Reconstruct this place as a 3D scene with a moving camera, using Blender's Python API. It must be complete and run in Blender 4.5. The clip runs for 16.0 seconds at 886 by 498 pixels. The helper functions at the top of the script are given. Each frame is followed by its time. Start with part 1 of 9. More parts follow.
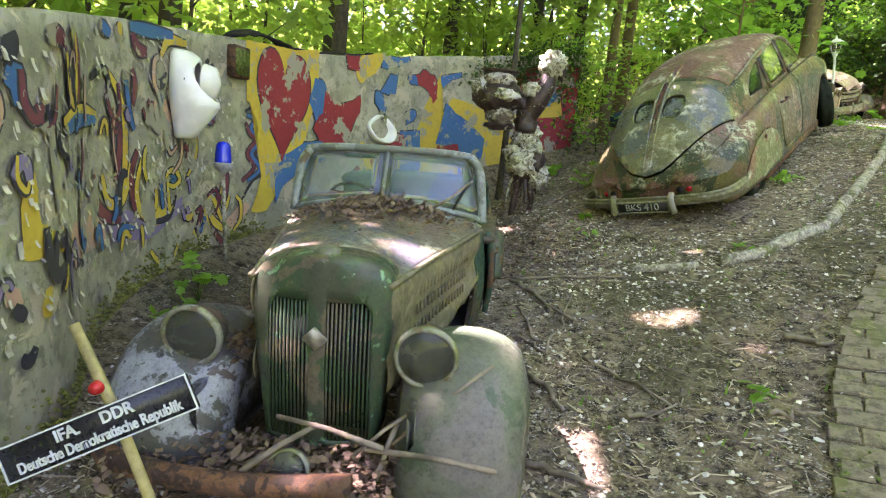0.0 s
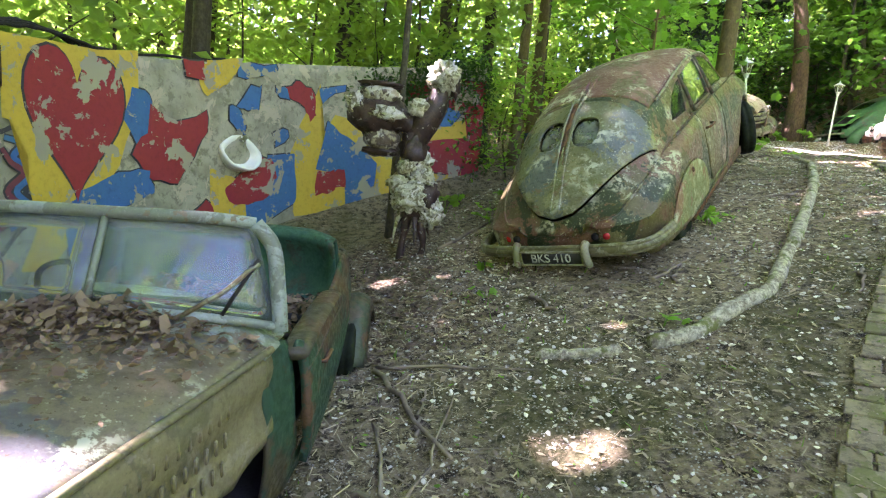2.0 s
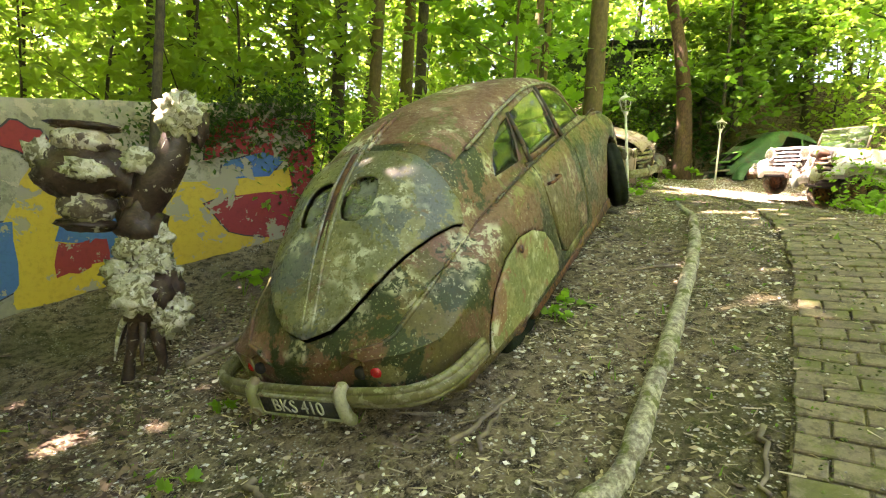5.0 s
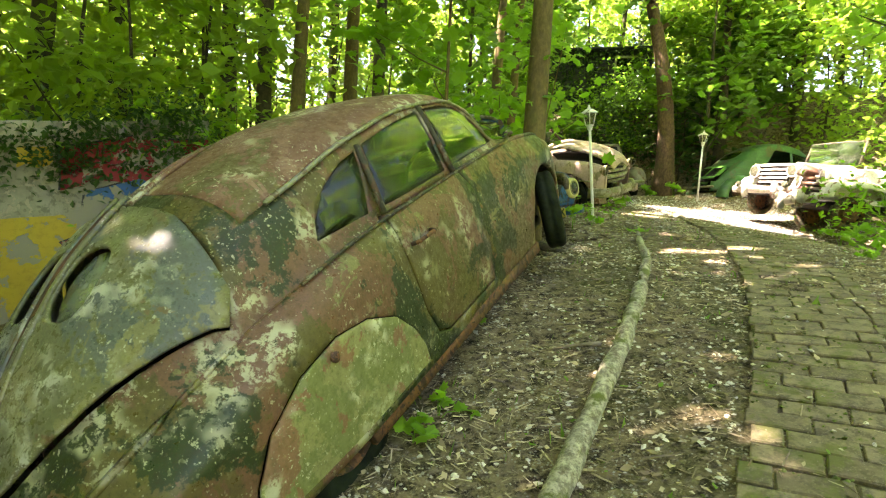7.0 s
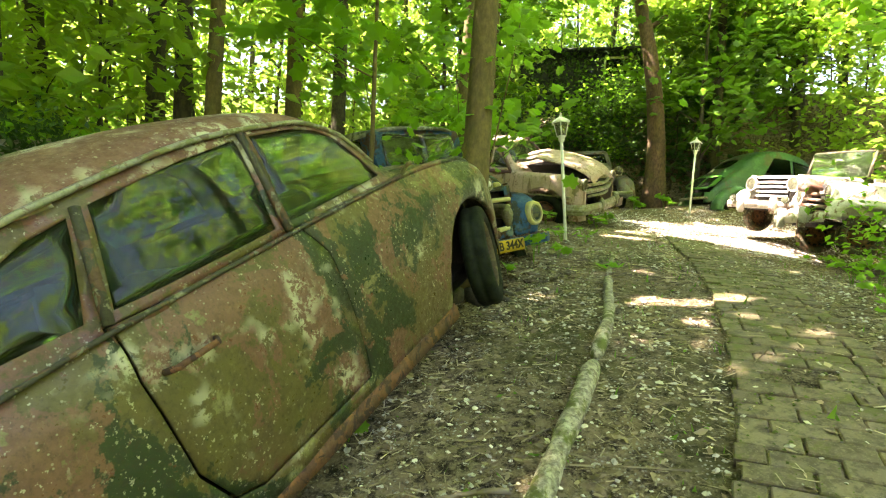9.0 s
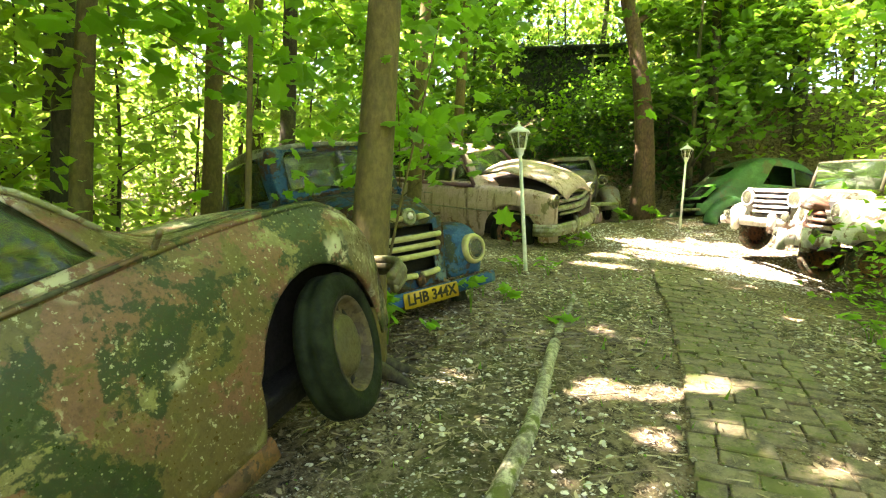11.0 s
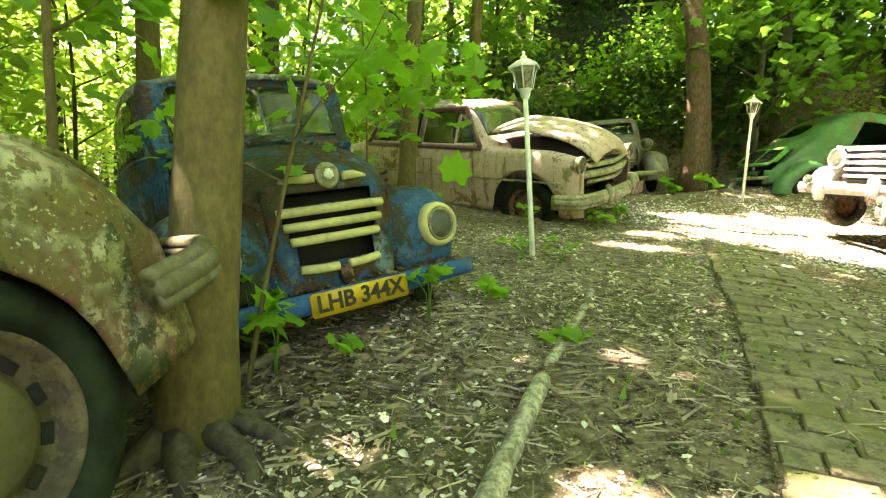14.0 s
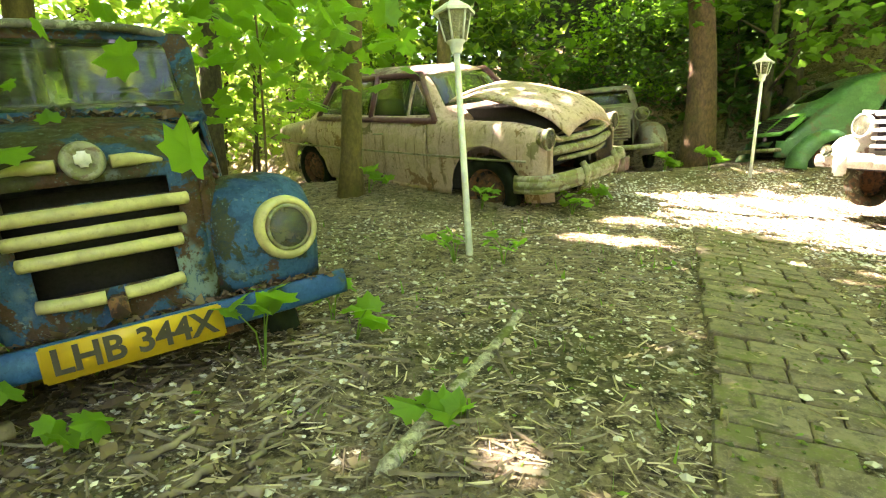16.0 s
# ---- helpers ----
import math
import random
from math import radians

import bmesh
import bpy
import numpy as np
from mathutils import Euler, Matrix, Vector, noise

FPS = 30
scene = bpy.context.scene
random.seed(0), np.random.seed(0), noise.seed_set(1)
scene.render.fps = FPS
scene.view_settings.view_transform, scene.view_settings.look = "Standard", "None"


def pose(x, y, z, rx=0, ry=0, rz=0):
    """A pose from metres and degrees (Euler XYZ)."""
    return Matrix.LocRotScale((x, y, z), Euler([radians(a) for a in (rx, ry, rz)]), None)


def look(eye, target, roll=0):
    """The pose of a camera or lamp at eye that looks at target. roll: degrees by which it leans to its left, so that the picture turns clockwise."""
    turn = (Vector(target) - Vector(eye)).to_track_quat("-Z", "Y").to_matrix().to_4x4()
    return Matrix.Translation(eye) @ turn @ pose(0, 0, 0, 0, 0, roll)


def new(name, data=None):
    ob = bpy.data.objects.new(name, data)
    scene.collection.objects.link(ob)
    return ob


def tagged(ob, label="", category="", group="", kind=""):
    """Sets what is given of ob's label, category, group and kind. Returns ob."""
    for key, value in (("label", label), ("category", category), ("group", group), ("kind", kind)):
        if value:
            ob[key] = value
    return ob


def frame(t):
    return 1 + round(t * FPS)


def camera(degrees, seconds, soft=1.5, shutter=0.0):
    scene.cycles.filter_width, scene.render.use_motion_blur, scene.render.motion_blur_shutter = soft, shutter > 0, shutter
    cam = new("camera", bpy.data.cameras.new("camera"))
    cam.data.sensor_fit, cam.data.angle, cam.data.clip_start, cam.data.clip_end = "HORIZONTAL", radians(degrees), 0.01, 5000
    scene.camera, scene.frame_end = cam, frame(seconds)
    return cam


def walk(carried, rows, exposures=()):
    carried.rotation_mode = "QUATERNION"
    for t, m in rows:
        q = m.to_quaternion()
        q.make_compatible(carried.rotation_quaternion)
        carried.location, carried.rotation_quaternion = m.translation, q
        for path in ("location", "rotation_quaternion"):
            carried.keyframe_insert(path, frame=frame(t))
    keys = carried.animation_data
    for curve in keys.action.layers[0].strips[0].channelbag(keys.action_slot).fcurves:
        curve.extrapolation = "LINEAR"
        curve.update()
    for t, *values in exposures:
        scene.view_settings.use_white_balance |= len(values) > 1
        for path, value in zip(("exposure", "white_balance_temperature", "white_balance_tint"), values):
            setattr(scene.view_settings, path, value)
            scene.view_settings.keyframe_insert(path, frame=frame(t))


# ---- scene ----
cam = camera(79.8, 16.0, soft=1.2)
METRES, EYE, TILT, LEAN, TURN = 10.5, 1.45, -10.0, -5.0, 0.0
ROWS = [
    (0.0, 0.0, 0.0, 0.0, 0.0, 0.0, -0.0),
    (0.5, 0.0066, 0.031, 0.0118, -1.66, 0.14, 0.38),
    (1.0, 0.0232, 0.0611, 0.0205, -3.94, 0.46, 0.86),
    (1.5, 0.0425, 0.09, 0.0307, -5.9, 0.84, 1.16),
    (2.0, 0.0577, 0.1224, 0.0405, -7.6, 1.32, 1.21),
    (2.5, 0.0753, 0.1489, 0.0493, -9.6, 1.73, 1.42),
    (3.0, 0.1014, 0.1739, 0.0575, -11.75, 2.3, 2.02),
    (3.5, 0.1239, 0.1953, 0.0638, -13.37, 2.99, 2.59),
    (4.0, 0.1462, 0.2211, 0.0741, -14.45, 3.68, 3.1),
    (4.5, 0.1679, 0.239, 0.0819, -15.1, 4.35, 3.58),
    (5.0, 0.1972, 0.253, 0.0905, -15.4, 4.63, 3.94),
    (7.5, 0.3242, 0.3376, 0.1389, -15.67, 5.4, 4.0),
    (8.0, 0.3454, 0.355, 0.1485, -15.68, 5.49, 4.07),
    (8.5, 0.3714, 0.3719, 0.1594, -15.65, 5.41, 4.25),
    (9.0, 0.3927, 0.3935, 0.17, -15.61, 5.4, 4.23),
    (9.5, 0.4146, 0.4159, 0.1858, -15.51, 5.3, 4.34),
    (10.0, 0.4421, 0.4335, 0.1985, -15.51, 5.32, 4.52),
    (12.5, 0.5389, 0.5335, 0.2223, -14.3, 5.13, 4.58),
    (13.0, 0.5495, 0.5559, 0.2183, -12.98, 4.79, 4.38),
    (13.5, 0.5623, 0.5753, 0.2191, -11.6, 3.99, 4.27),
    (14.0, 0.5805, 0.595, 0.2195, -10.72, 3.42, 4.29),
    (14.5, 0.6004, 0.6135, 0.2209, -9.9, 2.83, 4.45),
    (15.0, 0.621, 0.6366, 0.2248, -9.45, 2.44, 4.54),
    (15.5, 0.6399, 0.6535, 0.2307, -9.33, 1.76, 4.77),
    (16.0, 0.6616, 0.6719, 0.2338, -9.35, 1.07, 5.02),
]
walk(cam, [(t, pose(0, 0, EYE, TILT, LEAN, TURN) @ pose(METRES * x, METRES * y, METRES * z, 90 + pitch, roll, yaw)) for t, x, y, z, yaw, pitch, roll in ROWS],
     exposures=[(0.0, 3.97, 6450, 58), (1.5, 3.86, 6050, 52), (2.2, 3.89, 6250, 54), (2.8, 3.92, 7500, 45), (3.5, 3.92, 7850, 45), (7.5, 3.56, 8050, 26), (10.0, 3.66, 8000, 23), (12.5, 3.73, 7850, 20), (14.0, 3.90, 7850, 24), (16.0, 3.99, 7800, 30)])

# ---- world, sun ----
SUN_TO = Vector((-0.55, 0.12, 0.83)).normalized()
world = bpy.data.worlds.new("sky")
scene.world = world
world.use_nodes = True
sky = world.node_tree.nodes.new("ShaderNodeTexSky")
sky.sky_type, sky.sun_disc = "NISHITA", False
sky.sun_elevation = math.asin(SUN_TO.z)
sky.sun_rotation = math.atan2(SUN_TO.x, SUN_TO.y)
bg = world.node_tree.nodes["Background"]
bg.inputs["Strength"].default_value = 0.09
world.node_tree.links.new(sky.outputs[0], bg.inputs["Color"])
sun = new("sun", bpy.data.lights.new("sun", "SUN"))
sun.data.energy, sun.data.angle, sun.data.color = 5.0, radians(0.6), (1.0, 0.965, 0.92)
sun.matrix_world = look((0, 0, 40), Vector((0, 0, 40)) - SUN_TO)


# ---- materials ----
def nodes_of(name):
    m = bpy.data.materials.new(name)
    m.use_nodes = True
    nt = m.node_tree
    return m, nt, nt.nodes["Principled BSDF"]


def add_node(nt, kind, **kw):
    n = nt.nodes.new(kind)
    for k, v in kw.items():
        n.inputs[k].default_value = v
    return n


def coords(nt, mode="Object"):
    return nt.nodes.new("ShaderNodeTexCoord").outputs[mode]


def noise_tex(nt, vec, scale, detail=4.0, rough=0.6, distort=0.0, offset=None):
    if offset:
        mp = nt.nodes.new("ShaderNodeMapping")
        mp.inputs["Location"].default_value = offset
        nt.links.new(vec, mp.inputs["Vector"])
        vec = mp.outputs[0]
    n = add_node(nt, "ShaderNodeTexNoise", Scale=scale, Detail=detail, Roughness=rough, Distortion=distort)
    nt.links.new(vec, n.inputs["Vector"])
    return n.outputs["Fac"]


def step(nt, fac, lo, hi, a=0.0, b=1.0):
    n = nt.nodes.new("ShaderNodeMapRange")
    n.interpolation_type = "SMOOTHSTEP"
    for i, v in zip((1, 2, 3, 4), (lo, hi, a, b)):
        n.inputs[i].default_value = v
    nt.links.new(fac, n.inputs[0])
    return n.outputs[0]


def mix(nt, fac, a, b):
    n = nt.nodes.new("ShaderNodeMix")
    n.data_type = "RGBA"
    for sock, v in ((n.inputs[0], fac), (n.inputs[6], a), (n.inputs[7], b)):
        if isinstance(v, bpy.types.NodeSocket):
            nt.links.new(v, sock)
        elif isinstance(v, (int, float)):
            sock.default_value = v
        else:
            sock.default_value = (*v, 1.0)
    return n.outputs[2]


def maths(nt, op, a, b):
    n = nt.nodes.new("ShaderNodeMath")
    n.operation = op
    for sock, v in zip(n.inputs, (a, b)):
        if isinstance(v, bpy.types.NodeSocket):
            nt.links.new(v, sock)
        else:
            sock.default_value = v
    return n.outputs[0]


def bump(nt, bsdf, height, strength=0.4, dist=0.02):
    b = add_node(nt, "ShaderNodeBump", Strength=strength, Distance=dist)
    nt.links.new(height, b.inputs["Height"])
    nt.links.new(b.outputs[0], bsdf.inputs["Normal"])


def plain(name, col, rough=0.7, metal=0.0, vary=0.35, scale=9.0, dirt=None, spec=0.4):
    """A surface of one colour with grain, stains and slight relief."""
    m, nt, p = nodes_of(name)
    v = coords(nt)
    big, small = noise_tex(nt, v, scale), noise_tex(nt, v, scale * 7, 5, 0.7)
    dark = tuple(c * (1 - vary) for c in col)
    light = tuple(min(1, c * (1 + vary * 0.6)) for c in col)
    c = mix(nt, step(nt, big, 0.35, 0.65), dark, light)
    c = mix(nt, step(nt, small, 0.5, 0.75, 0, 0.5), c, dirt or tuple(x * 0.5 for x in col))
    nt.links.new(c, p.inputs["Base Color"])
    nt.links.new(step(nt, small, 0.3, 0.8, max(0.05, rough - 0.15), min(1, rough + 0.15)), p.inputs["Roughness"])
    p.inputs["Metallic"].default_value = metal
    p.inputs["Specular IOR Level"].default_value = spec
    bump(nt, p, small, 0.25, 0.004)
    return m


def patina(name, layers, rough=0.6, scale=3.0, fleck=None, relief=0.5, seed=0.0, cover=0.5, spec=0.4, streak=None):
    """Old car paint: layers of (colour, share, scale) flaking through one another, with lichen flecks of another colour."""
    m, nt, p = nodes_of(name)
    v = coords(nt)
    col = layers[0][0]
    warp = noise_tex(nt, v, 26.0, 5, 0.7, 0, (seed, 3, 1))
    for i, (c, share, sc) in enumerate(layers[1:]):
        f = noise_tex(nt, v, scale * sc, 5.0, 0.62, 0.6, (seed + 7.3 * i, 2.1 * i, seed))
        f = maths(nt, "ADD", f, maths(nt, "MULTIPLY", maths(nt, "SUBTRACT", warp, 0.5), 0.22))
        edge = step(nt, f, 0.66 - share * 0.34, 0.688 - share * 0.34)
        col = mix(nt, edge, col, c)
    col = mix(nt, step(nt, warp, 0.4, 0.75, 0.0, 0.45), col, tuple(x * 0.45 for x in layers[0][0]))
    fine = noise_tex(nt, v, 70.0, 6, 0.75, 0, (1, seed, 5))
    col = mix(nt, step(nt, fine, 0.5, 0.68, 0.0, 0.55), col, tuple(x * 0.4 for x in layers[0][0]))
    col = mix(nt, step(nt, fine, 0.42, 0.30, 0.0, 0.4), col, tuple(min(1, x * 1.7 + 0.02) for x in layers[0][0]))
    if streak:
        mp = nt.nodes.new("ShaderNodeMapping")
        mp.inputs["Scale"].default_value = (1, 1, 0.07)
        nt.links.new(v, mp.inputs["Vector"])
        st = noise_tex(nt, mp.outputs[0], 13.0, 4, 0.7)
        col = mix(nt, step(nt, st, 0.52, 0.66, 0.0, 0.85), col, streak)
    if fleck:
        zone = noise_tex(nt, v, 2.6, 3, 0.6, 0, (seed, 9, 4))
        spots = noise_tex(nt, v, 17.0, 6, 0.72, 0.3, (2, seed, 8))
        k = maths(nt, "MULTIPLY", step(nt, zone, 0.54 - 0.1 * cover, 0.66 - 0.1 * cover), step(nt, spots, 0.46, 0.54))
        col = mix(nt, k, col, fleck)
        tiny = add_node(nt, "ShaderNodeTexVoronoi", Scale=38.0)
        nt.links.new(v, tiny.inputs["Vector"])
        col = mix(nt, step(nt, tiny.outputs["Distance"], 0.10, 0.16, 0.55, 0.0), col, tuple(0.8 * x for x in fleck))
        dots = noise_tex(nt, v, 46.0, 4, 0.65, 0.2, (seed, 1, 6))
        band = noise_tex(nt, v, 4.2, 4, 0.65, 0, (6, seed, 2))
        col = mix(nt, maths(nt, "MULTIPLY", step(nt, dots, 0.60, 0.64), step(nt, band, 0.45, 0.60, 0.05, 0.85)), col, fleck)
    nt.links.new(col, p.inputs["Base Color"])
    nt.links.new(step(nt, warp, 0.3, 0.7, rough - 0.15, min(1.0, rough + 0.25)), p.inputs["Roughness"])
    p.inputs["Specular IOR Level"].default_value = spec
    h = maths(nt, "ADD", maths(nt, "MULTIPLY", warp, 0.7), maths(nt, "MULTIPLY", fine, 0.3))
    bump(nt, p, h, relief, 0.006)
    return m


def leafy(name, col, light, rough=0.5, amount=0.5):
    """Thin leaves that let light through."""
    m, nt, p = nodes_of(name)
    geo = nt.nodes.new("ShaderNodeNewGeometry")
    c = mix(nt, geo.outputs["Random Per Island"], col, light)
    v = coords(nt)
    c = mix(nt, step(nt, noise_tex(nt, v, 0.9, 2), 0.4, 0.65, 0, 0.5), c, tuple(x * 0.6 for x in col))
    nt.links.new(c, p.inputs["Base Color"])
    p.inputs["Roughness"].default_value = rough
    p.inputs["Specular IOR Level"].default_value = 0.3
    tr = nt.nodes.new("ShaderNodeBsdfTranslucent")
    hue = mix(nt, 0.5, c, tuple(min(1, x * 3.2) for x in light))
    nt.links.new(hue, tr.inputs["Color"])
    ms = nt.nodes.new("ShaderNodeMixShader")
    ms.inputs[0].default_value = amount
    nt.links.new(p.outputs[0], ms.inputs[1])
    nt.links.new(tr.outputs[0], ms.inputs[2])
    nt.links.new(ms.outputs[0], nt.nodes["Material Output"].inputs["Surface"])
    return m


def bark(name, a, b, moss=(0.06, 0.09, 0.02), mossy=0.4):
    m, nt, p = nodes_of(name)
    v = coords(nt)
    mp = nt.nodes.new("ShaderNodeMapping")
    mp.inputs["Scale"].default_value = (1, 1, 0.5)
    nt.links.new(v, mp.inputs["Vector"])
    g = noise_tex(nt, mp.outputs[0], 26, 6, 0.7)
    big = noise_tex(nt, v, 2.5, 4)
    c = mix(nt, step(nt, g, 0.35, 0.68), a, b)
    c = mix(nt, step(nt, big, 0.62 - 0.25 * mossy, 0.75, 0, 0.8), c, moss)
    nt.links.new(c, p.inputs["Base Color"])
    p.inputs["Roughness"].default_value = 0.9
    bump(nt, p, g, 0.6, 0.012)
    return m


def glassy(name, tint=(0.8, 0.9, 0.86), dirt=(0.12, 0.16, 0.09), dirty=0.4, rough=0.06):
    """Old car glass: clear glass under a film of algae, dust and painted reflections."""
    m, nt, p = nodes_of(name)
    v = coords(nt)
    p.inputs["Base Color"].default_value = (*tint, 1)
    p.inputs["Transmission Weight"].default_value = 1.0
    p.inputs["Roughness"].default_value = rough
    p.inputs["IOR"].default_value = 1.45
    film = nt.nodes.new("ShaderNodeBsdfDiffuse")
    film.inputs["Color"].default_value = (*dirt, 1)
    ms = nt.nodes.new("ShaderNodeMixShader")
    f = step(nt, noise_tex(nt, v, 6, 5, 0.7), 0.35, 0.75, dirty * 0.35, min(1, dirty * 1.5))
    nt.links.new(f, ms.inputs[0])
    nt.links.new(p.outputs[0], ms.inputs[1])
    nt.links.new(film.outputs[0], ms.inputs[2])
    nt.links.new(ms.outputs[0], nt.nodes["Material Output"].inputs["Surface"])
    return m


def soil_material():
    m, nt, p = nodes_of("woodland_soil")
    v = coords(nt)
    a, b, c3 = noise_tex(nt, v, 0.8, 4), noise_tex(nt, v, 14, 6, 0.75), noise_tex(nt, v, 60, 5, 0.75)
    col = mix(nt, step(nt, b, 0.35, 0.62), (0.022, 0.017, 0.011), (0.27, 0.21, 0.135))
    col = mix(nt, step(nt, c3, 0.52, 0.66), col, (0.34, 0.285, 0.195))
    col = mix(nt, step(nt, a, 0.47, 0.66, 0, 0.6), col, (0.06, 0.07, 0.02))
    vor = add_node(nt, "ShaderNodeTexVoronoi", Scale=48.0)
    nt.links.new(v, vor.inputs["Vector"])
    stone = maths(nt, "MULTIPLY", step(nt, vor.outputs["Distance"], 0.22, 0.3, 1, 0), step(nt, noise_tex(nt, v, 5, 3), 0.45, 0.6))
    col = mix(nt, stone, col, (0.4, 0.38, 0.33))
    nt.links.new(col, p.inputs["Base Color"])
    p.inputs["Roughness"].default_value = 0.95
    p.inputs["Specular IOR Level"].default_value = 0.2
    bump(nt, p, maths(nt, "ADD", b, c3), 0.9, 0.03)
    return m


def plaster_material():
    m, nt, p = nodes_of("weathered_plaster")
    v = coords(nt)
    a, b, f = noise_tex(nt, v, 2.2, 5, 0.65), noise_tex(nt, v, 11, 6, 0.7), noise_tex(nt, v, 55, 4, 0.7)
    col = mix(nt, step(nt, a, 0.35, 0.65), (0.21, 0.205, 0.145), (0.35, 0.33, 0.245))
    col = mix(nt, step(nt, b, 0.5, 0.62, 0, 0.85), col, (0.17, 0.165, 0.115))
    edge = step(nt, noise_tex(nt, v, 4, 6, 0.7, 0.5, (5, 5, 5)), 0.56, 0.58)
    col = mix(nt, edge, col, (0.40, 0.34, 0.25))
    col = mix(nt, step(nt, noise_tex(nt, v, 5, 5, 0.7, 0, (3, 9, 1)), 0.6, 0.75, 0, 0.8), col, (0.10, 0.12, 0.04))
    nt.links.new(col, p.inputs["Base Color"])
    p.inputs["Roughness"].default_value = 0.9
    bump(nt, p, maths(nt, "ADD", maths(nt, "MULTIPLY", edge, 0.7), f), 0.6, 0.008)
    return m


def wall_paint(name, col):
    """Wall paint that has peeled off in patches down to the plaster."""
    m, nt, p = nodes_of(name)
    v = coords(nt)
    n1 = noise_tex(nt, v, 2.3, 6, 0.62, 0.4)
    n2 = noise_tex(nt, v, 20, 5, 0.7)
    chips = noise_tex(nt, v, 7.5, 6, 0.66, 0.5, (4, 8, 2))
    gone = maths(nt, "MAXIMUM", step(nt, maths(nt, "ADD", n1, maths(nt, "MULTIPLY", n2, 0.10)), 0.598, 0.610), step(nt, maths(nt, "ADD", chips, maths(nt, "MULTIPLY", n2, 0.08)), 0.665, 0.675))
    c = mix(nt, step(nt, n2, 0.45, 0.75, 0, 0.5), col, tuple(x * 0.55 for x in col))
    c = mix(nt, gone, c, (0.28, 0.26, 0.19))
    nt.links.new(c, p.inputs["Base Color"])
    p.inputs["Roughness"].default_value = 0.75
    bump(nt, p, maths(nt, "SUBTRACT", maths(nt, "MULTIPLY", n2, 0.2), gone), 0.6, 0.006)
    return m


def brick_material():
    m, nt, p = nodes_of("mossy_paver")
    r = nt.nodes.new("ShaderNodeObjectInfo").outputs["Random"]
    geo = nt.nodes.new("ShaderNodeNewGeometry").outputs["Position"]
    n = noise_tex(nt, geo, 18, 6, 0.7)
    c = mix(nt, r, (0.13, 0.10, 0.06), (0.205, 0.165, 0.10))
    c = mix(nt, step(nt, n, 0.42, 0.62, 0, 0.8), c, (0.06, 0.052, 0.03))
    fine = noise_tex(nt, geo, 75, 5, 0.75)
    c = mix(nt, step(nt, fine, 0.5, 0.7, 0, 0.6), c, (0.27, 0.23, 0.15))
    c = mix(nt, step(nt, noise_tex(nt, geo, 5, 6, 0.75), 0.5, 0.62, 0, 0.8), c, (0.09, 0.10, 0.022))
    nt.links.new(c, p.inputs["Base Color"])
    p.inputs["Roughness"].default_value = 0.85
    bump(nt, p, n, 0.5, 0.006)
    return m


SOIL, PLASTER, PAVER = soil_material(), plaster_material(), brick_material()
BARK = bark("olive_smooth_bark", (0.078, 0.060, 0.019), (0.145, 0.112, 0.036), (0.065, 0.066, 0.015), 0.55)
BARK_RED = bark("reddish_bark", (0.055, 0.034, 0.018), (0.14, 0.085, 0.045), (0.06, 0.06, 0.02), 0.3)
BARK_DARK = bark("dark_bark", (0.03, 0.026, 0.015), (0.075, 0.065, 0.035))
LEAF = leafy("maple_leaf", (0.06, 0.17, 0.015), (0.15, 0.32, 0.03), 0.45, 0.5)
LEAF_FAR = leafy("woodland_leaf", (0.07, 0.18, 0.02), (0.22, 0.36, 0.05), 0.5, 0.6)
# Darker copy of the maple leaf, with shade put into its colour.
LEAF_MID = leafy("shade_toned_maple_leaf", (0.035, 0.11, 0.012), (0.09, 0.20, 0.02), 0.45, 0.4)
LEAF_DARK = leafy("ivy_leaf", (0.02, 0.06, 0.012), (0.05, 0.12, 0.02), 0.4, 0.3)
GRASS = leafy("grass_blade", (0.05, 0.13, 0.015), (0.14, 0.26, 0.04), 0.6, 0.4)
LITTER = plain("dry_leaf_litter", (0.22, 0.16, 0.10), 0.85, vary=0.5, scale=3)
TWIG = plain("dead_twig", (0.20, 0.16, 0.11), 0.9, vary=0.5, scale=5)
PEBBLE = plain("pale_pebble", (0.60, 0.56, 0.46), 0.7, vary=0.35, scale=3)
MOSS = plain("moss", (0.10, 0.14, 0.025), 0.95, vary=0.5, scale=30)


# ---- mesh helpers ----
def part(name, bm, material, parent=None, label="", smooth=True, solid=0.0, bevel=0.0):
    """Links a bmesh as one mesh object, under a thing or a part."""
    me = bpy.data.meshes.new(name)
    bmesh.ops.recalc_face_normals(bm, faces=bm.faces) if len(bm.faces) < 20000 else None
    if smooth:
        for f in bm.faces:
            f.smooth = True
    bm.to_mesh(me)
    bm.free()
    for mt in (material if isinstance(material, (list, tuple)) else [material]):
        me.materials.append(mt)
    ob = new(name, me)
    ob.parent = parent
    if label:
        ob["label"] = label
    if bevel:
        b = ob.modifiers.new("bevel", "BEVEL")
        b.width, b.segments, b.limit_method, b.angle_limit = bevel, 2, "ANGLE", radians(35)
    if solid:
        sd = ob.modifiers.new("solid", "SOLIDIFY")
        sd.thickness, sd.offset = solid, -1
    return ob


def thing(name, label, category, m=None, group="", kind=""):
    ob = tagged(new(name), label, category, group, kind)
    if m is not None:
        ob.matrix_world = m
    return ob


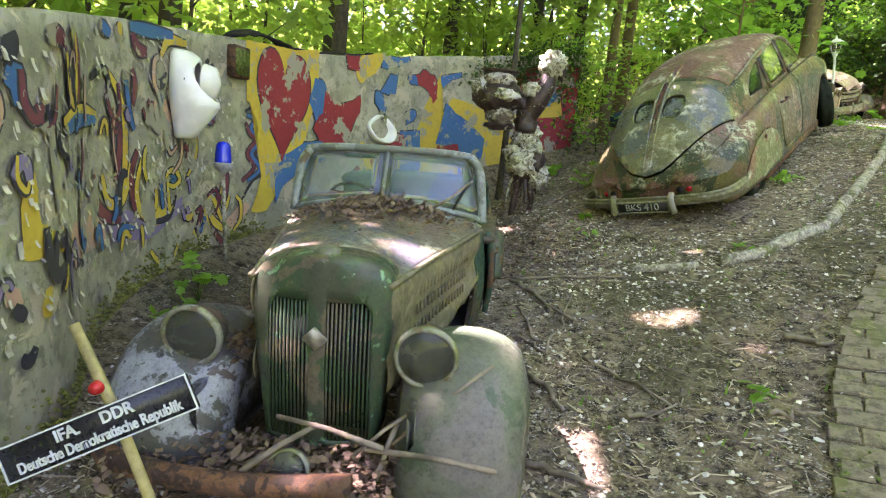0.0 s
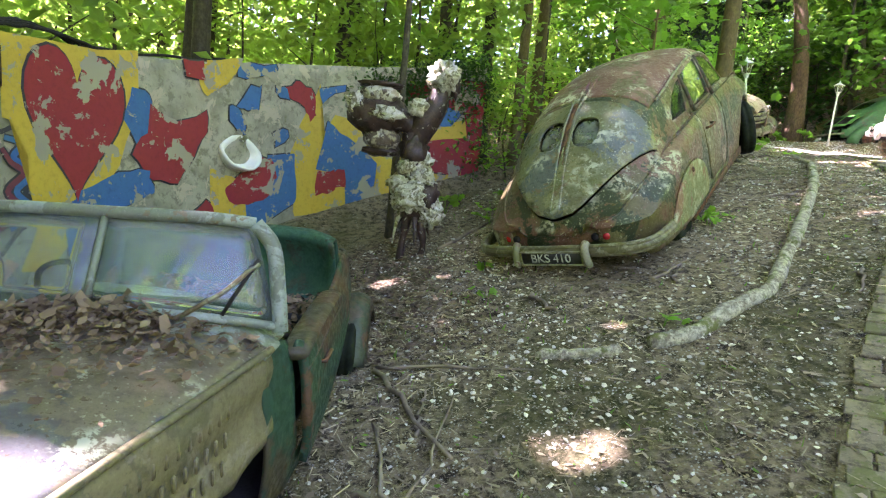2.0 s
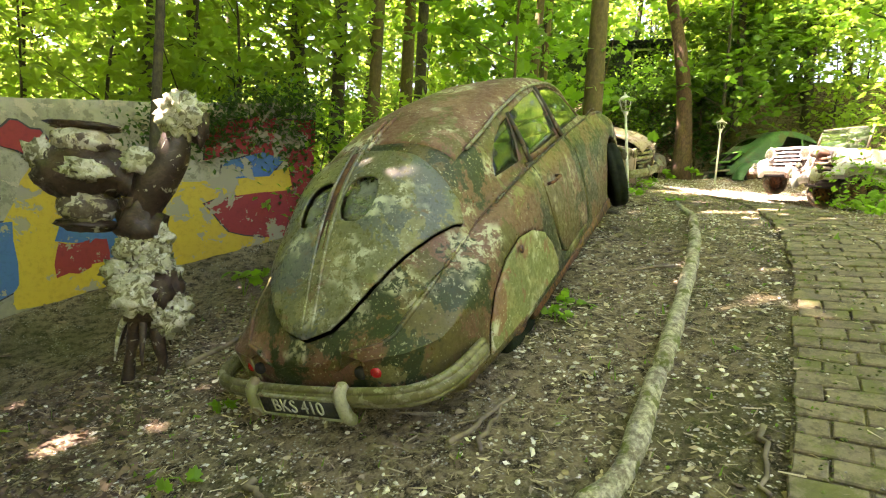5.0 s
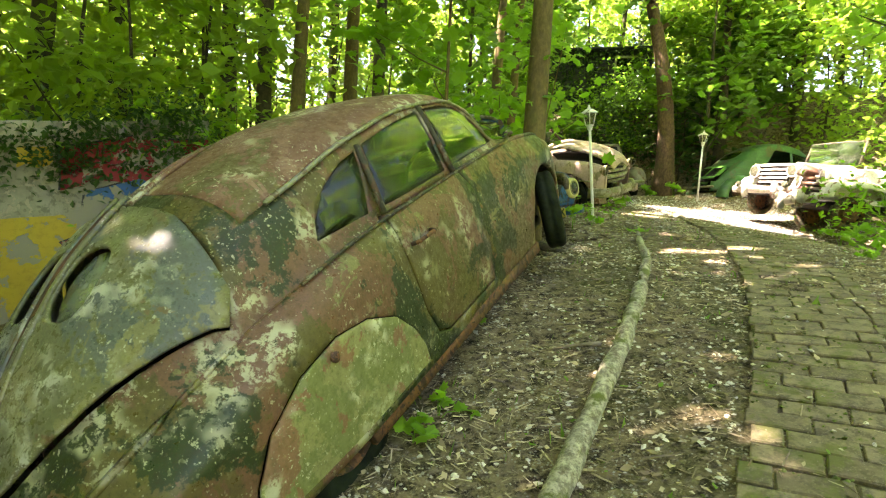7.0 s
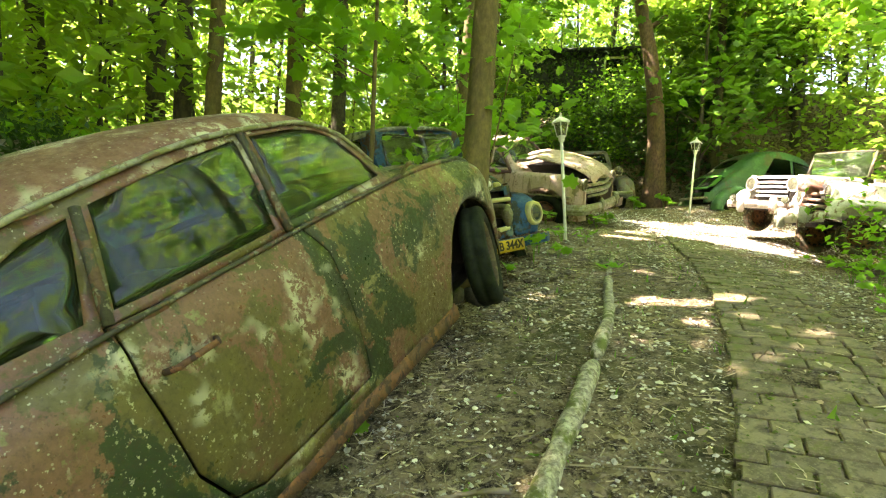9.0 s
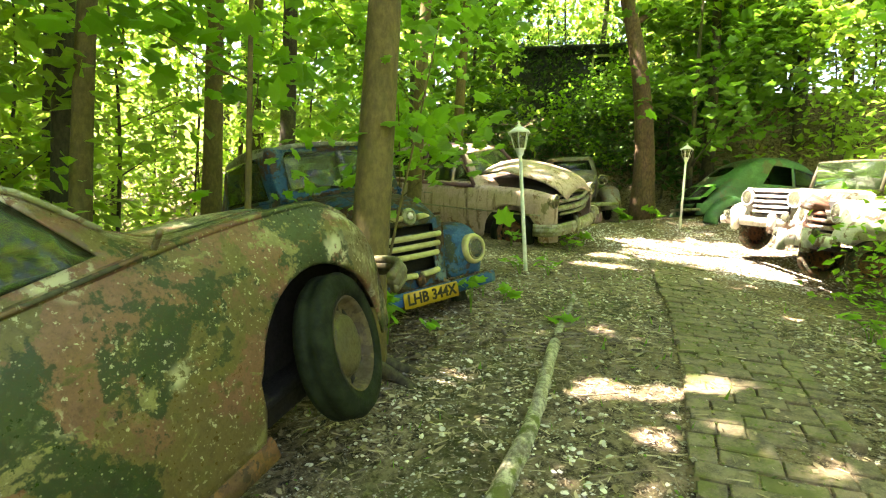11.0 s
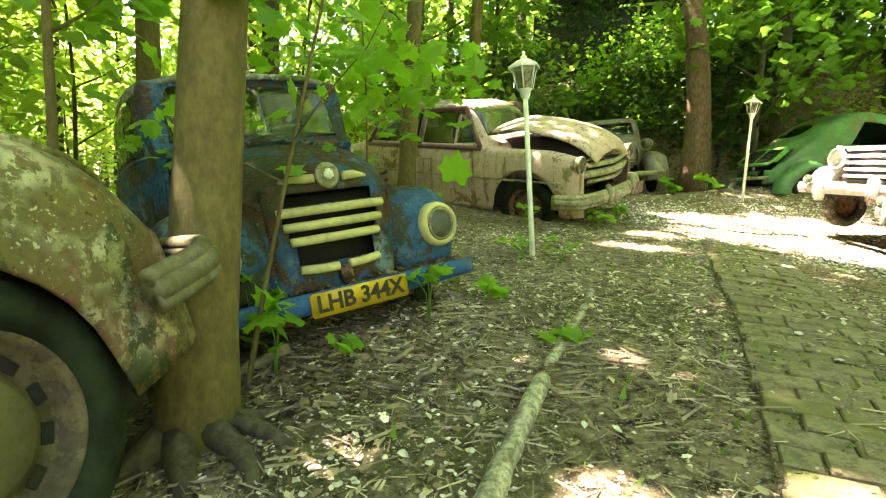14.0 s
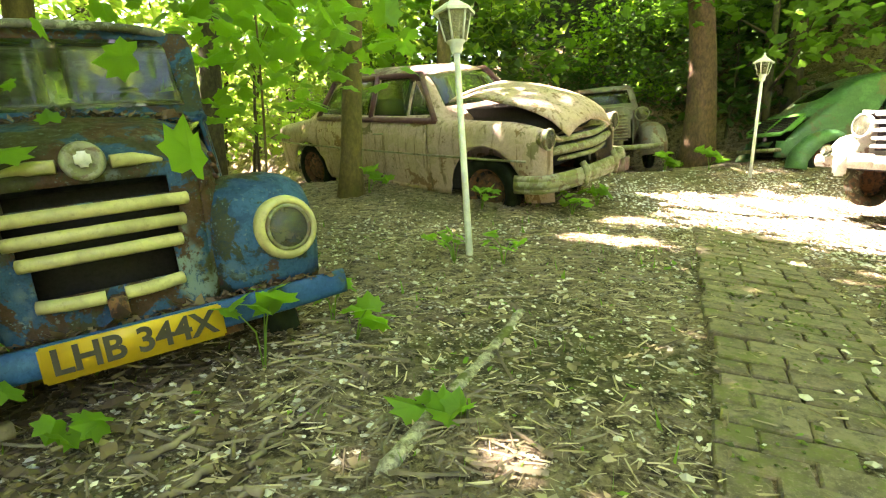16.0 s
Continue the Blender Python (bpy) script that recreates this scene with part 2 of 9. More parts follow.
def raw_mesh(name, verts, faces_n, faces, material, smooth=False):
    """A mesh object from numpy arrays: verts (n, 3) and faces (k, faces_n)."""
    me = bpy.data.meshes.new(name)
    verts, faces = np.asarray(verts, np.float32), np.asarray(faces, np.int32)
    me.vertices.add(len(verts))
    me.vertices.foreach_set("co", verts.ravel())
    me.loops.add(faces.size)
    me.loops.foreach_set("vertex_index", faces.ravel())
    me.polygons.add(len(faces))
    me.polygons.foreach_set("loop_start", np.arange(0, faces.size, faces_n, dtype=np.int32))
    me.polygons.foreach_set("use_smooth", np.full(len(faces), smooth))
    me.update(calc_edges=True)
    me.validate()
    me.materials.append(material)
    return me


def box(bm, cx, cy, cz, sx, sy, sz, m=None):
    r = bmesh.ops.create_cube(bm, size=1.0, matrix=(m or Matrix()) @ Matrix.LocRotScale((cx, cy, cz), None, (sx, sy, sz)))
    return r["verts"]


def box_bm(*a, **k):
    bm = bmesh.new()
    box(bm, *a, **k)
    return bm


def tube(bm, pts, radii, n=8, caps=True):
    """A round tube along points; radii: one, or one a point."""
    pts = [Vector(p) for p in pts]
    radii = [radii] * len(pts) if isinstance(radii, (int, float)) else radii
    rings, side = [], None
    for i, p in enumerate(pts):
        d = (pts[min(i + 1, len(pts) - 1)] - pts[max(i - 1, 0)]).normalized()
        if side is None:
            side = d.orthogonal().normalized()
        side = (side - d * side.dot(d)).normalized()
        up = d.cross(side)
        rings.append([bm.verts.new(p + (side * math.cos(a) + up * math.sin(a)) * radii[i]) for a in (2 * math.pi * k / n for k in range(n))])
    for a, b in zip(rings, rings[1:]):
        for k in range(n):
            bm.faces.new((a[k], a[(k + 1) % n], b[(k + 1) % n], b[k]))
    if caps:
        bm.faces.new(rings[0][::-1])
        bm.faces.new(rings[-1])
    return bm


def tube_bm(*a, **k):
    return tube(bmesh.new(), *a, **k)


def spin_profile(bm, prof, m=None, n=32, closed=False):
    """Turns a profile of (radius, height) round the local z axis."""
    m = m or Matrix()
    rings = [[bm.verts.new(m @ Vector((r * math.cos(2 * math.pi * k / n), r * math.sin(2 * math.pi * k / n), z))) for k in range(n)] if r > 1e-6 else [bm.verts.new(m @ Vector((0, 0, z)))] for r, z in prof]
    pairs = list(zip(rings, rings[1:])) + ([(rings[-1], rings[0])] if closed else [])
    for a, b in pairs:
        for k in range(n):
            q = (k + 1) % n
            if len(a) == 1 and len(b) == 1:
                continue
            if len(a) == 1:
                bm.faces.new((a[0], b[k], b[q]))
            elif len(b) == 1:
                bm.faces.new((a[k], a[q], b[0]))
            else:
                bm.faces.new((a[k], a[q], b[q], b[k]))
    return bm


def spin_bm(prof, m=None, n=32, closed=False):
    return spin_profile(bmesh.new(), prof, m, n, closed)


def smoothstep(a, b, x):
    t = np.clip((np.asarray(x, float) - a) / (b - a), 0, 1)
    return t * t * (3 - 2 * t)


def spline(keys, x):
    """Smooth (monotone cubic) curve through keys [(x, v), ...]; v a number."""
    xs = np.array([k[0] for k in keys], float)
    vs = np.array([k[1] for k in keys], float)
    x = np.clip(np.asarray(x, float), xs[0], xs[-1])
    d = np.diff(vs) / np.diff(xs)
    g = np.zeros(len(xs))
    g[0], g[-1] = d[0], d[-1]
    for i in range(1, len(xs) - 1):
        g[i] = 0 if d[i - 1] * d[i] <= 0 else 2 * d[i - 1] * d[i] / (d[i - 1] + d[i])
    i = np.clip(np.searchsorted(xs, x, side="right") - 1, 0, len(xs) - 2)
    h = xs[i + 1] - xs[i]
    t = (x - xs[i]) / h
    return vs[i] * (1 + 2 * t) * (1 - t) ** 2 + g[i] * h * t * (1 - t) ** 2 + vs[i + 1] * t * t * (3 - 2 * t) + g[i + 1] * h * t * t * (t - 1)


# ---- ground ----
WALL_Y = [(0.0, -1.55), (2.3, -1.75), (3.5, -2.2), (4.7, -2.3), (5.7, -2.08), (7.2, -1.4), (8.6, -0.2), (9.25, 1.0), (9.62, 2.25)]
POWERS = [(0, 0), (0, 1), (0, 2), (0, 3), (0, 4), (1, 0), (1, 1), (1, 2), (1, 3), (2, 0), (2, 1), (2, 2), (3, 0), (3, 1), (4, 0)]
SLOPE = [1.9451, 0.7755, -0.1082, 0.0305, 0.0515, 1.3381, -0.3897, -0.0363, 0.1321, -0.9196, -0.1121, 0.2132, -0.3857, 0.2019, 0.2915]


def ground_z(x, y):
    """The hillside: a smooth slope, litter banked against the wall, a bank behind the clearing."""
    x, y = np.asarray(x, float), np.asarray(y, float)
    far = np.hypot(x - 5, y - 7)
    u = (np.clip(x, -4, 14.5) - 5) / 6
    v = (np.clip(y, -2.5, 14.3) - 7) / 6
    z = sum(c * u ** i * v ** j for c, (i, j) in zip(SLOPE, POWERS))
    wx = np.interp(y, [k[0] for k in WALL_Y], [k[1] for k in WALL_Y])
    z = z + 0.26 * np.exp(-((x - wx) / 0.7) ** 2) * smoothstep(1.5, 4.5, y) * (1 - smoothstep(9.5, 11, y))
    z = z + 0.35 * np.exp(-(((x - 0.2) / 1.6) ** 2 + ((y + 0.2) / 1.8) ** 2)) * 0.5
    z = z + 3.2 * smoothstep(20.9, 24.2, 0.62 * x + 0.78 * y)
    return z


def gz(x, y):
    return float(ground_z(x, y))


def rough_z(x, y):
    return gz(x, y) + 0.025 * noise.noise((x * 1.3, y * 1.3, 0)) + 0.012 * noise.noise((x * 6, y * 6, 3))


def build_ground():
    def axis(lo, hi, a, b, fine, coarse):
        inner = np.arange(a, b + 1e-6, fine)
        left = a - np.geomspace(coarse, a - lo, 26)[::-1]
        right = b + np.geomspace(coarse, hi - b, 26)
        return np.concatenate([left, inner, right])
    xs, ys = axis(-400, 400, -5, 17, 0.1, 0.3), axis(-400, 400, -4, 20, 0.1, 0.3)
    X, Y = np.meshgrid(xs, ys)
    Z = ground_z(X, Y)
    N = np.array([[noise.noise((x * 1.3, y * 1.3, 0)) * 0.025 + 0.012 * noise.noise((x * 6, y * 6, 3)) if -6 < x < 18 and -5 < y < 21 else 0 for x in xs] for y in ys])
    Z = Z + N
    w = len(xs)
    idx = np.arange(len(ys) * w).reshape(len(ys), w)
    F = np.stack([idx[:-1, :-1], idx[:-1, 1:], idx[1:, 1:], idx[1:, :-1]], -1).reshape(-1, 4)
    me = raw_mesh("ground", np.stack([X, Y, Z], -1).reshape(-1, 3), 4, F, SOIL, True)
    tagged(new("ground", me), "brown woodland soil with leaf litter, pebbles and moss", "ground", kind="structure")


build_ground()


# ---- curved wall ----
def wall_point(s):
    """Plan of the wall's face: s runs along y from 0 to 1."""
    y = 9.62 * s
    return float(spline(WALL_Y, y)), y


WALL_T = np.linspace(0, 1, 400)
_pts = np.array([wall_point(t) for t in WALL_T])
WALL_S = np.concatenate([[0], np.cumsum(np.hypot(*np.diff(_pts, axis=0).T))])


def wall_at(s, z, off=0.0):
    """A point on the wall's face, s metres along it and at height z, off metres proud of it."""
    t = float(np.interp(s, WALL_S, WALL_T))
    x, y = wall_point(t)
    x2, y2 = wall_point(min(1, t + 0.004))
    x1, y1 = wall_point(max(0, t - 0.004))
    d = Vector((x2 - x1, y2 - y1, 0)).normalized()
    return Vector((x, y, z)) + Vector((d.y, -d.x, 0)) * off


def wall_top(s):
    return float(spline([(0, 1.62), (2.3, 1.88), (3.6, 2.12), (5.8, 2.42), (6.4, 2.46), (9.6, 3.0), (12.0, 3.38)], s))


def build_wall():
    bm = bmesh.new()
    n, k = 160, 24
    L = WALL_S[-1]
    cols = []
    for i in range(n + 1):
        s = L * i / n
        top = wall_top(s) + 0.012 * noise.noise((s * 3, 0, 0))
        col = [bm.verts.new(wall_at(s, -0.6 + (top + 0.6) * j / k, 0.006 * noise.noise((s * 2, j, 1)))) for j in range(k + 1)]
        col += [bm.verts.new(wall_at(s, top - 0.0 - 0.01, -0.22)), bm.verts.new(wall_at(s, -0.6, -0.22))]
        cols.append(col)
    for a, b in zip(cols, cols[1:]):
        for j in range(len(a) - 1):
            bm.faces.new((a[j], b[j], b[j + 1], a[j + 1]))
    bm.faces.new(cols[0])
    bm.faces.new(cols[-1])
    w = part("wall_west", bm, PLASTER)
    tagged(w, "curved plastered garden wall with peeling graffiti paint", "wall", kind="structure")
    return w


WALL = build_wall()


# ---- leaves and trees ----
LIT = [(12.1, 12.0, 2.9, 1.35, -0.25), (12.9, 10.5, 1.5, 1.4, 0), (8.83, 11.2, 0.42, 0.24, 0), (9.45, 11.9, 0.4, 0.3, 0), (8.19, 11.77, 0.15, 0.12, 0), (7.65, 11.62, 0.13, 0.1, 0),
       (0.67, 2.31, 0.27, 0.27, 0), (1.6, 3.55, 0.26, 0.18, 0), (1.95, 3.15, 0.2, 0.12, 0), (-0.35, 3.1, 0.28, 0.22, 0), (0.77, 6.25, 0.2, 0.16, 0), (0.2, 6.98, 0.1, 0.1, 0), (2.2, 6.6, 0.2, 0.5, 0),
       (5.98, 8.33, 0.15, 0.17, 0), (6.7, 7.84, 0.2, 0.2, 0), (6.69, 7.31, 0.16, 0.16, 0), (6.95, 7.66, 0.16, 0.12, 0), (7.35, 7.62, 0.28, 0.17, 0), (7.62, 8.16, 0.12, 0.09, 0), (7.25, 8.66, 0.14, 0.15, 0), (6.9, 10.0, 0.16, 0.12, 0), (8.9, 13.3, 0.5, 0.6, 0)]


def in_sun(p):
    """Which of the points p (n, 3) stand between the sun and the spots where sun falls through the canopy."""
    p = np.asarray(p, float)
    hit = np.zeros(len(p), bool)
    for x, y, a, b, slope in LIT:
        z = gz(x, y) + (0.6 if a > 1 else 0.0)
        k = (p[:, 2] - z) / SUN_TO.z
        dx, dy = p[:, 0] - SUN_TO.x * k - x, p[:, 1] - SUN_TO.y * k - y
        wob = 1 + 0.45 * np.sin(dx * 7 + p[:, 2]) * np.sin(dy * 9 + 2 * p[:, 2])
        hit |= ((dx / a) ** 2 + ((dy - slope * dx) / b) ** 2 < wob)
    return hit


def leaf_mesh(name, centres, size, material, rng, flat=0.5, lobed=False):
    """One mesh of leaves at the centres: folded blades, or lobed maple leaves."""
    n = len(centres)
    if lobed:
        ang = np.radians([0, 28, 38, 62, 80, 100, 128, 150, 180, 210, 232, 260, 280, 298, 322, 332])
        rad = np.array([1.0, 0.66, 0.9, 0.66, 0.84, 0.56, 0.66, 0.5, 0.28, 0.5, 0.66, 0.56, 0.84, 0.66, 0.9, 0.66])
        base = np.stack([rad * np.sin(ang) * 0.55, rad * np.cos(ang) * 0.55, -0.12 * np.abs(np.sin(ang)) * rad], -1)
        base = np.vstack([[[0, 0, 0.03]], base])
    else:
        base = np.array([[0, -0.5, 0], [-0.34, 0.02, 0.10], [0, 0.6, -0.04], [0.34, 0.02, 0.10]])
    k = len(base)
    yaw = rng.uniform(0, 2 * np.pi, n)
    tilt = rng.normal(0, flat, n)
    roll = rng.normal(0, flat, n)
    cy, sy, ct, st, cr, sr = np.cos(yaw), np.sin(yaw), np.cos(tilt), np.sin(tilt), np.cos(roll), np.sin(roll)
    s = size * rng.uniform(0.6, 1.25, n)
    b = base[None] * s[:, None, None]
    x, y, z = b[..., 0], b[..., 1], b[..., 2]
    x, z = x * cr[:, None] + z * sr[:, None], -x * sr[:, None] + z * cr[:, None]
    y, z = y * ct[:, None] - z * st[:, None], y * st[:, None] + z * ct[:, None]
    x, y = x * cy[:, None] - y * sy[:, None], x * sy[:, None] + y * cy[:, None]
    V = np.stack([x, y, z], -1) + np.asarray(centres)[:, None]
    if lobed:
        f = np.array([[0, 1 + i, 1 + (i + 1) % (k - 1)] for i in range(k - 1)])
    else:
        f = np.array([[0, 2, 1], [0, 3, 2]])
    F = (f[None] + (np.arange(n) * k)[:, None, None]).reshape(-1, 3)
    return raw_mesh(name, V.reshape(-1, 3), 3, F, material)


def clumps(rng, centres, spread, each):
    c = np.repeat(np.asarray(centres, float), each, 0)
    return c + rng.normal(0, 1, c.shape) * np.asarray(spread)


def trunk_bm(x, y, r, height, rng, lean=(0, 0), bend=0.15, limbs=4, flare=1.5, first=0.5):
    """A tapered, slightly crooked trunk with limbs. Returns the bmesh and the limb ends."""
    bm, ends = bmesh.new(), []
    z0 = gz(x, y) - 0.25
    n = 14
    ph = rng.uniform(0, 6, 2)
    pts, rad = [], []
    for i in range(n + 1):
        t = i / n
        h = height * t
        pts.append(Vector((x + lean[0] * h + bend * math.sin(ph[0] + 3 * t) * t, y + lean[1] * h + bend * math.sin(ph[1] + 3.4 * t) * t, z0 + h)))
        rad.append(r * (1 + (flare - 1) * math.exp(-h / (r * 2.2))) * (1 - 0.72 * t))
    tube(bm, pts, rad, 14 if r > 0.1 else 8)
    for i in range(limbs):
        t = first + (0.95 - first) * (i + rng.uniform(0, 0.9)) / max(1, limbs)
        a = rng.uniform(0, 6.28)
        p = pts[int(t * n)]
        ln = height * rng.uniform(0.16, 0.3)
        d = Vector((math.cos(a), math.sin(a), rng.uniform(0.35, 0.8)))
        q = [p + d * ln * u + Vector((0, 0, 0.1 * ln * u * u)) + Vector(rng.normal(0, 0.03 * ln, 3)) * u for u in (0, 0.33, 0.66, 1)]
        rr = rad[int(t * n)] * 0.5
        tube(bm, q, [rr, rr * 0.75, rr * 0.5, rr * 0.2], 6)
        ends += [q[2], q[3]]
    return bm, ends


def tree(name, label, x, y, r, height, seed, lean=(0, 0), crown_z=(0.55, 1.0), crown_r=2.6, leaves=2200, size=0.16, limbs=5, mat=None, leaf=None, lobed=False, bend=0.15, first=0.5, flare=1.5):
    """A tree: trunk with limbs, and a crown of leaf clumps with gaps."""
    rng = np.random.default_rng(seed)
    t = thing(name, label, "tree")
    t.location = (x, y, gz(x, y))
    bm, ends = trunk_bm(x, y, r, height, rng, lean, bend, limbs, flare, first)
    bmesh.ops.translate(bm, verts=bm.verts, vec=(-x, -y, -t.location.z))
    part("trunk", bm, mat or BARK_DARK, t)
    if leaves:
        m = max(6, leaves // 45)
        a, rr = rng.uniform(0, 6.28, m), crown_r * np.sqrt(rng.uniform(0.02, 1, m))
        h = height * rng.uniform(*crown_z, m)
        mid = 0.5 * (crown_z[0] + crown_z[1])
        squash = np.sqrt(np.clip(1 - ((h / height - mid) / (0.62 * (crown_z[1] - crown_z[0]))) ** 2, 0.15, 1))
        c = np.stack([x + lean[0] * h + rr * squash * np.cos(a), y + lean[1] * h + rr * squash * np.sin(a), t.location.z + h], -1)
        c = np.vstack([c, [list(e) for e in ends] if ends else np.zeros((0, 3))])
        p = clumps(rng, c, (0.34, 0.34, 0.16), max(1, leaves // len(c)))
        p = p[~in_sun(p)]
        p = p[~near_walk(p)]
        p[:, 2] = np.maximum(p[:, 2], ground_z(p[:, 0], p[:, 1]) + 0.15)
        me = leaf_mesh("crown", p - np.array(t.location), size, leaf or LEAF_FAR, rng, 0.5, lobed)
        ob = new("crown", me)
        ob.parent = t
    return t


WALKED = np.array([[0, 0, 1.45], [0.8, 1.6, 1.8], [2.0, 2.8, 2.1], [3.3, 3.75, 2.55], [4.0, 4.4, 2.85], [5.5, 5.9, 3.25], [6.8, 7.4, 3.25]])


def near_walk(p, gap=1.3):
    """Leaves that would hang into the way that one walks."""
    p = np.asarray(p, float)
    near = np.zeros(len(p), bool)
    for a, b in zip(WALKED, WALKED[1:]):
        d = b - a
        t = np.clip((p - a) @ d / (d @ d), 0, 1)
        near |= np.linalg.norm(p - a - t[:, None] * d, axis=1) < gap
    return near


def clear(x, y):
    """True where the woods stand: outside the clearing with its cars and path."""
    if -3.2 < x < 14.8 and -3 < y < 9.7 and not (x > 8.2 and y < x - 4.6):
        return False
    if 2.6 < x < 14.8 and y < 16.6:
        return False
    if x <= 2.6 and y < 11:
        wx = float(np.interp(y, [k[0] for k in WALL_Y], [k[1] for k in WALL_Y]))
        if x > wx - 0.9:
            return False
    return True


def build_woods():
    rng = np.random.default_rng(5)
    # tall trees that carry the canopy
    i = 0
    for gx in np.arange(-26, 32, 4.2):
        for gy in np.arange(-14, 44, 4.2):
            x, y = gx + rng.uniform(-1.4, 1.4), gy + rng.uniform(-1.4, 1.4)
            if not clear(x, y) or (math.hypot(x - 5, y - 7) > 32 and i % 2):
                i += 1
                continue
            i += 1
            h = rng.uniform(11, 15)
            far = math.hypot(x - 5, y - 7) > 20
            tree("woodland_tree", "tall slim woodland tree with dark trunk and bright green leaves", x, y, rng.uniform(0.09, 0.19), h, 100 + i, (rng.normal(0, 0.02), rng.normal(0, 0.02)), (0.42, 1.0), 3.6, 1100 if far else 2200, 0.34 if far else 0.27, 6)
    for k, (x, y) in enumerate(((-3.6, 1.0), (-4.0, 4.2), (-3.9, 7.4), (-2.4, 10.4), (-0.2, 11.6), (2.0, 13.4), (-5.5, -2.0), (-1.0, -4.0), (-6.2, 6.0), (-5.6, 9.4), (-3.0, 13.0), (4.9, 15.6), (9.9, 5.2))):
        tree("canopy_tree", "tall woodland tree whose wide crown shades the clearing", x, y, 0.16, 14.5, 700 + k, (0.05 if x < 0 else 0.0, 0.0), (0.5, 1.0), 5.2, 3900, 0.30, 8)
    # young trees and undergrowth
    for k in range(380):
        x, y = (rng.uniform(-12, 19), rng.uniform(-4, 25)) if k % 3 else (rng.uniform(-18, 24), rng.uniform(-6, 32))
        if not clear(x, y):
            continue
        h = rng.uniform(3.0, 6.5)
        r, lean, wide = rng.uniform(0.025, 0.06), (rng.normal(0, 0.05), rng.normal(0, 0.05)), rng.uniform(0.9, 1.7)
        if (10.2 < x < 15.4 and y < 21.5) or (x < 2 and y > 7 and k % 5 < 2):
            continue
        tree("sapling", "young leafy woodland sapling with thin trunk", x, y, r, h, 900 + k, lean, (0.15, 1.0), wide, 800, 0.19, 4, None, LEAF_FAR, False, 0.25, 0.3)


build_woods()
# trees that stand in and round the clearing
tree("maple_tree", "smooth grey-green maple trunk with mossy roots beside the truck", 5.475, 8.57, 0.132, 9.5, 11, (0.02, 0.06), (0.45, 1.0), 3.2, 4600, 0.2, 5, BARK, LEAF, True, 0.05, 0.55, 1.35)
tree("slender_tree", "slender bare-stemmed tree in front of the painted wall", 0.85, 7.75, 0.05, 8, 12, (0.01, 0.01), (0.6, 1.0), 1.6, 900, 0.17, 3, BARK_DARK, LEAF, True, 0.1, 0.6, 1.1)
tree("maple_tree", "grey-brown maple trunk behind the wall end", 3.15, 10.9, 0.11, 9, 13, (0.0, 0.01), (0.5, 1.0), 2.6, 1800, 0.2, 4, BARK, LEAF, True, 0.15)
tree("maple_tree", "slim maple trunk growing beside the pale car", 6.85, 13.4, 0.12, 9, 14, (0.01, 0), (0.45, 1.0), 2.4, 1800, 0.2, 4, BARK, LEAF, True, 0.08)
tree("maple_tree", "dark trunk at the wood's edge", 2.7, 11.8, 0.13, 10, 15, (0, 0.01), (0.5, 1.0), 2.6, 1800, 0.2, 4, BARK_DARK, LEAF, True)
tree("maple_tree", "slim trunk at the wood's edge", 4.0, 12.8, 0.14, 10, 16, (0.01, 0), (0.4, 1.0), 2.4, 1800, 0.2, 4, BARK, LEAF, True)
tree("maple_tree", "slim upright trunk behind the pale car", 8.3, 15.9, 0.13, 10, 17, (0.005, 0), (0.4, 1.0), 2.2, 1600, 0.2, 4, BARK, LEAF, True)
tree("gnarled_tree", "gnarled reddish-brown ivy-wrapped trunk on the bank", 12.75, 15.75, 0.25, 9, 18, (-0.09, 0.0), (0.5, 1.0), 3.0, 2200, 0.22, 5, BARK_RED, LEAF_FAR, False, 0.7)
tree("pine_tree", "straight brown trunk on the bank behind the green car", 14.6, 15.9, 0.15, 10, 19, (0.01, 0.0), (0.4, 1.0), 2.6, 1800, 0.22, 4, BARK_DARK)


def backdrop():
    # The ring glows; sunlight and bright sky gaps are painted into its colour.
    m, nt, p = nodes_of("glowing_distant_woods")
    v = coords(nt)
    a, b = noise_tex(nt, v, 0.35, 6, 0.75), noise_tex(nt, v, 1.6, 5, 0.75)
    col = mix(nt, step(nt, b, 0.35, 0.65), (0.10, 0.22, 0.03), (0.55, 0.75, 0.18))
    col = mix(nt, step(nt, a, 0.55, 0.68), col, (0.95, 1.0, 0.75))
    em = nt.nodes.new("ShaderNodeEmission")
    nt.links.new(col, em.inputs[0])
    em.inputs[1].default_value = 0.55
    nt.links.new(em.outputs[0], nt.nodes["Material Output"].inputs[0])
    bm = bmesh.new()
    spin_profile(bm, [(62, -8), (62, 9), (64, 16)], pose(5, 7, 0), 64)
    tagged(part("backdrop", bm, m), "glowing ring painted as sunlit woodland far behind the trees", "backdrop", kind="structure")


backdrop()


# ---- path of pavers, log edging ----
PATH_L = [(1.2, 1.2), (2.35, 2.9), (3.15, 3.66), (4.4, 4.75), (5.6, 5.86), (6.45, 6.8), (7.65, 8.35), (8.85, 10.1), (9.95, 11.75)]


def edge_at(keys, t):
    return Vector((float(spline([(i, k[0]) for i, k in enumerate(keys)], t)), float(spline([(i, k[1]) for i, k in enumerate(keys)], t))))


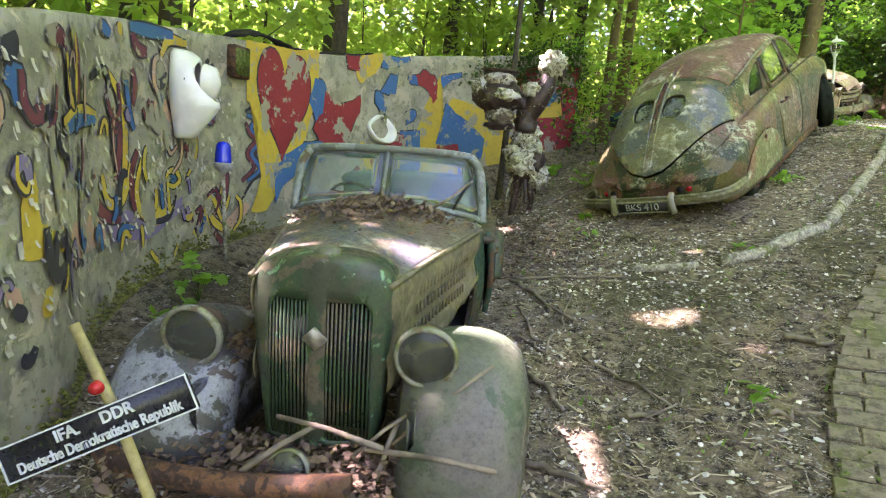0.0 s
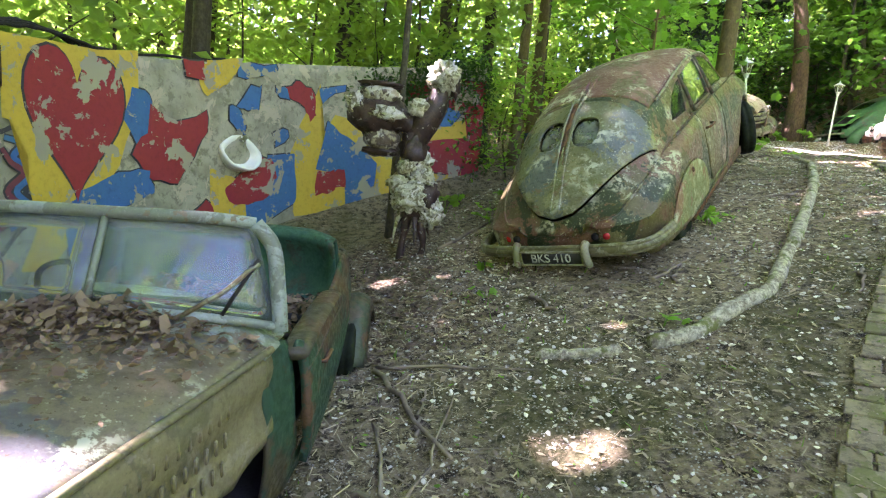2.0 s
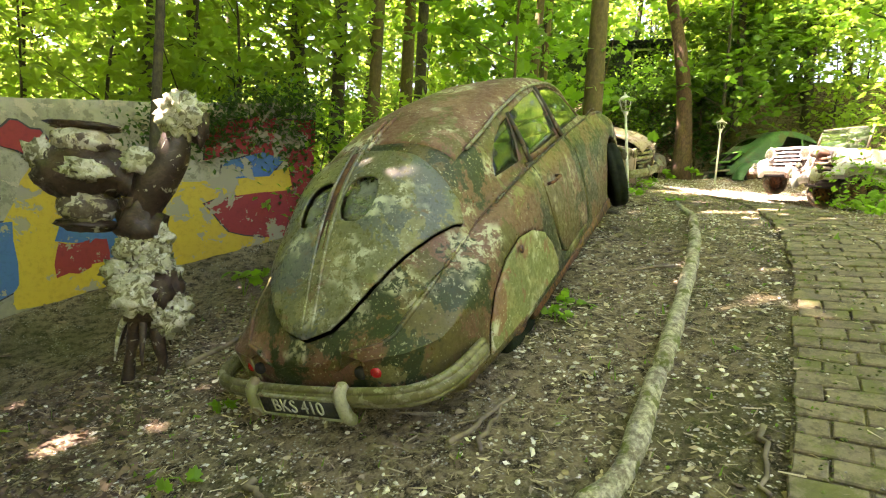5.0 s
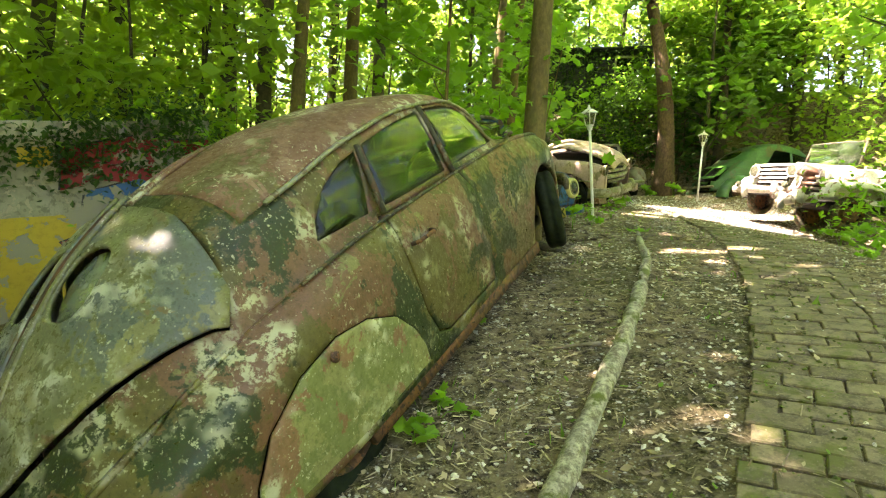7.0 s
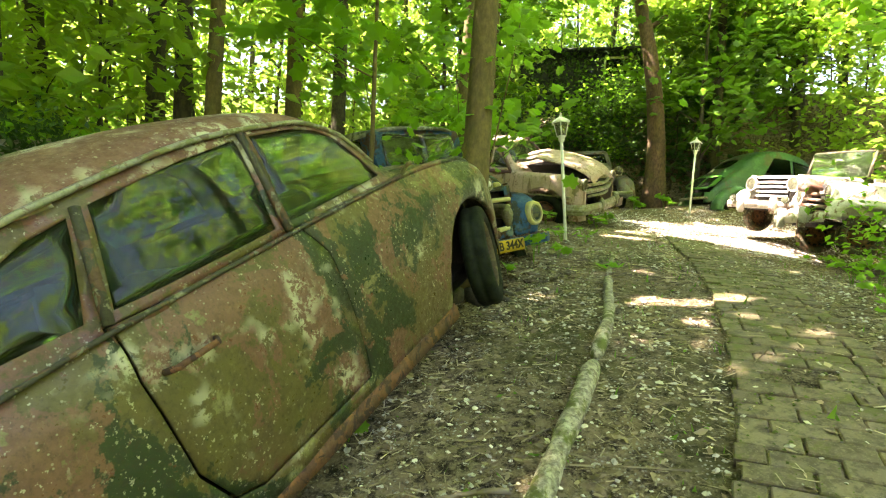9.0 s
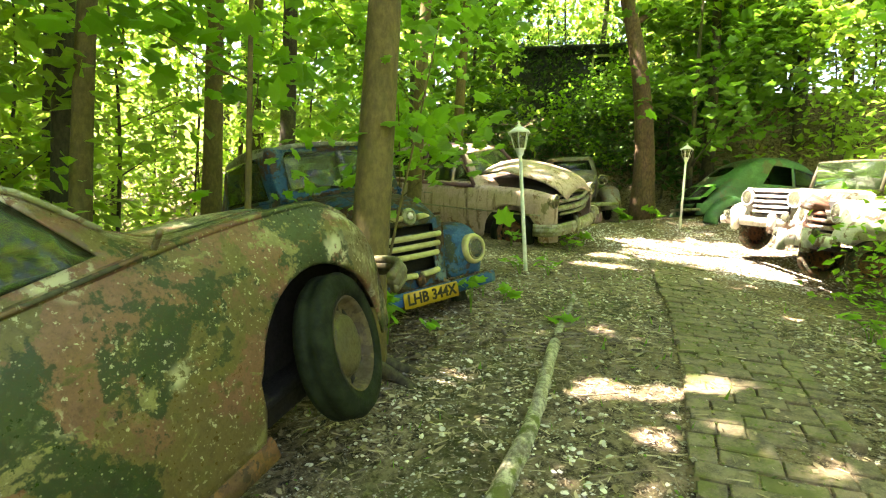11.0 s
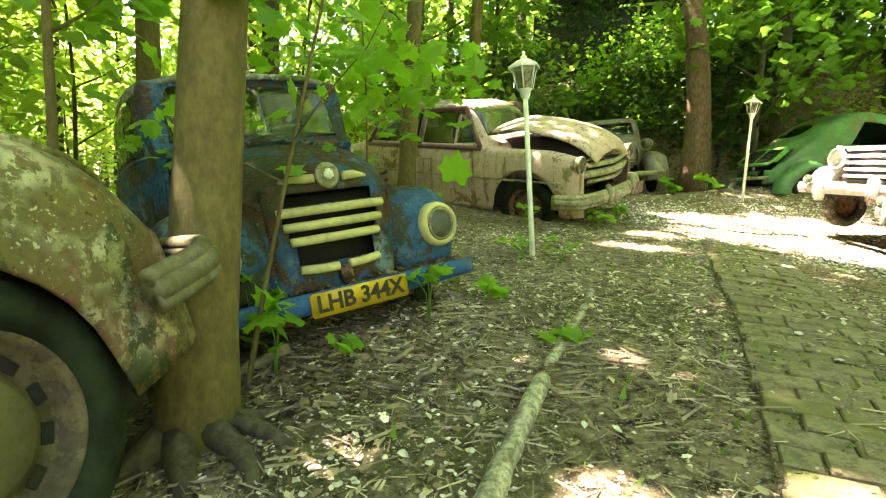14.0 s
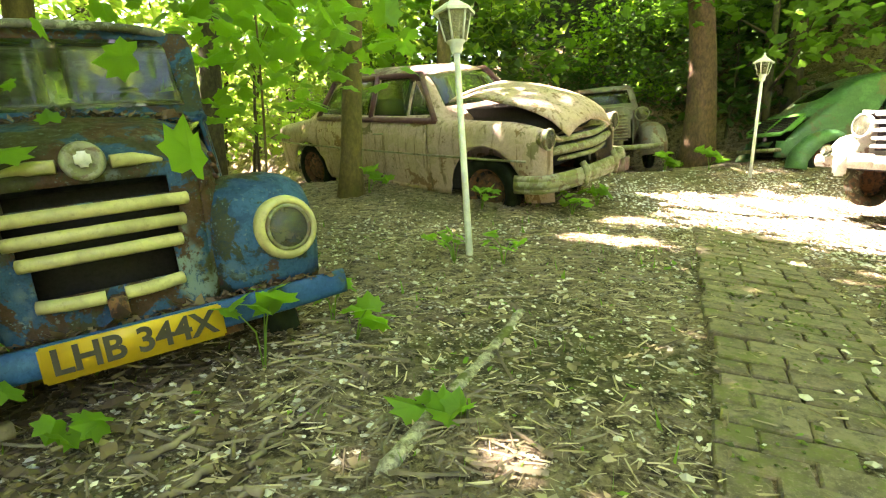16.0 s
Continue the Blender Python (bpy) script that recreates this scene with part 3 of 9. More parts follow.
def across(t):
    """Direction across the path, its width, and metres per step of t."""
    p, q = edge_at(PATH_L, max(0, t - 0.25)), edge_at(PATH_L, min(8, t + 0.25))
    along = (q - p).normalized()
    return Vector((along.y, -along.x)), float(spline([(0, 0.70), (5, 0.66), (7, 0.66), (8, 0.74)], t)), (q - p).length / (min(8, t + 0.25) - max(0, t - 0.25))


def build_path():
    rng = np.random.default_rng(3)
    road = thing("pavement", "narrow path of worn mossy brown pavers", "path", kind="structure")
    me = []
    for L in (0.24, 0.12):
        bm = box_bm(0, 0, -0.03, L - 0.008, 0.113, 0.07)
        bmesh.ops.bevel(bm, geom=[e for e in bm.edges if all(v.co.z > 0 for v in e.verts)], offset=0.006, segments=1, affect="EDGES")
        m_ = bpy.data.meshes.new("paver")
        bm.to_mesh(m_)
        bm.free()
        m_.materials.append(PAVER)
        me.append(m_)
    count, t, row = 0, 0.05, 0
    bed = bmesh.new()
    strip = []
    rest_v, rest_f = [], []
    while t < 7.95:
        a = edge_at(PATH_L, t)
        d, w, pace = across(t)
        b = a + d * w
        pos, first = rng.uniform(-0.02, 0.02), True
        strip.append([bed.verts.new((p.x, p.y, gz(p.x, p.y) + 0.019)) for p in (a, a.lerp(b, 0.5), b)])
        while pos < w - 0.04:
            kind = 1 if (first and row % 2) or pos + 0.19 > w or rng.random() < 0.04 else 0
            first = False
            L = (0.24, 0.12)[kind]
            c = a + d * (pos + L / 2)
            if rng.random() > 0.03:
                z = gz(c.x, c.y) + 0.028 + rng.normal(0, 0.004)
                nx, ny = (gz(c.x + 0.1, c.y) - gz(c.x - 0.1, c.y)) / 0.2, (gz(c.x, c.y + 0.1) - gz(c.x, c.y - 0.1)) / 0.2
                up = Vector((-nx, -ny, 1)).normalized()
                xa = Vector((d.x, d.y, nx * d.x + ny * d.y)).normalized()
                rot = Matrix((xa, up.cross(xa), up)).transposed().to_4x4() @ pose(0, 0, 0, rng.normal(0, 1.0), rng.normal(0, 1.0), rng.normal(0, 1.6))
                m4 = Matrix.Translation((c.x, c.y, z)) @ rot
                if count < 300 and 1.5 < t:
                    ob = new("paver", me[kind])
                    ob.parent = road
                    ob.matrix_world = m4
                    count += 1
                else:
                    n0 = len(rest_v)
                    rest_v += [tuple(m4 @ v.co) for v in me[kind].vertices]
                    rest_f += [[n0 + i for i in p.vertices] for p in me[kind].polygons]
            pos += L
        t += 0.12 / max(0.3, pace)
        row += 1
    for p, q in zip(strip, strip[1:]):
        for i in range(2):
            bed.faces.new((p[i], p[i + 1], q[i + 1], q[i]))
    part("sand_bed", bed, SOIL, road)
    m_ = bpy.data.meshes.new("pavers")
    m_.from_pydata(rest_v, [], rest_f)
    m_.materials.append(PAVER)
    r = new("pavers", m_)
    r.parent = road
    r["kind"] = "stuff"


LOG = [(1.68, 4.4), (2.1, 4.24), (2.5, 4.2), (2.85, 4.33), (3.23, 4.47), (3.72, 4.89), (4.17, 5.33), (4.98, 6.15), (5.54, 6.78), (6.24, 7.66), (6.56, 8.17), (7.05, 8.9), (7.45, 9.45), (7.95, 10.3)]


def log_material():
    m, nt, p = nodes_of("mossy_log")
    v = coords(nt)
    a, b = noise_tex(nt, v, 5, 5, 0.7), noise_tex(nt, v, 30, 5, 0.7)
    c = mix(nt, step(nt, b, 0.35, 0.65), (0.15, 0.14, 0.095), (0.42, 0.39, 0.29))
    c = mix(nt, step(nt, noise_tex(nt, v, 14, 6, 0.75, 0, (4, 1, 2)), 0.5, 0.62, 0, 0.8), c, (0.10, 0.075, 0.045))
    c = mix(nt, step(nt, a, 0.52, 0.60), c, (0.085, 0.10, 0.02))
    c = mix(nt, step(nt, noise_tex(nt, v, 55, 5, 0.7), 0.55, 0.68, 0, 0.7), c, (0.05, 0.042, 0.028))
    nt.links.new(c, p.inputs["Base Color"])
    p.inputs["Roughness"].default_value = 0.9
    bump(nt, p, b, 0.7, 0.01)
    return m


LOGMAT = log_material()


def build_logs():
    rng = np.random.default_rng(8)
    spans = ((0.0, 1.1, 0.036), (1.5, 5.25, 0.052), (5.3, 8.2, 0.05), (8.3, 10.6, 0.042), (10.7, 12.4, 0.028))
    for a, b, r in spans:
        bm = bmesh.new()
        pts, rad = [], []
        for i in range(40):
            p = edge_at(LOG, a + (b - a) * i / 39)
            pts.append((p.x + 0.012 * noise.noise((i * 0.3, a, 0)), p.y, rough_z(p.x, p.y) + r * (0.4 - 0.75 * smoothstep(8.8, 11.5, a + (b - a) * i / 39)) + 0.012 * noise.noise((i * 0.25, a, 9))))
            rad.append(r * (1 + 0.22 * noise.noise((i * 0.35, a, 4))) * (0.75 if i in (0, 39) else 1))
        tube(bm, pts, rad, 12)
        tagged(part("log", bm, LOGMAT), "long pale mossy branch laid as path edging", "log", group="log edging")


build_logs()


# ---- garden lamps ----
LAMP_WHITE = plain("white_lamp_enamel", (0.72, 0.74, 0.68), 0.5, vary=0.15, scale=14, dirt=(0.35, 0.36, 0.25))
LAMP_GLASS = glassy("lamp_glass", (0.8, 0.85, 0.7), (0.25, 0.26, 0.16), 0.5, 0.2)


def garden_lamp(x, y, height, lean, size):
    t = thing("garden_lamp", "white post lantern with six-sided glass head", "lamp", pose(x, y, gz(x, y), *lean), group="garden lamps")
    h = height - 0.34 * size
    part("post", tube_bm([(0, 0, -0.2), (0, 0, h * 0.5), (0, 0, h)], [0.026 * size, 0.024 * size, 0.022 * size], 12), LAMP_WHITE, t)
    part("collar", spin_bm([(0.03, h - 0.03), (0.045 * size, h), (0.05 * size, h + 0.03), (0.07 * size, h + 0.05), (0.0, h + 0.05)], None, 12), LAMP_WHITE, t)
    bm = bmesh.new()
    spin_profile(bm, [(0.07 * size, h + 0.05), (0.115 * size, h + 0.24 * size)], None, 6)
    head = part("lantern_glass", bm, LAMP_GLASS, t, smooth=False, solid=0.004)
    head.visible_shadow = False
    for k in range(6):
        a = math.pi / 3 * k
        part("glazing_bar", tube_bm([(0.073 * size * math.cos(a), 0.073 * size * math.sin(a), h + 0.05), (0.118 * size * math.cos(a), 0.118 * size * math.sin(a), h + 0.245 * size)], 0.007 * size, 6), LAMP_WHITE, t)
    part("roof", spin_bm([(0.15 * size, h + 0.235 * size), (0.15 * size, h + 0.255 * size), (0.06 * size, h + 0.315 * size), (0.03 * size, h + 0.325 * size), (0.03 * size, h + 0.35 * size), (0.012 * size, h + 0.36 * size), (0.02 * size, h + 0.385 * size), (0.0, h + 0.4 * size)], None, 6), LAMP_WHITE, t, smooth=False)
    return t


garden_lamp(7.63, 10.84, 1.67, (-3.5, -5.0, 0), 0.93)
garden_lamp(12.29, 13.92, 1.62, (0, 2.5, 30), 0.86)


# ---- vehicle helpers ----
def curve_through(pts, per=5):
    """Points along a smooth curve through the given points."""
    p = [Vector(q) for q in pts]
    p = [p[0] * 2 - p[1]] + p + [p[-1] * 2 - p[-2]]
    out = []
    for i in range(1, len(p) - 2):
        a, b, c, d = p[i - 1:i + 3]
        for k in range(per):
            t = k / per
            out.append(0.5 * (2 * b + (c - a) * t + (2 * a - 5 * b + 4 * c - d) * t * t + (3 * b - a - 3 * c + d) * t ** 3))
    out.append(p[-2])
    return out


def shell(ys, section, per=5):
    """A car's skin: section(y) gives the right half's points (x, z) from the sill up to the middle line."""
    bm = bmesh.new()
    rings = []
    for y in ys:
        half = curve_through([(x, 0, z) for x, z in section(y)], per)
        ring = [bm.verts.new((max(0.0, q.x), y, q.z)) for q in half[:-1]] + [bm.verts.new((0, y, half[-1].z))] + [bm.verts.new((-max(0.0, q.x), y, q.z)) for q in half[-2::-1]]
        rings.append(ring)
    for a, b in zip(rings, rings[1:]):
        for k in range(len(a) - 1):
            bm.faces.new((a[k], a[k + 1], b[k + 1], b[k]))
    return bm


def sill(y, low, arches):
    """Height of the body's lower edge, raised over the wheels: arches of (y, z, radius)."""
    z = low
    for ya, za, r in arches:
        if abs(y - ya) < r:
            z = max(z, za + math.sqrt(max(0, r * r - (y - ya) ** 2)))
    return z


def steps(lo, hi, n, arches=()):
    ys = list(np.linspace(lo, hi, n))
    for ya, za, r in arches:
        ys += [ya + r * math.sin(a) for a in np.linspace(-1.56, 1.56, 17)]
    ys = sorted(y for y in ys if lo <= y <= hi)
    out = [ys[0]]
    for y in ys[1:]:
        if y - out[-1] > 0.004:
            out.append(y)
    return out


def cut_out(bm, poly, axes=(1, 2), keep=lambda c, n: True):
    """Cuts a convex outline through the skin and takes the faces inside it away as a bmesh of their own."""
    poly = [Vector(p) for p in poly]
    if sum(a.x * b.y - b.x * a.y for a, b in zip(poly, poly[1:] + poly[:1])) < 0:
        poly.reverse()
    i, j = axes
    lo = [min(p[k] for p in poly) - 0.1 for k in (0, 1)]
    hi = [max(p[k] for p in poly) + 0.1 for k in (0, 1)]

    def near(f):
        c = f.calc_center_median()
        return lo[0] < c[i] < hi[0] and lo[1] < c[j] < hi[1] and keep(c, f.normal)
    bm.normal_update()
    for a, b in zip(poly, poly[1:] + poly[:1]):
        d = b - a
        co, no = [0, 0, 0], [0, 0, 0]
        co[i], co[j] = a
        no[i], no[j] = d.y, -d.x
        fs = [f for f in bm.faces if near(f)]
        geom = list({v for f in fs for v in f.verts}) + list({e for f in fs for e in f.edges}) + fs
        bmesh.ops.bisect_plane(bm, geom=geom, dist=0.0005, plane_co=co, plane_no=Vector(no).normalized())

    def inside(f):
        c = f.calc_center_median()
        q = Vector((c[i], c[j]))
        return keep(c, f.normal) and all((b - a).x * (q - a).y - (b - a).y * (q - a).x > 0 for a, b in zip(poly, poly[1:] + poly[:1]))
    bm.normal_update()
    picked = [f for f in bm.faces if inside(f)]
    out = bmesh.new()
    seen = {}
    for f in picked:
        for v in f.verts:
            if v not in seen:
                seen[v] = out.verts.new(v.co)
        out.faces.new([seen[v] for v in f.verts])
    bmesh.ops.delete(bm, geom=picked, context="FACES")
    return out


def grow(bm, d, scale=1.0):
    """Moves a piece of skin out along its normals and shrinks it a little round its middle, to leave a gap."""
    bm.normal_update()
    bmesh.ops.recalc_face_normals(bm, faces=bm.faces)
    bm.normal_update()
    c = sum((v.co for v in bm.verts), Vector()) / max(1, len(bm.verts))
    out = 1 if sum(f.normal.dot(f.calc_center_median() - Vector((0, c.y, 0.5))) for f in bm.faces) >= 0 else -1
    for v in bm.verts:
        v.co = c + (v.co - c) * scale + v.normal * d * out
    return bm


def oval(cx, cy, a, b, n=14, power=2.0, turn=0.0):
    pts = []
    for k in range(n):
        t = 2 * math.pi * k / n
        x = a * math.copysign(abs(math.cos(t)) ** (2 / power), math.cos(t))
        y = b * math.copysign(abs(math.sin(t)) ** (2 / power), math.sin(t))
        pts.append((cx + x * math.cos(turn) - y * math.sin(turn), cy + x * math.sin(turn) + y * math.cos(turn)))
    return pts


def right(c, n):
    return c.x > 0.02


def left(c, n):
    return c.x < -0.02


def wheel(parent, x, y, z, r, width, tyre, rim, cap, side=1, steer=0.0):
    """A wheel on its axle: tyre with tread grooves, pressed steel rim, hub cap."""
    m = pose(x, y, z, 0, 0, steer) @ pose(0, 0, 0, 0, 90 * side, 0)
    w = width / 2
    t = part("tyre", spin_bm([(r * 0.66, -w * 0.8), (r * 0.8, -w), (r * 0.94, -w * 0.85), (r, -w * 0.55), (r, -w * 0.2), (r * 0.992, -w * 0.15), (r * 0.992, w * 0.15), (r, w * 0.2), (r, w * 0.55), (r * 0.94, w * 0.85), (r * 0.8, w), (r * 0.66, w * 0.8)], m, 40, True), tyre, parent)
    part("rim", spin_bm([(r * 0.67, w * 0.75), (r * 0.64, w * 0.82), (r * 0.61, w * 0.5), (r * 0.59, -w * 0.1), (r * 0.47, -w * 0.05), (r * 0.43, w * 0.25), (r * 0.40, w * 0.35), (0.0, w * 0.3)], m, 32), rim, t)
    for k in range(12):
        part("rim_slot", box_bm(r * 0.53, 0, -w * 0.07, r * 0.09, r * 0.15, w * 0.10, m @ pose(0, 0, 0, 0, 0, 30 * k)), BLACK, t, bevel=0.004)
    part("hub_cap", spin_bm([(r * 0.41, w * 0.3), (r * 0.40, w * 0.44), (r * 0.36, w * 0.50), (r * 0.2, w * 0.56), (0.0, w * 0.58)], m, 28), cap, t)
    return t


def headlamp(parent, x, y, z, r, depth, body, ring, lens, yaw=0.0, tilt=0.0):
    """A round headlamp that looks along +y: bowl, bright ring and domed lens."""
    m = pose(x, y, z, -90 + tilt, 0, yaw)
    h = part("headlamp", spin_bm([(0.0, -depth), (r * 0.45, -depth * 0.92), (r * 0.8, -depth * 0.6), (r * 0.98, -depth * 0.15), (r, 0.0), (r * 0.9, 0.01)], m, 32), body, parent)
    part("lamp_ring", spin_bm([(r * 1.0, -0.01), (r * 1.06, 0.0), (r * 1.05, 0.02), (r * 0.93, 0.03), (r * 0.88, 0.012)], m, 32), ring, h)
    part("lens", spin_bm([(r * 0.93, 0.014), (r * 0.7, 0.03), (r * 0.35, 0.042), (0.0, 0.046)], m, 28), lens, h, "cloudy headlamp glass")
    return h


def sweep_fender(path, xc, half, drop, per=4, power=2.2, lip=0.0):
    """A pressed wing: a path of (y, z) over the wheel, arched across its width."""
    pts = curve_through([(0, y, z) for y, z in path], per)
    bm = bmesh.new()
    rows = []
    n = 14
    for i, p in enumerate(pts):
        d = (pts[min(i + 1, len(pts) - 1)] - pts[max(i - 1, 0)]).normalized()
        nrm = Vector((0, -d.z, d.y))
        if nrm.dot(p - Vector((0, sum(q.y for q in pts) / len(pts), min(q.z for q in pts) - 0.1))) < 0:
            nrm = -nrm
        hw = half(i / (len(pts) - 1)) if callable(half) else half
        row = []
        for k in range(n + 1):
            a = -1 + 2 * k / n
            fall = drop * (1 - (1 - abs(a) ** power) ** (1 / power))
            row.append(bm.verts.new(Vector((xc + hw * a, p.y, p.z)) - nrm * fall))
        rows.append(row)
    for a, b in zip(rows, rows[1:]):
        for k in range(n):
            bm.faces.new((a[k], a[k + 1], b[k + 1], b[k]))
    return bm


def lettering(text, size, material, parent, m, name="lettering", depth=0.002, bold=0.0):
    """Raised writing in the built-in font, as a mesh that faces the local -y side of m."""
    cu = bpy.data.curves.new(name, "FONT")
    cu.body, cu.size, cu.extrude, cu.align_x, cu.align_y, cu.offset = text, size, depth, "CENTER", "CENTER", bold
    tmp = bpy.data.objects.new(name, cu)
    scene.collection.objects.link(tmp)
    me = bpy.data.meshes.new_from_object(tmp.evaluated_get(bpy.context.evaluated_depsgraph_get()))
    bpy.data.objects.remove(tmp)
    bpy.data.curves.remove(cu)
    me.materials.clear()
    me.materials.append(material)
    ob = new(name, me)
    ob.parent = parent
    ob.matrix_local = m
    return ob


def plate_bm(sx, sy, sz, r=0.012):
    bm = box_bm(0, 0, 0, sx, sy, sz)
    bmesh.ops.bevel(bm, geom=[e for e in bm.edges if abs(e.verts[0].co.y - e.verts[1].co.y) > 1e-4], offset=r, segments=3, affect="EDGES")
    return bm


def moved(bm, m):
    bmesh.ops.transform(bm, matrix=m, verts=bm.verts)
    return bm


# Near-black for black parts and for the shade in slots, grilles and hollows.
BLACK = plain("black_parts_and_hollow_shade", (0.012, 0.011, 0.010), 0.9, vary=0.3)
RUBBER = plain("perished_rubber", (0.012, 0.017, 0.010), 0.8, vary=0.5, scale=9, dirt=(0.026, 0.035, 0.014), spec=0.1)
BLACKISH = patina("mossy_black_trim", [((0.05, 0.05, 0.03), 1, 1), ((0.12, 0.07, 0.04), 0.4, 2), ((0.20, 0.20, 0.13), 0.25, 3)], 0.8, 5)
RUST = patina("rust", [((0.11, 0.055, 0.03), 1, 1), ((0.18, 0.08, 0.035), 0.5, 2), ((0.05, 0.03, 0.02), 0.4, 3)], 0.9, 5)
CHROME_DULL = patina("dull_pitted_chrome", [((0.24, 0.24, 0.16), 1, 1), ((0.15, 0.16, 0.06), 0.45, 2), ((0.13, 0.09, 0.05), 0.28, 4)], 0.4, 3, None, 0.25)
MOSSY_CHROME = patina("mossy_chrome", [((0.15, 0.14, 0.075), 1, 1), ((0.10, 0.095, 0.035), 0.5, 2), ((0.24, 0.23, 0.16), 0.25, 3)], 0.45, 4)
ALGAE_METAL = patina("algae_covered_metal", [((0.095, 0.085, 0.04), 1, 1), ((0.07, 0.075, 0.025), 0.5, 2), ((0.13, 0.12, 0.075), 0.3, 3)], 0.55, 4)
RIM = patina("rusty_olive_rim", [((0.055, 0.04, 0.024), 1, 1), ((0.09, 0.07, 0.035), 0.5, 2)], 0.8, 4)
BRISTOL = patina("olive_rust_paint", [((0.095, 0.070, 0.026), 1, 1), ((0.145, 0.068, 0.042), 0.66, 0.55), ((0.088, 0.074, 0.022), 0.42, 1.3), ((0.015, 0.032, 0.010), 0.44, 0.8), ((0.17, 0.155, 0.065), 0.14, 1.4)], 0.4, 2.1, (0.36, 0.35, 0.24), 0.5, 3.0, -0.05)
BRISTOL_ROOF = patina("rusty_red_roof", [((0.17, 0.085, 0.055), 1, 1), ((0.12, 0.105, 0.04), 0.45, 0.9), ((0.24, 0.135, 0.095), 0.35, 1.4)], 0.6, 2.0, (0.46, 0.45, 0.32), 0.5, 11.0, 0.35)
# The blue-grey layer paints faint highlights into the olive lid.
BRISTOL_BOOT = patina("olive_boot_paint_blue_highlights", [((0.12, 0.125, 0.06), 1, 1), ((0.085, 0.105, 0.10), 0.46, 0.7), ((0.19, 0.18, 0.085), 0.42, 1.2), ((0.15, 0.10, 0.05), 0.2, 1.5)], 0.32, 2.0, (0.42, 0.43, 0.34), 0.35, 6.0, 0.1)
BRISTOL_SPAT = patina("pale_green_spat", [((0.21, 0.21, 0.085), 1, 1), ((0.15, 0.17, 0.06), 0.5, 1), ((0.22, 0.11, 0.06), 0.25, 2)], 0.6, 2.4, (0.45, 0.45, 0.32), 0.4, 2.0, 0.2)
OLD_GLASS = glassy("old_car_glass", (0.5, 0.68, 0.52), (0.035, 0.055, 0.022), 0.22, 0.02)
# Grey-green film stands for dust and reflections on the rear windows.
DIRTY_GLASS = glassy("dust_and_reflection_glass", (0.5, 0.6, 0.5), (0.20, 0.235, 0.17), 1.0, 0.1)
LENS = glassy("headlamp_glass", (0.45, 0.5, 0.38), (0.12, 0.125, 0.085), 0.85, 0.08)
RED_LENS = plain("red_lamp_glass", (0.45, 0.02, 0.02), 0.25, vary=0.3)
CABIN = plain("mouldy_cabin_lining", (0.05, 0.055, 0.035), 0.9, vary=0.4)


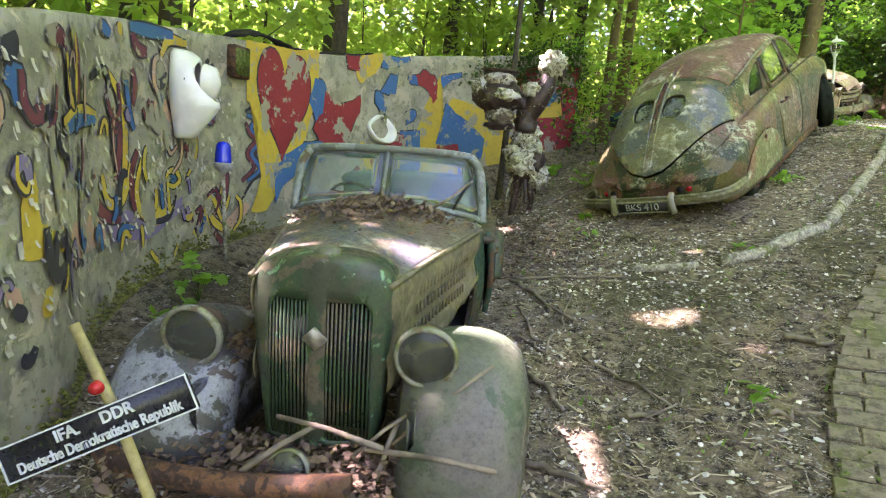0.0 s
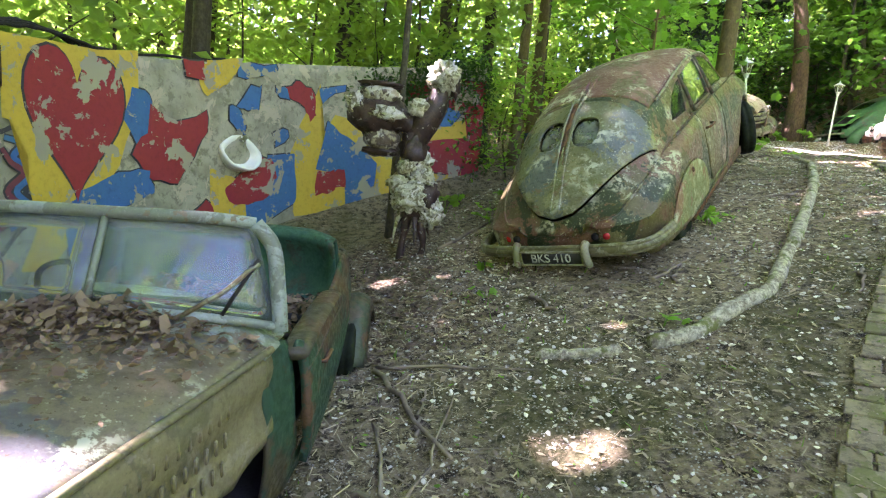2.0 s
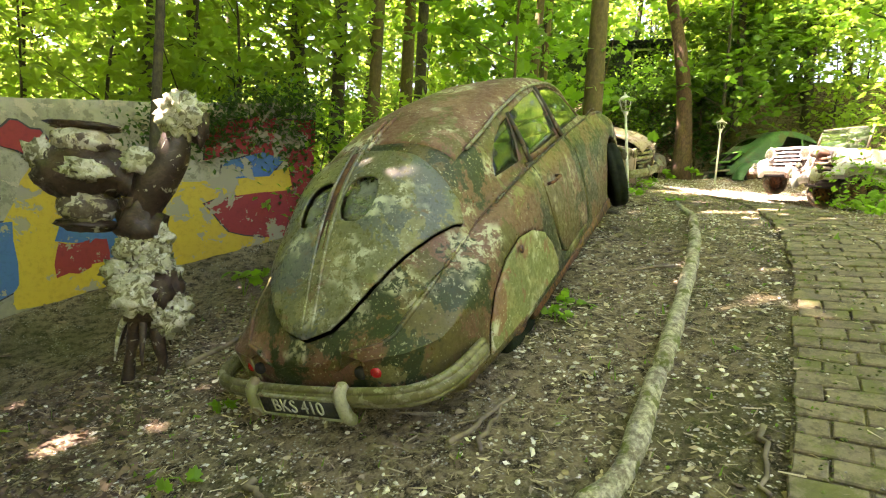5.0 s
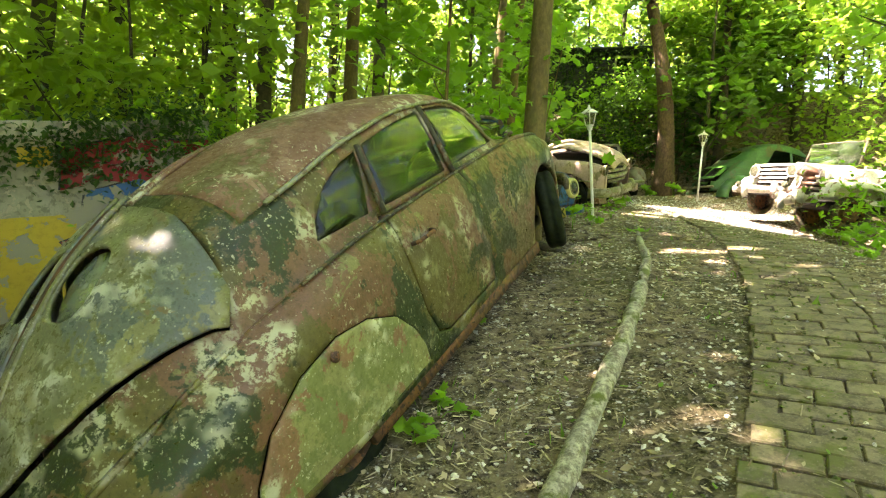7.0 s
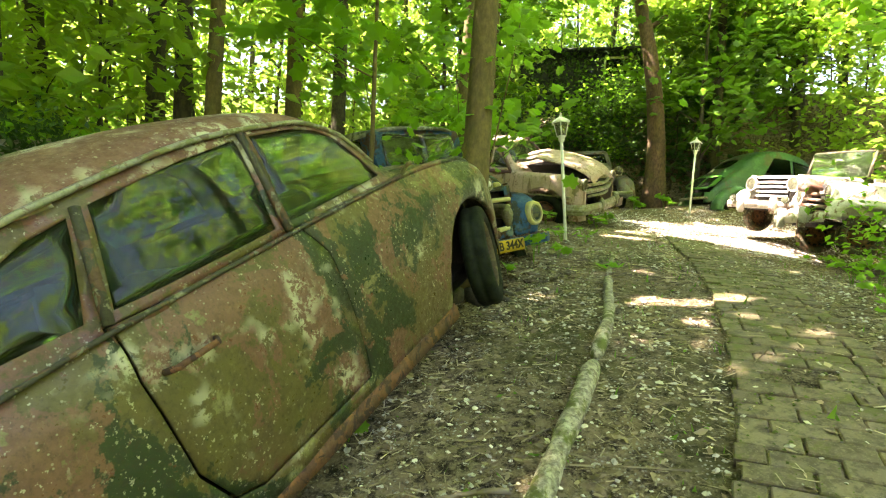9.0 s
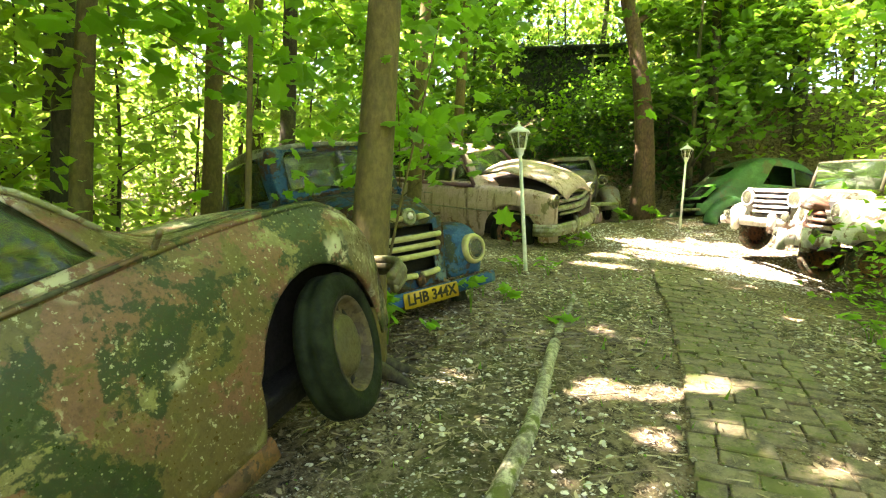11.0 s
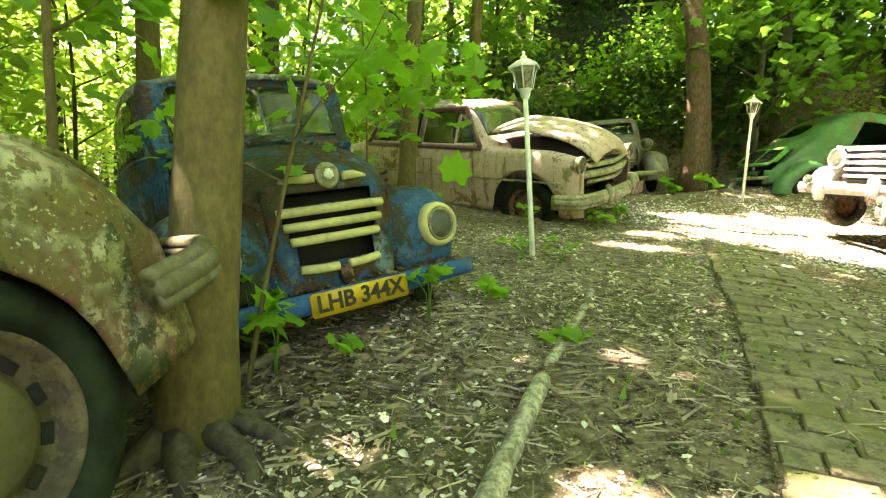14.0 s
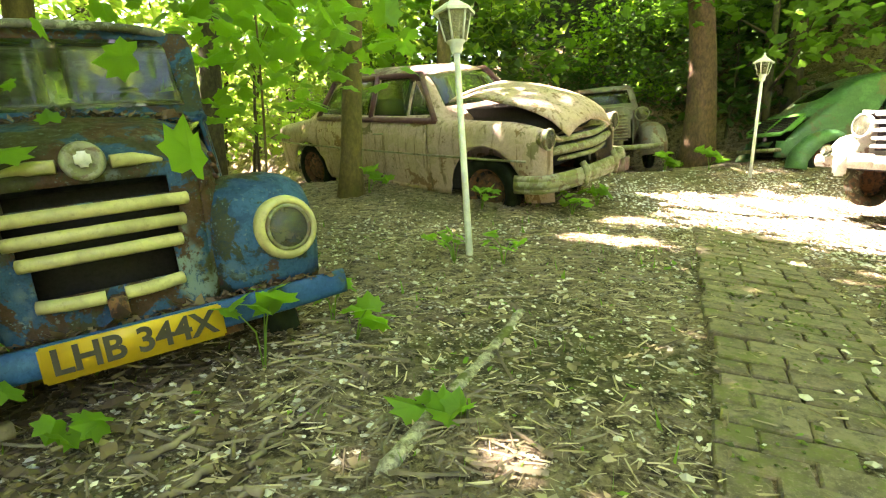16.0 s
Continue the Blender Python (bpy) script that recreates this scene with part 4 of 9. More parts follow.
# ---- fastback car ----
def fastback():
    car = thing("fastback_car", "abandoned fastback car with flaking olive, rust and lichen paint", "car", pose(2.296, 5.590, 0.825, 20.6, -9.9, -47.4))
    arches = [(3.89, 0.33, 0.41)]
    W = [(0.0, 0.40), (0.03, 0.52), (0.1, 0.64), (0.25, 0.74), (0.6, 0.81), (1.2, 0.845), (2.5, 0.83), (3.5, 0.82), (4.2, 0.79), (4.45, 0.70), (4.6, 0.56), (4.68, 0.36)]
    TOP = [(0.0, 0.50), (0.04, 0.56), (0.12, 0.64), (0.4, 0.97), (0.75, 1.26), (1.2, 1.47), (1.7, 1.585), (2.3, 1.63), (2.75, 1.61), (3.0, 1.54), (3.38, 1.19), (3.52, 1.11), (4.1, 1.03), (4.45, 0.90), (4.6, 0.72), (4.68, 0.5)]
    BELT = [(0.0, 0.46), (0.1, 0.57), (0.5, 0.77), (1.0, 0.91), (1.75, 1.0), (3.3, 1.04), (4.1, 0.98), (4.45, 0.82), (4.6, 0.66), (4.68, 0.45)]
    WB = [(0.0, 0.30), (0.1, 0.50), (0.5, 0.66), (1.0, 0.73), (1.75, 0.77), (3.0, 0.76), (4.1, 0.70), (4.45, 0.6), (4.68, 0.3)]
    WR = [(0.0, 0.22), (0.1, 0.34), (0.5, 0.46), (1.0, 0.56), (1.75, 0.61), (2.4, 0.605), (2.85, 0.585), (3.1, 0.61), (3.35, 0.63), (3.6, 0.45), (4.1, 0.38), (4.68, 0.2)]
    ZR = [(0.0, 0.48), (0.1, 0.59), (0.5, 0.93), (1.0, 1.20), (1.4, 1.31), (1.75, 1.40), (2.4, 1.475), (2.85, 1.455), (3.1, 1.35), (3.35, 1.11), (3.6, 1.05), (4.1, 1.0), (4.45, 0.87), (4.68, 0.48)]

    def section(y):
        w, zt, zb_, wb, wr, zr = (float(spline(k, y)) for k in (W, TOP, BELT, WB, WR, ZR))
        lo = sill(y, 0.21 + 0.12 * float(1 - smoothstep(0, 0.3, y)), arches)
        mid = max(lo + 0.02, 0.52)
        hi = max(mid + 0.03, min(zb_ - 0.1, 0.86))
        zb2 = max(zb_, hi + 0.03)
        fold = float(smoothstep(0.72, 1.0, y) * (1 - smoothstep(1.6, 1.9, y)))
        valley = (wb + (wr - wb) * 0.10 - 0.045 * fold, zb2 + (zr - zb2) * 0.10 * (1 - fold) + 0.012 * fold)
        return [(w - 0.035, lo), (w, mid), (w - 0.012, hi), (wb, zb2), valley, (wr, zr), (wr * 0.62, zr + (zt - zr) * 0.72), (0.0, zt)]
    bm = shell(steps(0.0, 4.68, 64, arches), section, 6)
    up = lambda c, n: c.z > 0.55
    # glass: side windows, rear windows, windscreen
    glass = []
    for keep in (right, left):
        hi_side = lambda c, n, k=keep: k(c, n) and abs(c.x) > 0.5 and c.z > 0.9
        glass.append(cut_out(bm, [(1.76, 1.055), (2.42, 1.075), (2.49, 1.445), (2.2, 1.42), (1.86, 1.365)], (1, 2), hi_side))
        glass.append(cut_out(bm, [(2.50, 1.08), (3.20, 1.10), (3.07, 1.34), (2.98, 1.40), (2.83, 1.435), (2.57, 1.447)], (1, 2), hi_side))
        glass.append(cut_out(bm, [(1.33, 1.04), (1.68, 1.05), (1.79, 1.345), (1.66, 1.315), (1.50, 1.24), (1.37, 1.12)], (1, 2), hi_side))
    for s in (1, -1):
        glass.append(cut_out(bm, oval(s * 0.16, 0.655, 0.115, 0.13, 14, 2.6), (0, 1), up))
    glass.append(cut_out(bm, [(-0.56, 1.16), (0.56, 1.16), (0.50, 1.41), (0.3, 1.46), (-0.3, 1.46), (-0.50, 1.41)], (0, 2), lambda c, n: 2.9 < c.y < 3.5))
    for i, g in enumerate(glass):
        part("window_glass", grow(g, -0.006), DIRTY_GLASS if i in (6, 7) else OLD_GLASS, car, "dusty green-tinted glass", solid=0.004).visible_shadow = False
    # panels
    side = lambda k: (lambda c, n: k(c, n) and abs(c.x) > 0.55 and c.z < 1.12)
    for k in (right, left):
        d = cut_out(bm, [(1.71, 1.02), (1.69, 0.86), (1.72, 0.5), (1.80, 0.34), (1.92, 0.29), (2.60, 0.29), (2.60, 0.9), (2.53, 1.05)], (1, 2), side(k))
        door = part("door", grow(d, 0.004, 0.976), BRISTOL, car, "rusty olive door with dark patches", solid=0.02)
        s = 1 if k is right else -1
        part("door_handle", tube_bm([(s * 0.835, 1.76, 0.845), (s * 0.875, 1.78, 0.85), (s * 0.88, 1.93, 0.855), (s * 0.84, 1.95, 0.855)], 0.011, 8), RUST, door)
        sp = cut_out(bm, [(0.53, 0.26), (0.57, 0.42), (0.67, 0.56), (0.86, 0.67), (1.08, 0.715), (1.28, 0.69), (1.46, 0.61), (1.57, 0.49), (1.64, 0.36), (1.66, 0.26)], (1, 2), side(k))
        spat = part("wheel_spat", grow(sp, 0.012, 0.985), BRISTOL_SPAT, car, "pale green flaking rear wheel cover", solid=0.012)
        part("spat_bolt", spin_bm([(0.022, 0), (0.024, 0.008), (0.012, 0.014), (0, 0.014)], pose(s * 0.868, 1.02, 0.66, 0, 90 * s, 0), 12), RUST, spat)
    half_lid = [(0.668 * u ** 0.5, 0.07 + 0.72 * u) for u in (0.06, 0.14, 0.24, 0.36, 0.5, 0.66, 0.83, 1.0)] + [(0.62, 0.88), (0.40, 0.955)]
    lid_shape = [(0.0, 0.07)] + half_lid + [(0.0, 0.985)] + [(-x, y) for x, y in half_lid[::-1]]
    lid = part("boot_lid", grow(cut_out(bm, lid_shape, (0, 1), up), 0.034, 0.985), BRISTOL_BOOT, car, "olive boot lid with painted-in blue highlights standing proud of the tail", solid=0.016)
    strip = bmesh.new()
    rows = [[strip.verts.new((x, y, float(spline(TOP, y)) + 0.044)) for x in (-0.03, 0.03)] for y in np.linspace(0.12, 0.93, 22)]
    for a, b in zip(rows, rows[1:]):
        strip.faces.new((a[0], a[1], b[1], b[0]))
    part("lid_spine", strip, RUST, lid, "rusty strip down the middle of the lid", solid=0.006)
    for x in (-0.038, 0.038):
        part("lid_ridge", tube_bm([(x, y, float(spline(TOP, y)) + 0.040) for y in np.linspace(0.10, 1.0, 24)], 0.013, 8), BRISTOL_BOOT, lid)
    for x in (-0.03, 0.03):
        part("roof_ridge", tube_bm([(x, y, float(spline(TOP, y)) + 0.006) for y in np.linspace(1.0, 1.5, 14)], [0.013] * 9 + [0.011, 0.009, 0.007, 0.005, 0.003], 8), BRISTOL_ROOF, car)
    roof = cut_out(bm, [(-0.7, 1.07), (0.7, 1.07), (0.7, 2.96), (-0.7, 2.96)], (0, 1), lambda c, n: n.z * (1 if n.z > 0 else -1) > 0.25 and c.z > 1.05 and c.z > float(spline(ZR, c.y)) - 0.01)
    part("roof", grow(roof, 0.001), BRISTOL_ROOF, car, "rust-red roof with pale lichen", solid=0.012)
    bonnet = cut_out(bm, [(-0.44, 3.42), (0.44, 3.42), (0.36, 4.1), (0.26, 4.48), (-0.26, 4.48), (-0.36, 4.1)], (0, 1), up)
    part("bonnet", grow(bonnet, 0.006, 0.99), BRISTOL, car, "mossy olive bonnet", solid=0.012)
    part("body", bm, BRISTOL, car, solid=0.014)
    vb = bmesh.new()
    box(vb, 0, 0.10, 0.42, 0.98, 0.16, 0.22)
    part("rear_valance", moved(vb, pose(0, 0, 0)), BRISTOL, car, bevel=0.05)
    # trim round windows and shut lines
    for s in (1, -1):
        part("belt_trim", tube_bm([(s * (float(spline(WB, y)) + 0.008), y, float(spline(BELT, y)) + 0.012) for y in np.linspace(1.1, 3.3, 26)], 0.009, 6), BLACKISH, car)
        part("roof_gutter", tube_bm([(s * (float(spline(WR, y)) + 0.012), y, float(spline(ZR, y)) + 0.004) for y in np.linspace(1.2, 3.28, 26)], 0.012, 6), CHROME_DULL, car)
        part("door_pillar", tube_bm([(s * 0.775, 2.46, 1.05), (s * 0.70, 2.495, 1.25), (s * 0.612, 2.53, 1.46)], 0.019, 8), BLACKISH, car)
        part("quarter_pillar", tube_bm([(s * 0.77, 1.71, 1.03), (s * 0.71, 1.765, 1.2), (s * 0.635, 1.825, 1.365)], 0.018, 8), BLACKISH, car)
        part("sill_panel", moved(plate_bm(0.05, 2.3, 0.10), pose(s * 0.775, 2.3, 0.19)), RUST, car)
        part("tail_lamp", spin_bm([(0.032, 0), (0.034, 0.02), (0.022, 0.034), (0, 0.038)], pose(s * 0.44, 0.045, 0.47, 90, 0, 0), 16), RED_LENS, car, "small red tail lamp")
        part("reflector", spin_bm([(0.032, 0), (0.034, 0.02), (0.022, 0.034), (0, 0.038)], pose(s * 0.36, 0.025, 0.47, 90, 0, 0), 16), BLACK, car)
        part("wing_mirror_stalk", tube_bm([(s * 0.72, 3.35, 1.03), (s * 0.80, 3.36, 1.10), (s * 0.83, 3.35, 1.11)], 0.012, 8), CHROME_DULL, car)
    wheel(car, 0.755, 3.98, 0.33, 0.335, 0.17, RUBBER, RIM, plain("olive_hub_cap", (0.06, 0.052, 0.02), 0.6, vary=0.3), 1, 21.0)
    # Black block puts the wheel arch's shade behind the wheel.
    part("arch_shade_block", box_bm(0.25, 3.92, 0.42, 0.5, 0.98, 0.66), BLACK, car, bevel=0.03)
    wheel(car, -0.735, 3.92, 0.33, 0.335, 0.17, RUBBER, RUST, RUST, -1, 21.0)
    for s in (1, -1):
        wheel(car, s * 0.66, 1.08, 0.32, 0.34, 0.17, RUBBER, RUST, RUST, s)
    # bumpers
    pts = [(-0.80, 0.34, 0.41), (-0.795, 0.14, 0.41), (-0.7, 0.0, 0.41), (-0.5, -0.06, 0.41), (0, -0.085, 0.41), (0.5, -0.06, 0.41), (0.7, 0.0, 0.41), (0.80, 0.14, 0.41), (0.835, 0.40, 0.41)]
    arc = [(q.x, q.y, q.z - 0.02) for q in curve_through(pts, 6)]
    bumper = part("rear_bumper", tube_bm(arc, 0.034, 10), MOSSY_CHROME, car, "grooved rear bumper with mossy chrome")
    for dz in (0.033, -0.033):
        part("bumper_rib", tube_bm([(x, y, z + dz) for x, y, z in arc], 0.021, 10), MOSSY_CHROME, bumper)
    for s in (1, -1):
        part("bumper_guard", tube_bm(curve_through([(s * 0.31, -0.06, 0.46), (s * 0.31, -0.115, 0.43), (s * 0.315, -0.125, 0.37), (s * 0.32, -0.115, 0.30), (s * 0.32, -0.085, 0.275)], 5), [0.012] + [0.032] * 18 + [0.024, 0.012], 12), CHROME_DULL, car)
    fr = [(-0.80, 4.36, 0.44), (-0.74, 4.60, 0.44), (-0.5, 4.72, 0.44), (0, 4.78, 0.44), (0.5, 4.72, 0.44), (0.72, 4.62, 0.44), (0.80, 4.42, 0.44)]
    arc = [tuple(q) for q in curve_through(fr, 6)]
    bumper = part("front_bumper", tube_bm(arc, 0.036, 10), ALGAE_METAL, car, "grooved front bumper with green algae")
    for dz in (0.035, -0.035):
        part("bumper_rib", tube_bm([(x, y, z + dz) for x, y, z in arc], 0.026, 10), ALGAE_METAL, bumper)
    np_ = part("number_plate", moved(plate_bm(0.54, 0.02, 0.105), pose(0.005, -0.115, 0.345)), plain("black_plate", (0.03, 0.032, 0.028), 0.5, vary=0.3), car, "black plate with raised grey letters")
    frame_bm = bmesh.new()
    for z in (0.291, 0.399):
        box(frame_bm, 0.005, -0.117, z, 0.56, 0.028, 0.014)
    for x in (-0.27, 0.28):
        box(frame_bm, x, -0.117, 0.345, 0.014, 0.028, 0.11)
    part("plate_frame", frame_bm, CHROME_DULL, np_, bevel=0.003, smooth=False)
    lettering("BKS 410", 0.105, plain("silver_letter", (0.42, 0.43, 0.36), 0.5, vary=0.3), np_, pose(0.005, -0.128, 0.345, 90, 0, 0))
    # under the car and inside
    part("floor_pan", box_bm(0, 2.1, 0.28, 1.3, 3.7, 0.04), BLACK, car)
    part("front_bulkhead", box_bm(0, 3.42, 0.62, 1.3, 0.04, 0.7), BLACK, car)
    part("rear_axle", tube_bm([(-0.6, 1.08, 0.30), (0.6, 1.08, 0.30)], 0.05, 10), RUST, car)
    for x in (-0.36, 0.36):
        part("seat", moved(plate_bm(0.55, 0.5, 0.2, 0.05), pose(x, 2.35, 0.5)), CABIN, car)
        part("seat_back", moved(plate_bm(0.55, 0.14, 0.55, 0.05), pose(x, 2.1, 0.78, -12)), CABIN, car)
    part("rear_seat", moved(plate_bm(1.15, 0.16, 0.5, 0.05), pose(0, 1.35, 0.8, -15)), CABIN, car)
    part("steering_wheel", spin_bm([(0.19 + 0.014 * math.cos(a), 0.014 * math.sin(a)) for a in np.linspace(0, 6.28, 9)[:-1]], pose(0.36, 2.85, 1.0, 60, 0, 0), 28, True), BLACK, car)
    return car


# ---- open tourer ----
TOURER = patina("grey_green_paint", [((0.12, 0.125, 0.085), 1, 1), ((0.07, 0.10, 0.055), 0.45, 1), ((0.16, 0.14, 0.12), 0.4, 1.2)], 0.45, 1.6, None, 0.2, 2)
TOURER_WING = patina("dark_brown_wing", [((0.075, 0.06, 0.035), 1, 1), ((0.04, 0.06, 0.035), 0.4, 1), ((0.12, 0.07, 0.04), 0.3, 2)], 0.5, 2)
TOURER_GREEN = patina("peeling_green_grille", [((0.05, 0.062, 0.034), 1, 1), ((0.035, 0.07, 0.03), 0.5, 1.2), ((0.16, 0.34, 0.16), 0.16, 3.0), ((0.12, 0.10, 0.06), 0.3, 2)], 0.4, 2.5, None, 0.3, 8)
TOURER_HOOD = patina("brown_bonnet_paint", [((0.14, 0.11, 0.075), 1, 1), ((0.09, 0.09, 0.10), 0.42, 0.9), ((0.19, 0.15, 0.11), 0.42, 1.3)], 0.38, 1.8, (0.4, 0.4, 0.32), 0.25, 4, 0.1, 0.5)
TOURER_SIDE = patina("olive_bonnet_side", [((0.17, 0.145, 0.075), 1, 1), ((0.12, 0.11, 0.06), 0.5, 1), ((0.22, 0.19, 0.13), 0.3, 1.6)], 0.6, 2.2, None, 0.3, 5)
TOURER_DOOR = patina("green_and_rust_door", [((0.06, 0.05, 0.028), 1, 1), ((0.014, 0.06, 0.036), 0.55, 0.8), ((0.115, 0.062, 0.033), 0.28, 1.2)], 0.5, 2.0, None, 0.3, 9)
CAPPING = patina("worn_brown_capping", [((0.085, 0.062, 0.036), 1, 1), ((0.06, 0.054, 0.034), 0.45, 1), ((0.11, 0.062, 0.035), 0.3, 2)], 0.5, 3)
CANVAS = patina("green_canvas", [((0.010, 0.058, 0.037), 1, 1), ((0.018, 0.080, 0.052), 0.5, 1), ((0.035, 0.045, 0.03), 0.3, 1.5)], 0.65, 2.5, None, 0.3, 1)
SCREEN_METAL = patina("grey_screen_frame", [((0.23, 0.27, 0.25), 1, 1), ((0.14, 0.16, 0.13), 0.45, 1.5), ((0.16, 0.12, 0.08), 0.3, 3)], 0.4, 3, None, 0.3, 3)
# Pale blue film paints in the sky reflected by the windscreen.
TOURER_GLASS = glassy("tourer_glass", (0.75, 0.85, 0.85), (0.40, 0.48, 0.52), 0.15, 0.02)


def tourer():
    car = thing("open_tourer", "derelict open tourer covered in leaves, grey-green paint peeling", "car", pose(-0.25, 3.988, 0.071, -3.8, 1.5, 174.1))
    # radiator shell with vertical bars
    def g_half(z):
        return float(spline([(0.30, 0.235), (0.6, 0.265), (0.85, 0.285), (0.98, 0.28), (1.05, 0.2), (1.075, 0.08)], z))
    bm = bmesh.new()
    rows = []
    for z in list(np.linspace(0.28, 0.95, 14)) + [0.99, 1.02, 1.045, 1.06, 1.072]:
        w = g_half(z)
        yf = 1.93 - 0.10 * (z - 0.3) ** 2 - 0.03
        row = []
        for u in np.linspace(-1, 1, 25):
            x = w * math.copysign(abs(u) ** 0.85, u)
            row.append(bm.verts.new((x - 0.03, yf + 0.055 * (1 - abs(u) ** 2.4) + 0.008 * math.exp(-(u / 0.06) ** 2), z)))
        back = [bm.verts.new((v.co.x * 1.02, 1.70, v.co.z)) for v in (row[0], row[-1])]
        rows.append([back[0]] + row + [back[1]])
    for a, b in zip(rows, rows[1:]):
        for k in range(len(a) - 1):
            bm.faces.new((a[k], a[k + 1], b[k + 1], b[k]))
    bm.faces.new(rows[-1])
    for s in (1, -1):
        xs = sorted((-0.03 + s * 0.035, -0.03 + s * 0.215))
        cut_out(bm, [(xs[0], 0.31), (xs[1], 0.31), (xs[1], 0.84), (xs[1] - 0.03 * (s > 0), 0.90), (xs[0] + 0.03 * (s < 0), 0.90), (xs[0], 0.86)], (0, 2), lambda c, n: c.y > 1.8).free()
    shell_ob = part("radiator_shell", bm, TOURER_GREEN, car, "green radiator shell with pale peeling patches", solid=0.012)
    part("radiator_core", box_bm(-0.03, 1.80, 0.62, 0.46, 0.03, 0.66), BLACK, car)
    for s in (1, -1):
        for k in range(11):
            x = -0.03 + s * (0.042 + 0.0165 * k)
            u = abs(x + 0.03) / 0.28
            yf = lambda z: 1.895 - 0.10 * (z - 0.3) ** 2 + 0.055 * (1 - u ** 2.4)
            part("grille_bar", tube_bm([(x, yf(0.3), 0.31), (x, yf(0.6), 0.6), (x, yf(0.9), 0.895 - 0.015 * (k > 8))], 0.0052, 6), TOURER_GREEN, shell_ob)
    part("emblem", moved(plate_bm(0.075, 0.012, 0.075, 0.004), pose(-0.03, 1.955, 0.755, -6) @ pose(0, 0, 0, 0, 45, 0)), plain("dull_badge", (0.36, 0.33, 0.26), 0.5, 0.4, 0.3, 30), shell_ob, "diamond badge")
    part("filler_cap", spin_bm([(0.055, 1.055), (0.055, 1.08), (0.04, 1.095), (0, 1.10)], pose(-0.03, 1.80, 0), 20), TOURER, car)
    # bonnet: top and two sides
    HW = [(0.60, 0.60), (1.0, 0.50), (1.5, 0.37), (1.86, 0.29)]
    HZ = [(0.60, 1.085), (1.0, 1.075), (1.86, 1.045)]
    EZ = [(0.60, 0.97), (1.2, 0.97), (1.86, 0.965)]
    top, sides = bmesh.new(), {1: bmesh.new(), -1: bmesh.new()}
    rows, rs = [], {1: [], -1: []}
    for y in np.linspace(0.60, 1.86, 22):
        w, zt, ze = (float(spline(k, y)) for k in (HW, HZ, EZ))
        rows.append([top.verts.new((w * u - 0.02, y, ze + (zt - ze) * (1 - abs(u) ** 2.3))) for u in np.linspace(-1, 1, 21)])
        for s in (1, -1):
            low = 0.52 + 0.05 * noise.noise((y * 9, s, 0)) + 0.10 * float(1 - smoothstep(0.6, 1.3, y))
            rs[s].append([sides[s].verts.new((s * (w - 0.005 + 0.012 * math.sin(9 * q)) - 0.02, y, ze - 0.012 - (ze - low) * q)) for q in np.linspace(0, 1, 12)])
    for bmx, rr in ((top, rows), (sides[1], rs[1]), (sides[-1], rs[-1])):
        for a, b in zip(rr, rr[1:]):
            for k in range(len(a) - 1):
                bmx.faces.new((a[k], a[k + 1], b[k + 1], b[k]))
    part("bonnet", top, TOURER_HOOD, car, "brown bonnet with blue-grey worn patches", solid=0.01)
    for s in (1, -1):
        sp = part("bonnet_side", sides[s], TOURER_SIDE, car, "olive bonnet side with louvres and torn lower edge", solid=0.008)
        part("bonnet_hinge", tube_bm([(s * float(spline(HW, y)) - 0.02, y, float(spline(EZ, y))) for y in np.linspace(0.6, 1.86, 12)], 0.014, 8), TOURER_SIDE, car)
        for r_, z in ((0, 0.86), (1, 0.77), (2, 0.68)):
            for k in range(16):
                y = 0.86 + 0.045 * k + 0.02 * r_
                w = float(spline(HW, y))
                part("louvre", moved(plate_bm(0.010, 0.014, 0.05, 0.003), pose(s * (w + 0.002) - 0.02, y, z, 0, 0, -s * 12)), TOURER_SIDE, sp)
    # cowl, tub, doors
    def tub(y):
        w = float(spline([(-1.75, 0.42), (-1.6, 0.54), (-1.2, 0.66), (-0.4, 0.70), (0.3, 0.67), (0.64, 0.615)], y))
        z = float(spline([(-1.75, 0.80), (-1.4, 0.93), (-0.9, 0.97), (-0.5, 0.90), (0.2, 0.87), (0.5, 0.96), (0.64, 0.98)], y))
        return [(w - 0.04, 0.26), (w, 0.5), (w - 0.005, 0.75), (w - 0.035, z - 0.02), (w - 0.06, z)]
    bm = bmesh.new()
    for s in (1, -1):
        rr = []
        for y in np.linspace(-1.75, 0.64, 34):
            q = curve_through([(x, 0, z) for x, z in tub(y)], 4)
            rr.append([bm.verts.new((s * v.x, y, v.z)) for v in q])
        for a, b in zip(rr, rr[1:]):
            for k in range(len(a) - 1):
                bm.faces.new((a[k], a[k + 1], b[k + 1], b[k]))
    d = {}
    for s, keep in ((1, right), (-1, left)):
        d[s] = cut_out(bm, [(-0.46, 1.02), (-0.50, 0.6), (-0.45, 0.33), (0.34, 0.33), (0.40, 0.6), (0.38, 1.02)], (1, 2), keep)
    part("tub", bm, TOURER_DOOR, car, "green and rust body side", solid=0.02)
    for s in (1, -1):
        hinge = Vector((s * 0.70, -0.46, 0))
        bmesh.ops.rotate(d[s], verts=d[s].verts, cent=hinge, matrix=Matrix.Rotation(radians(-s * 3.5), 3, "Z"))
        dr = part("door", grow(d[s], 0.006, 0.985), TOURER_DOOR, car, "rust-brown and green door standing ajar", solid=0.035)
        cap = tube_bm([(0, y, 0) for y in np.linspace(-0.44, 0.40, 14)], 0.05, 12)
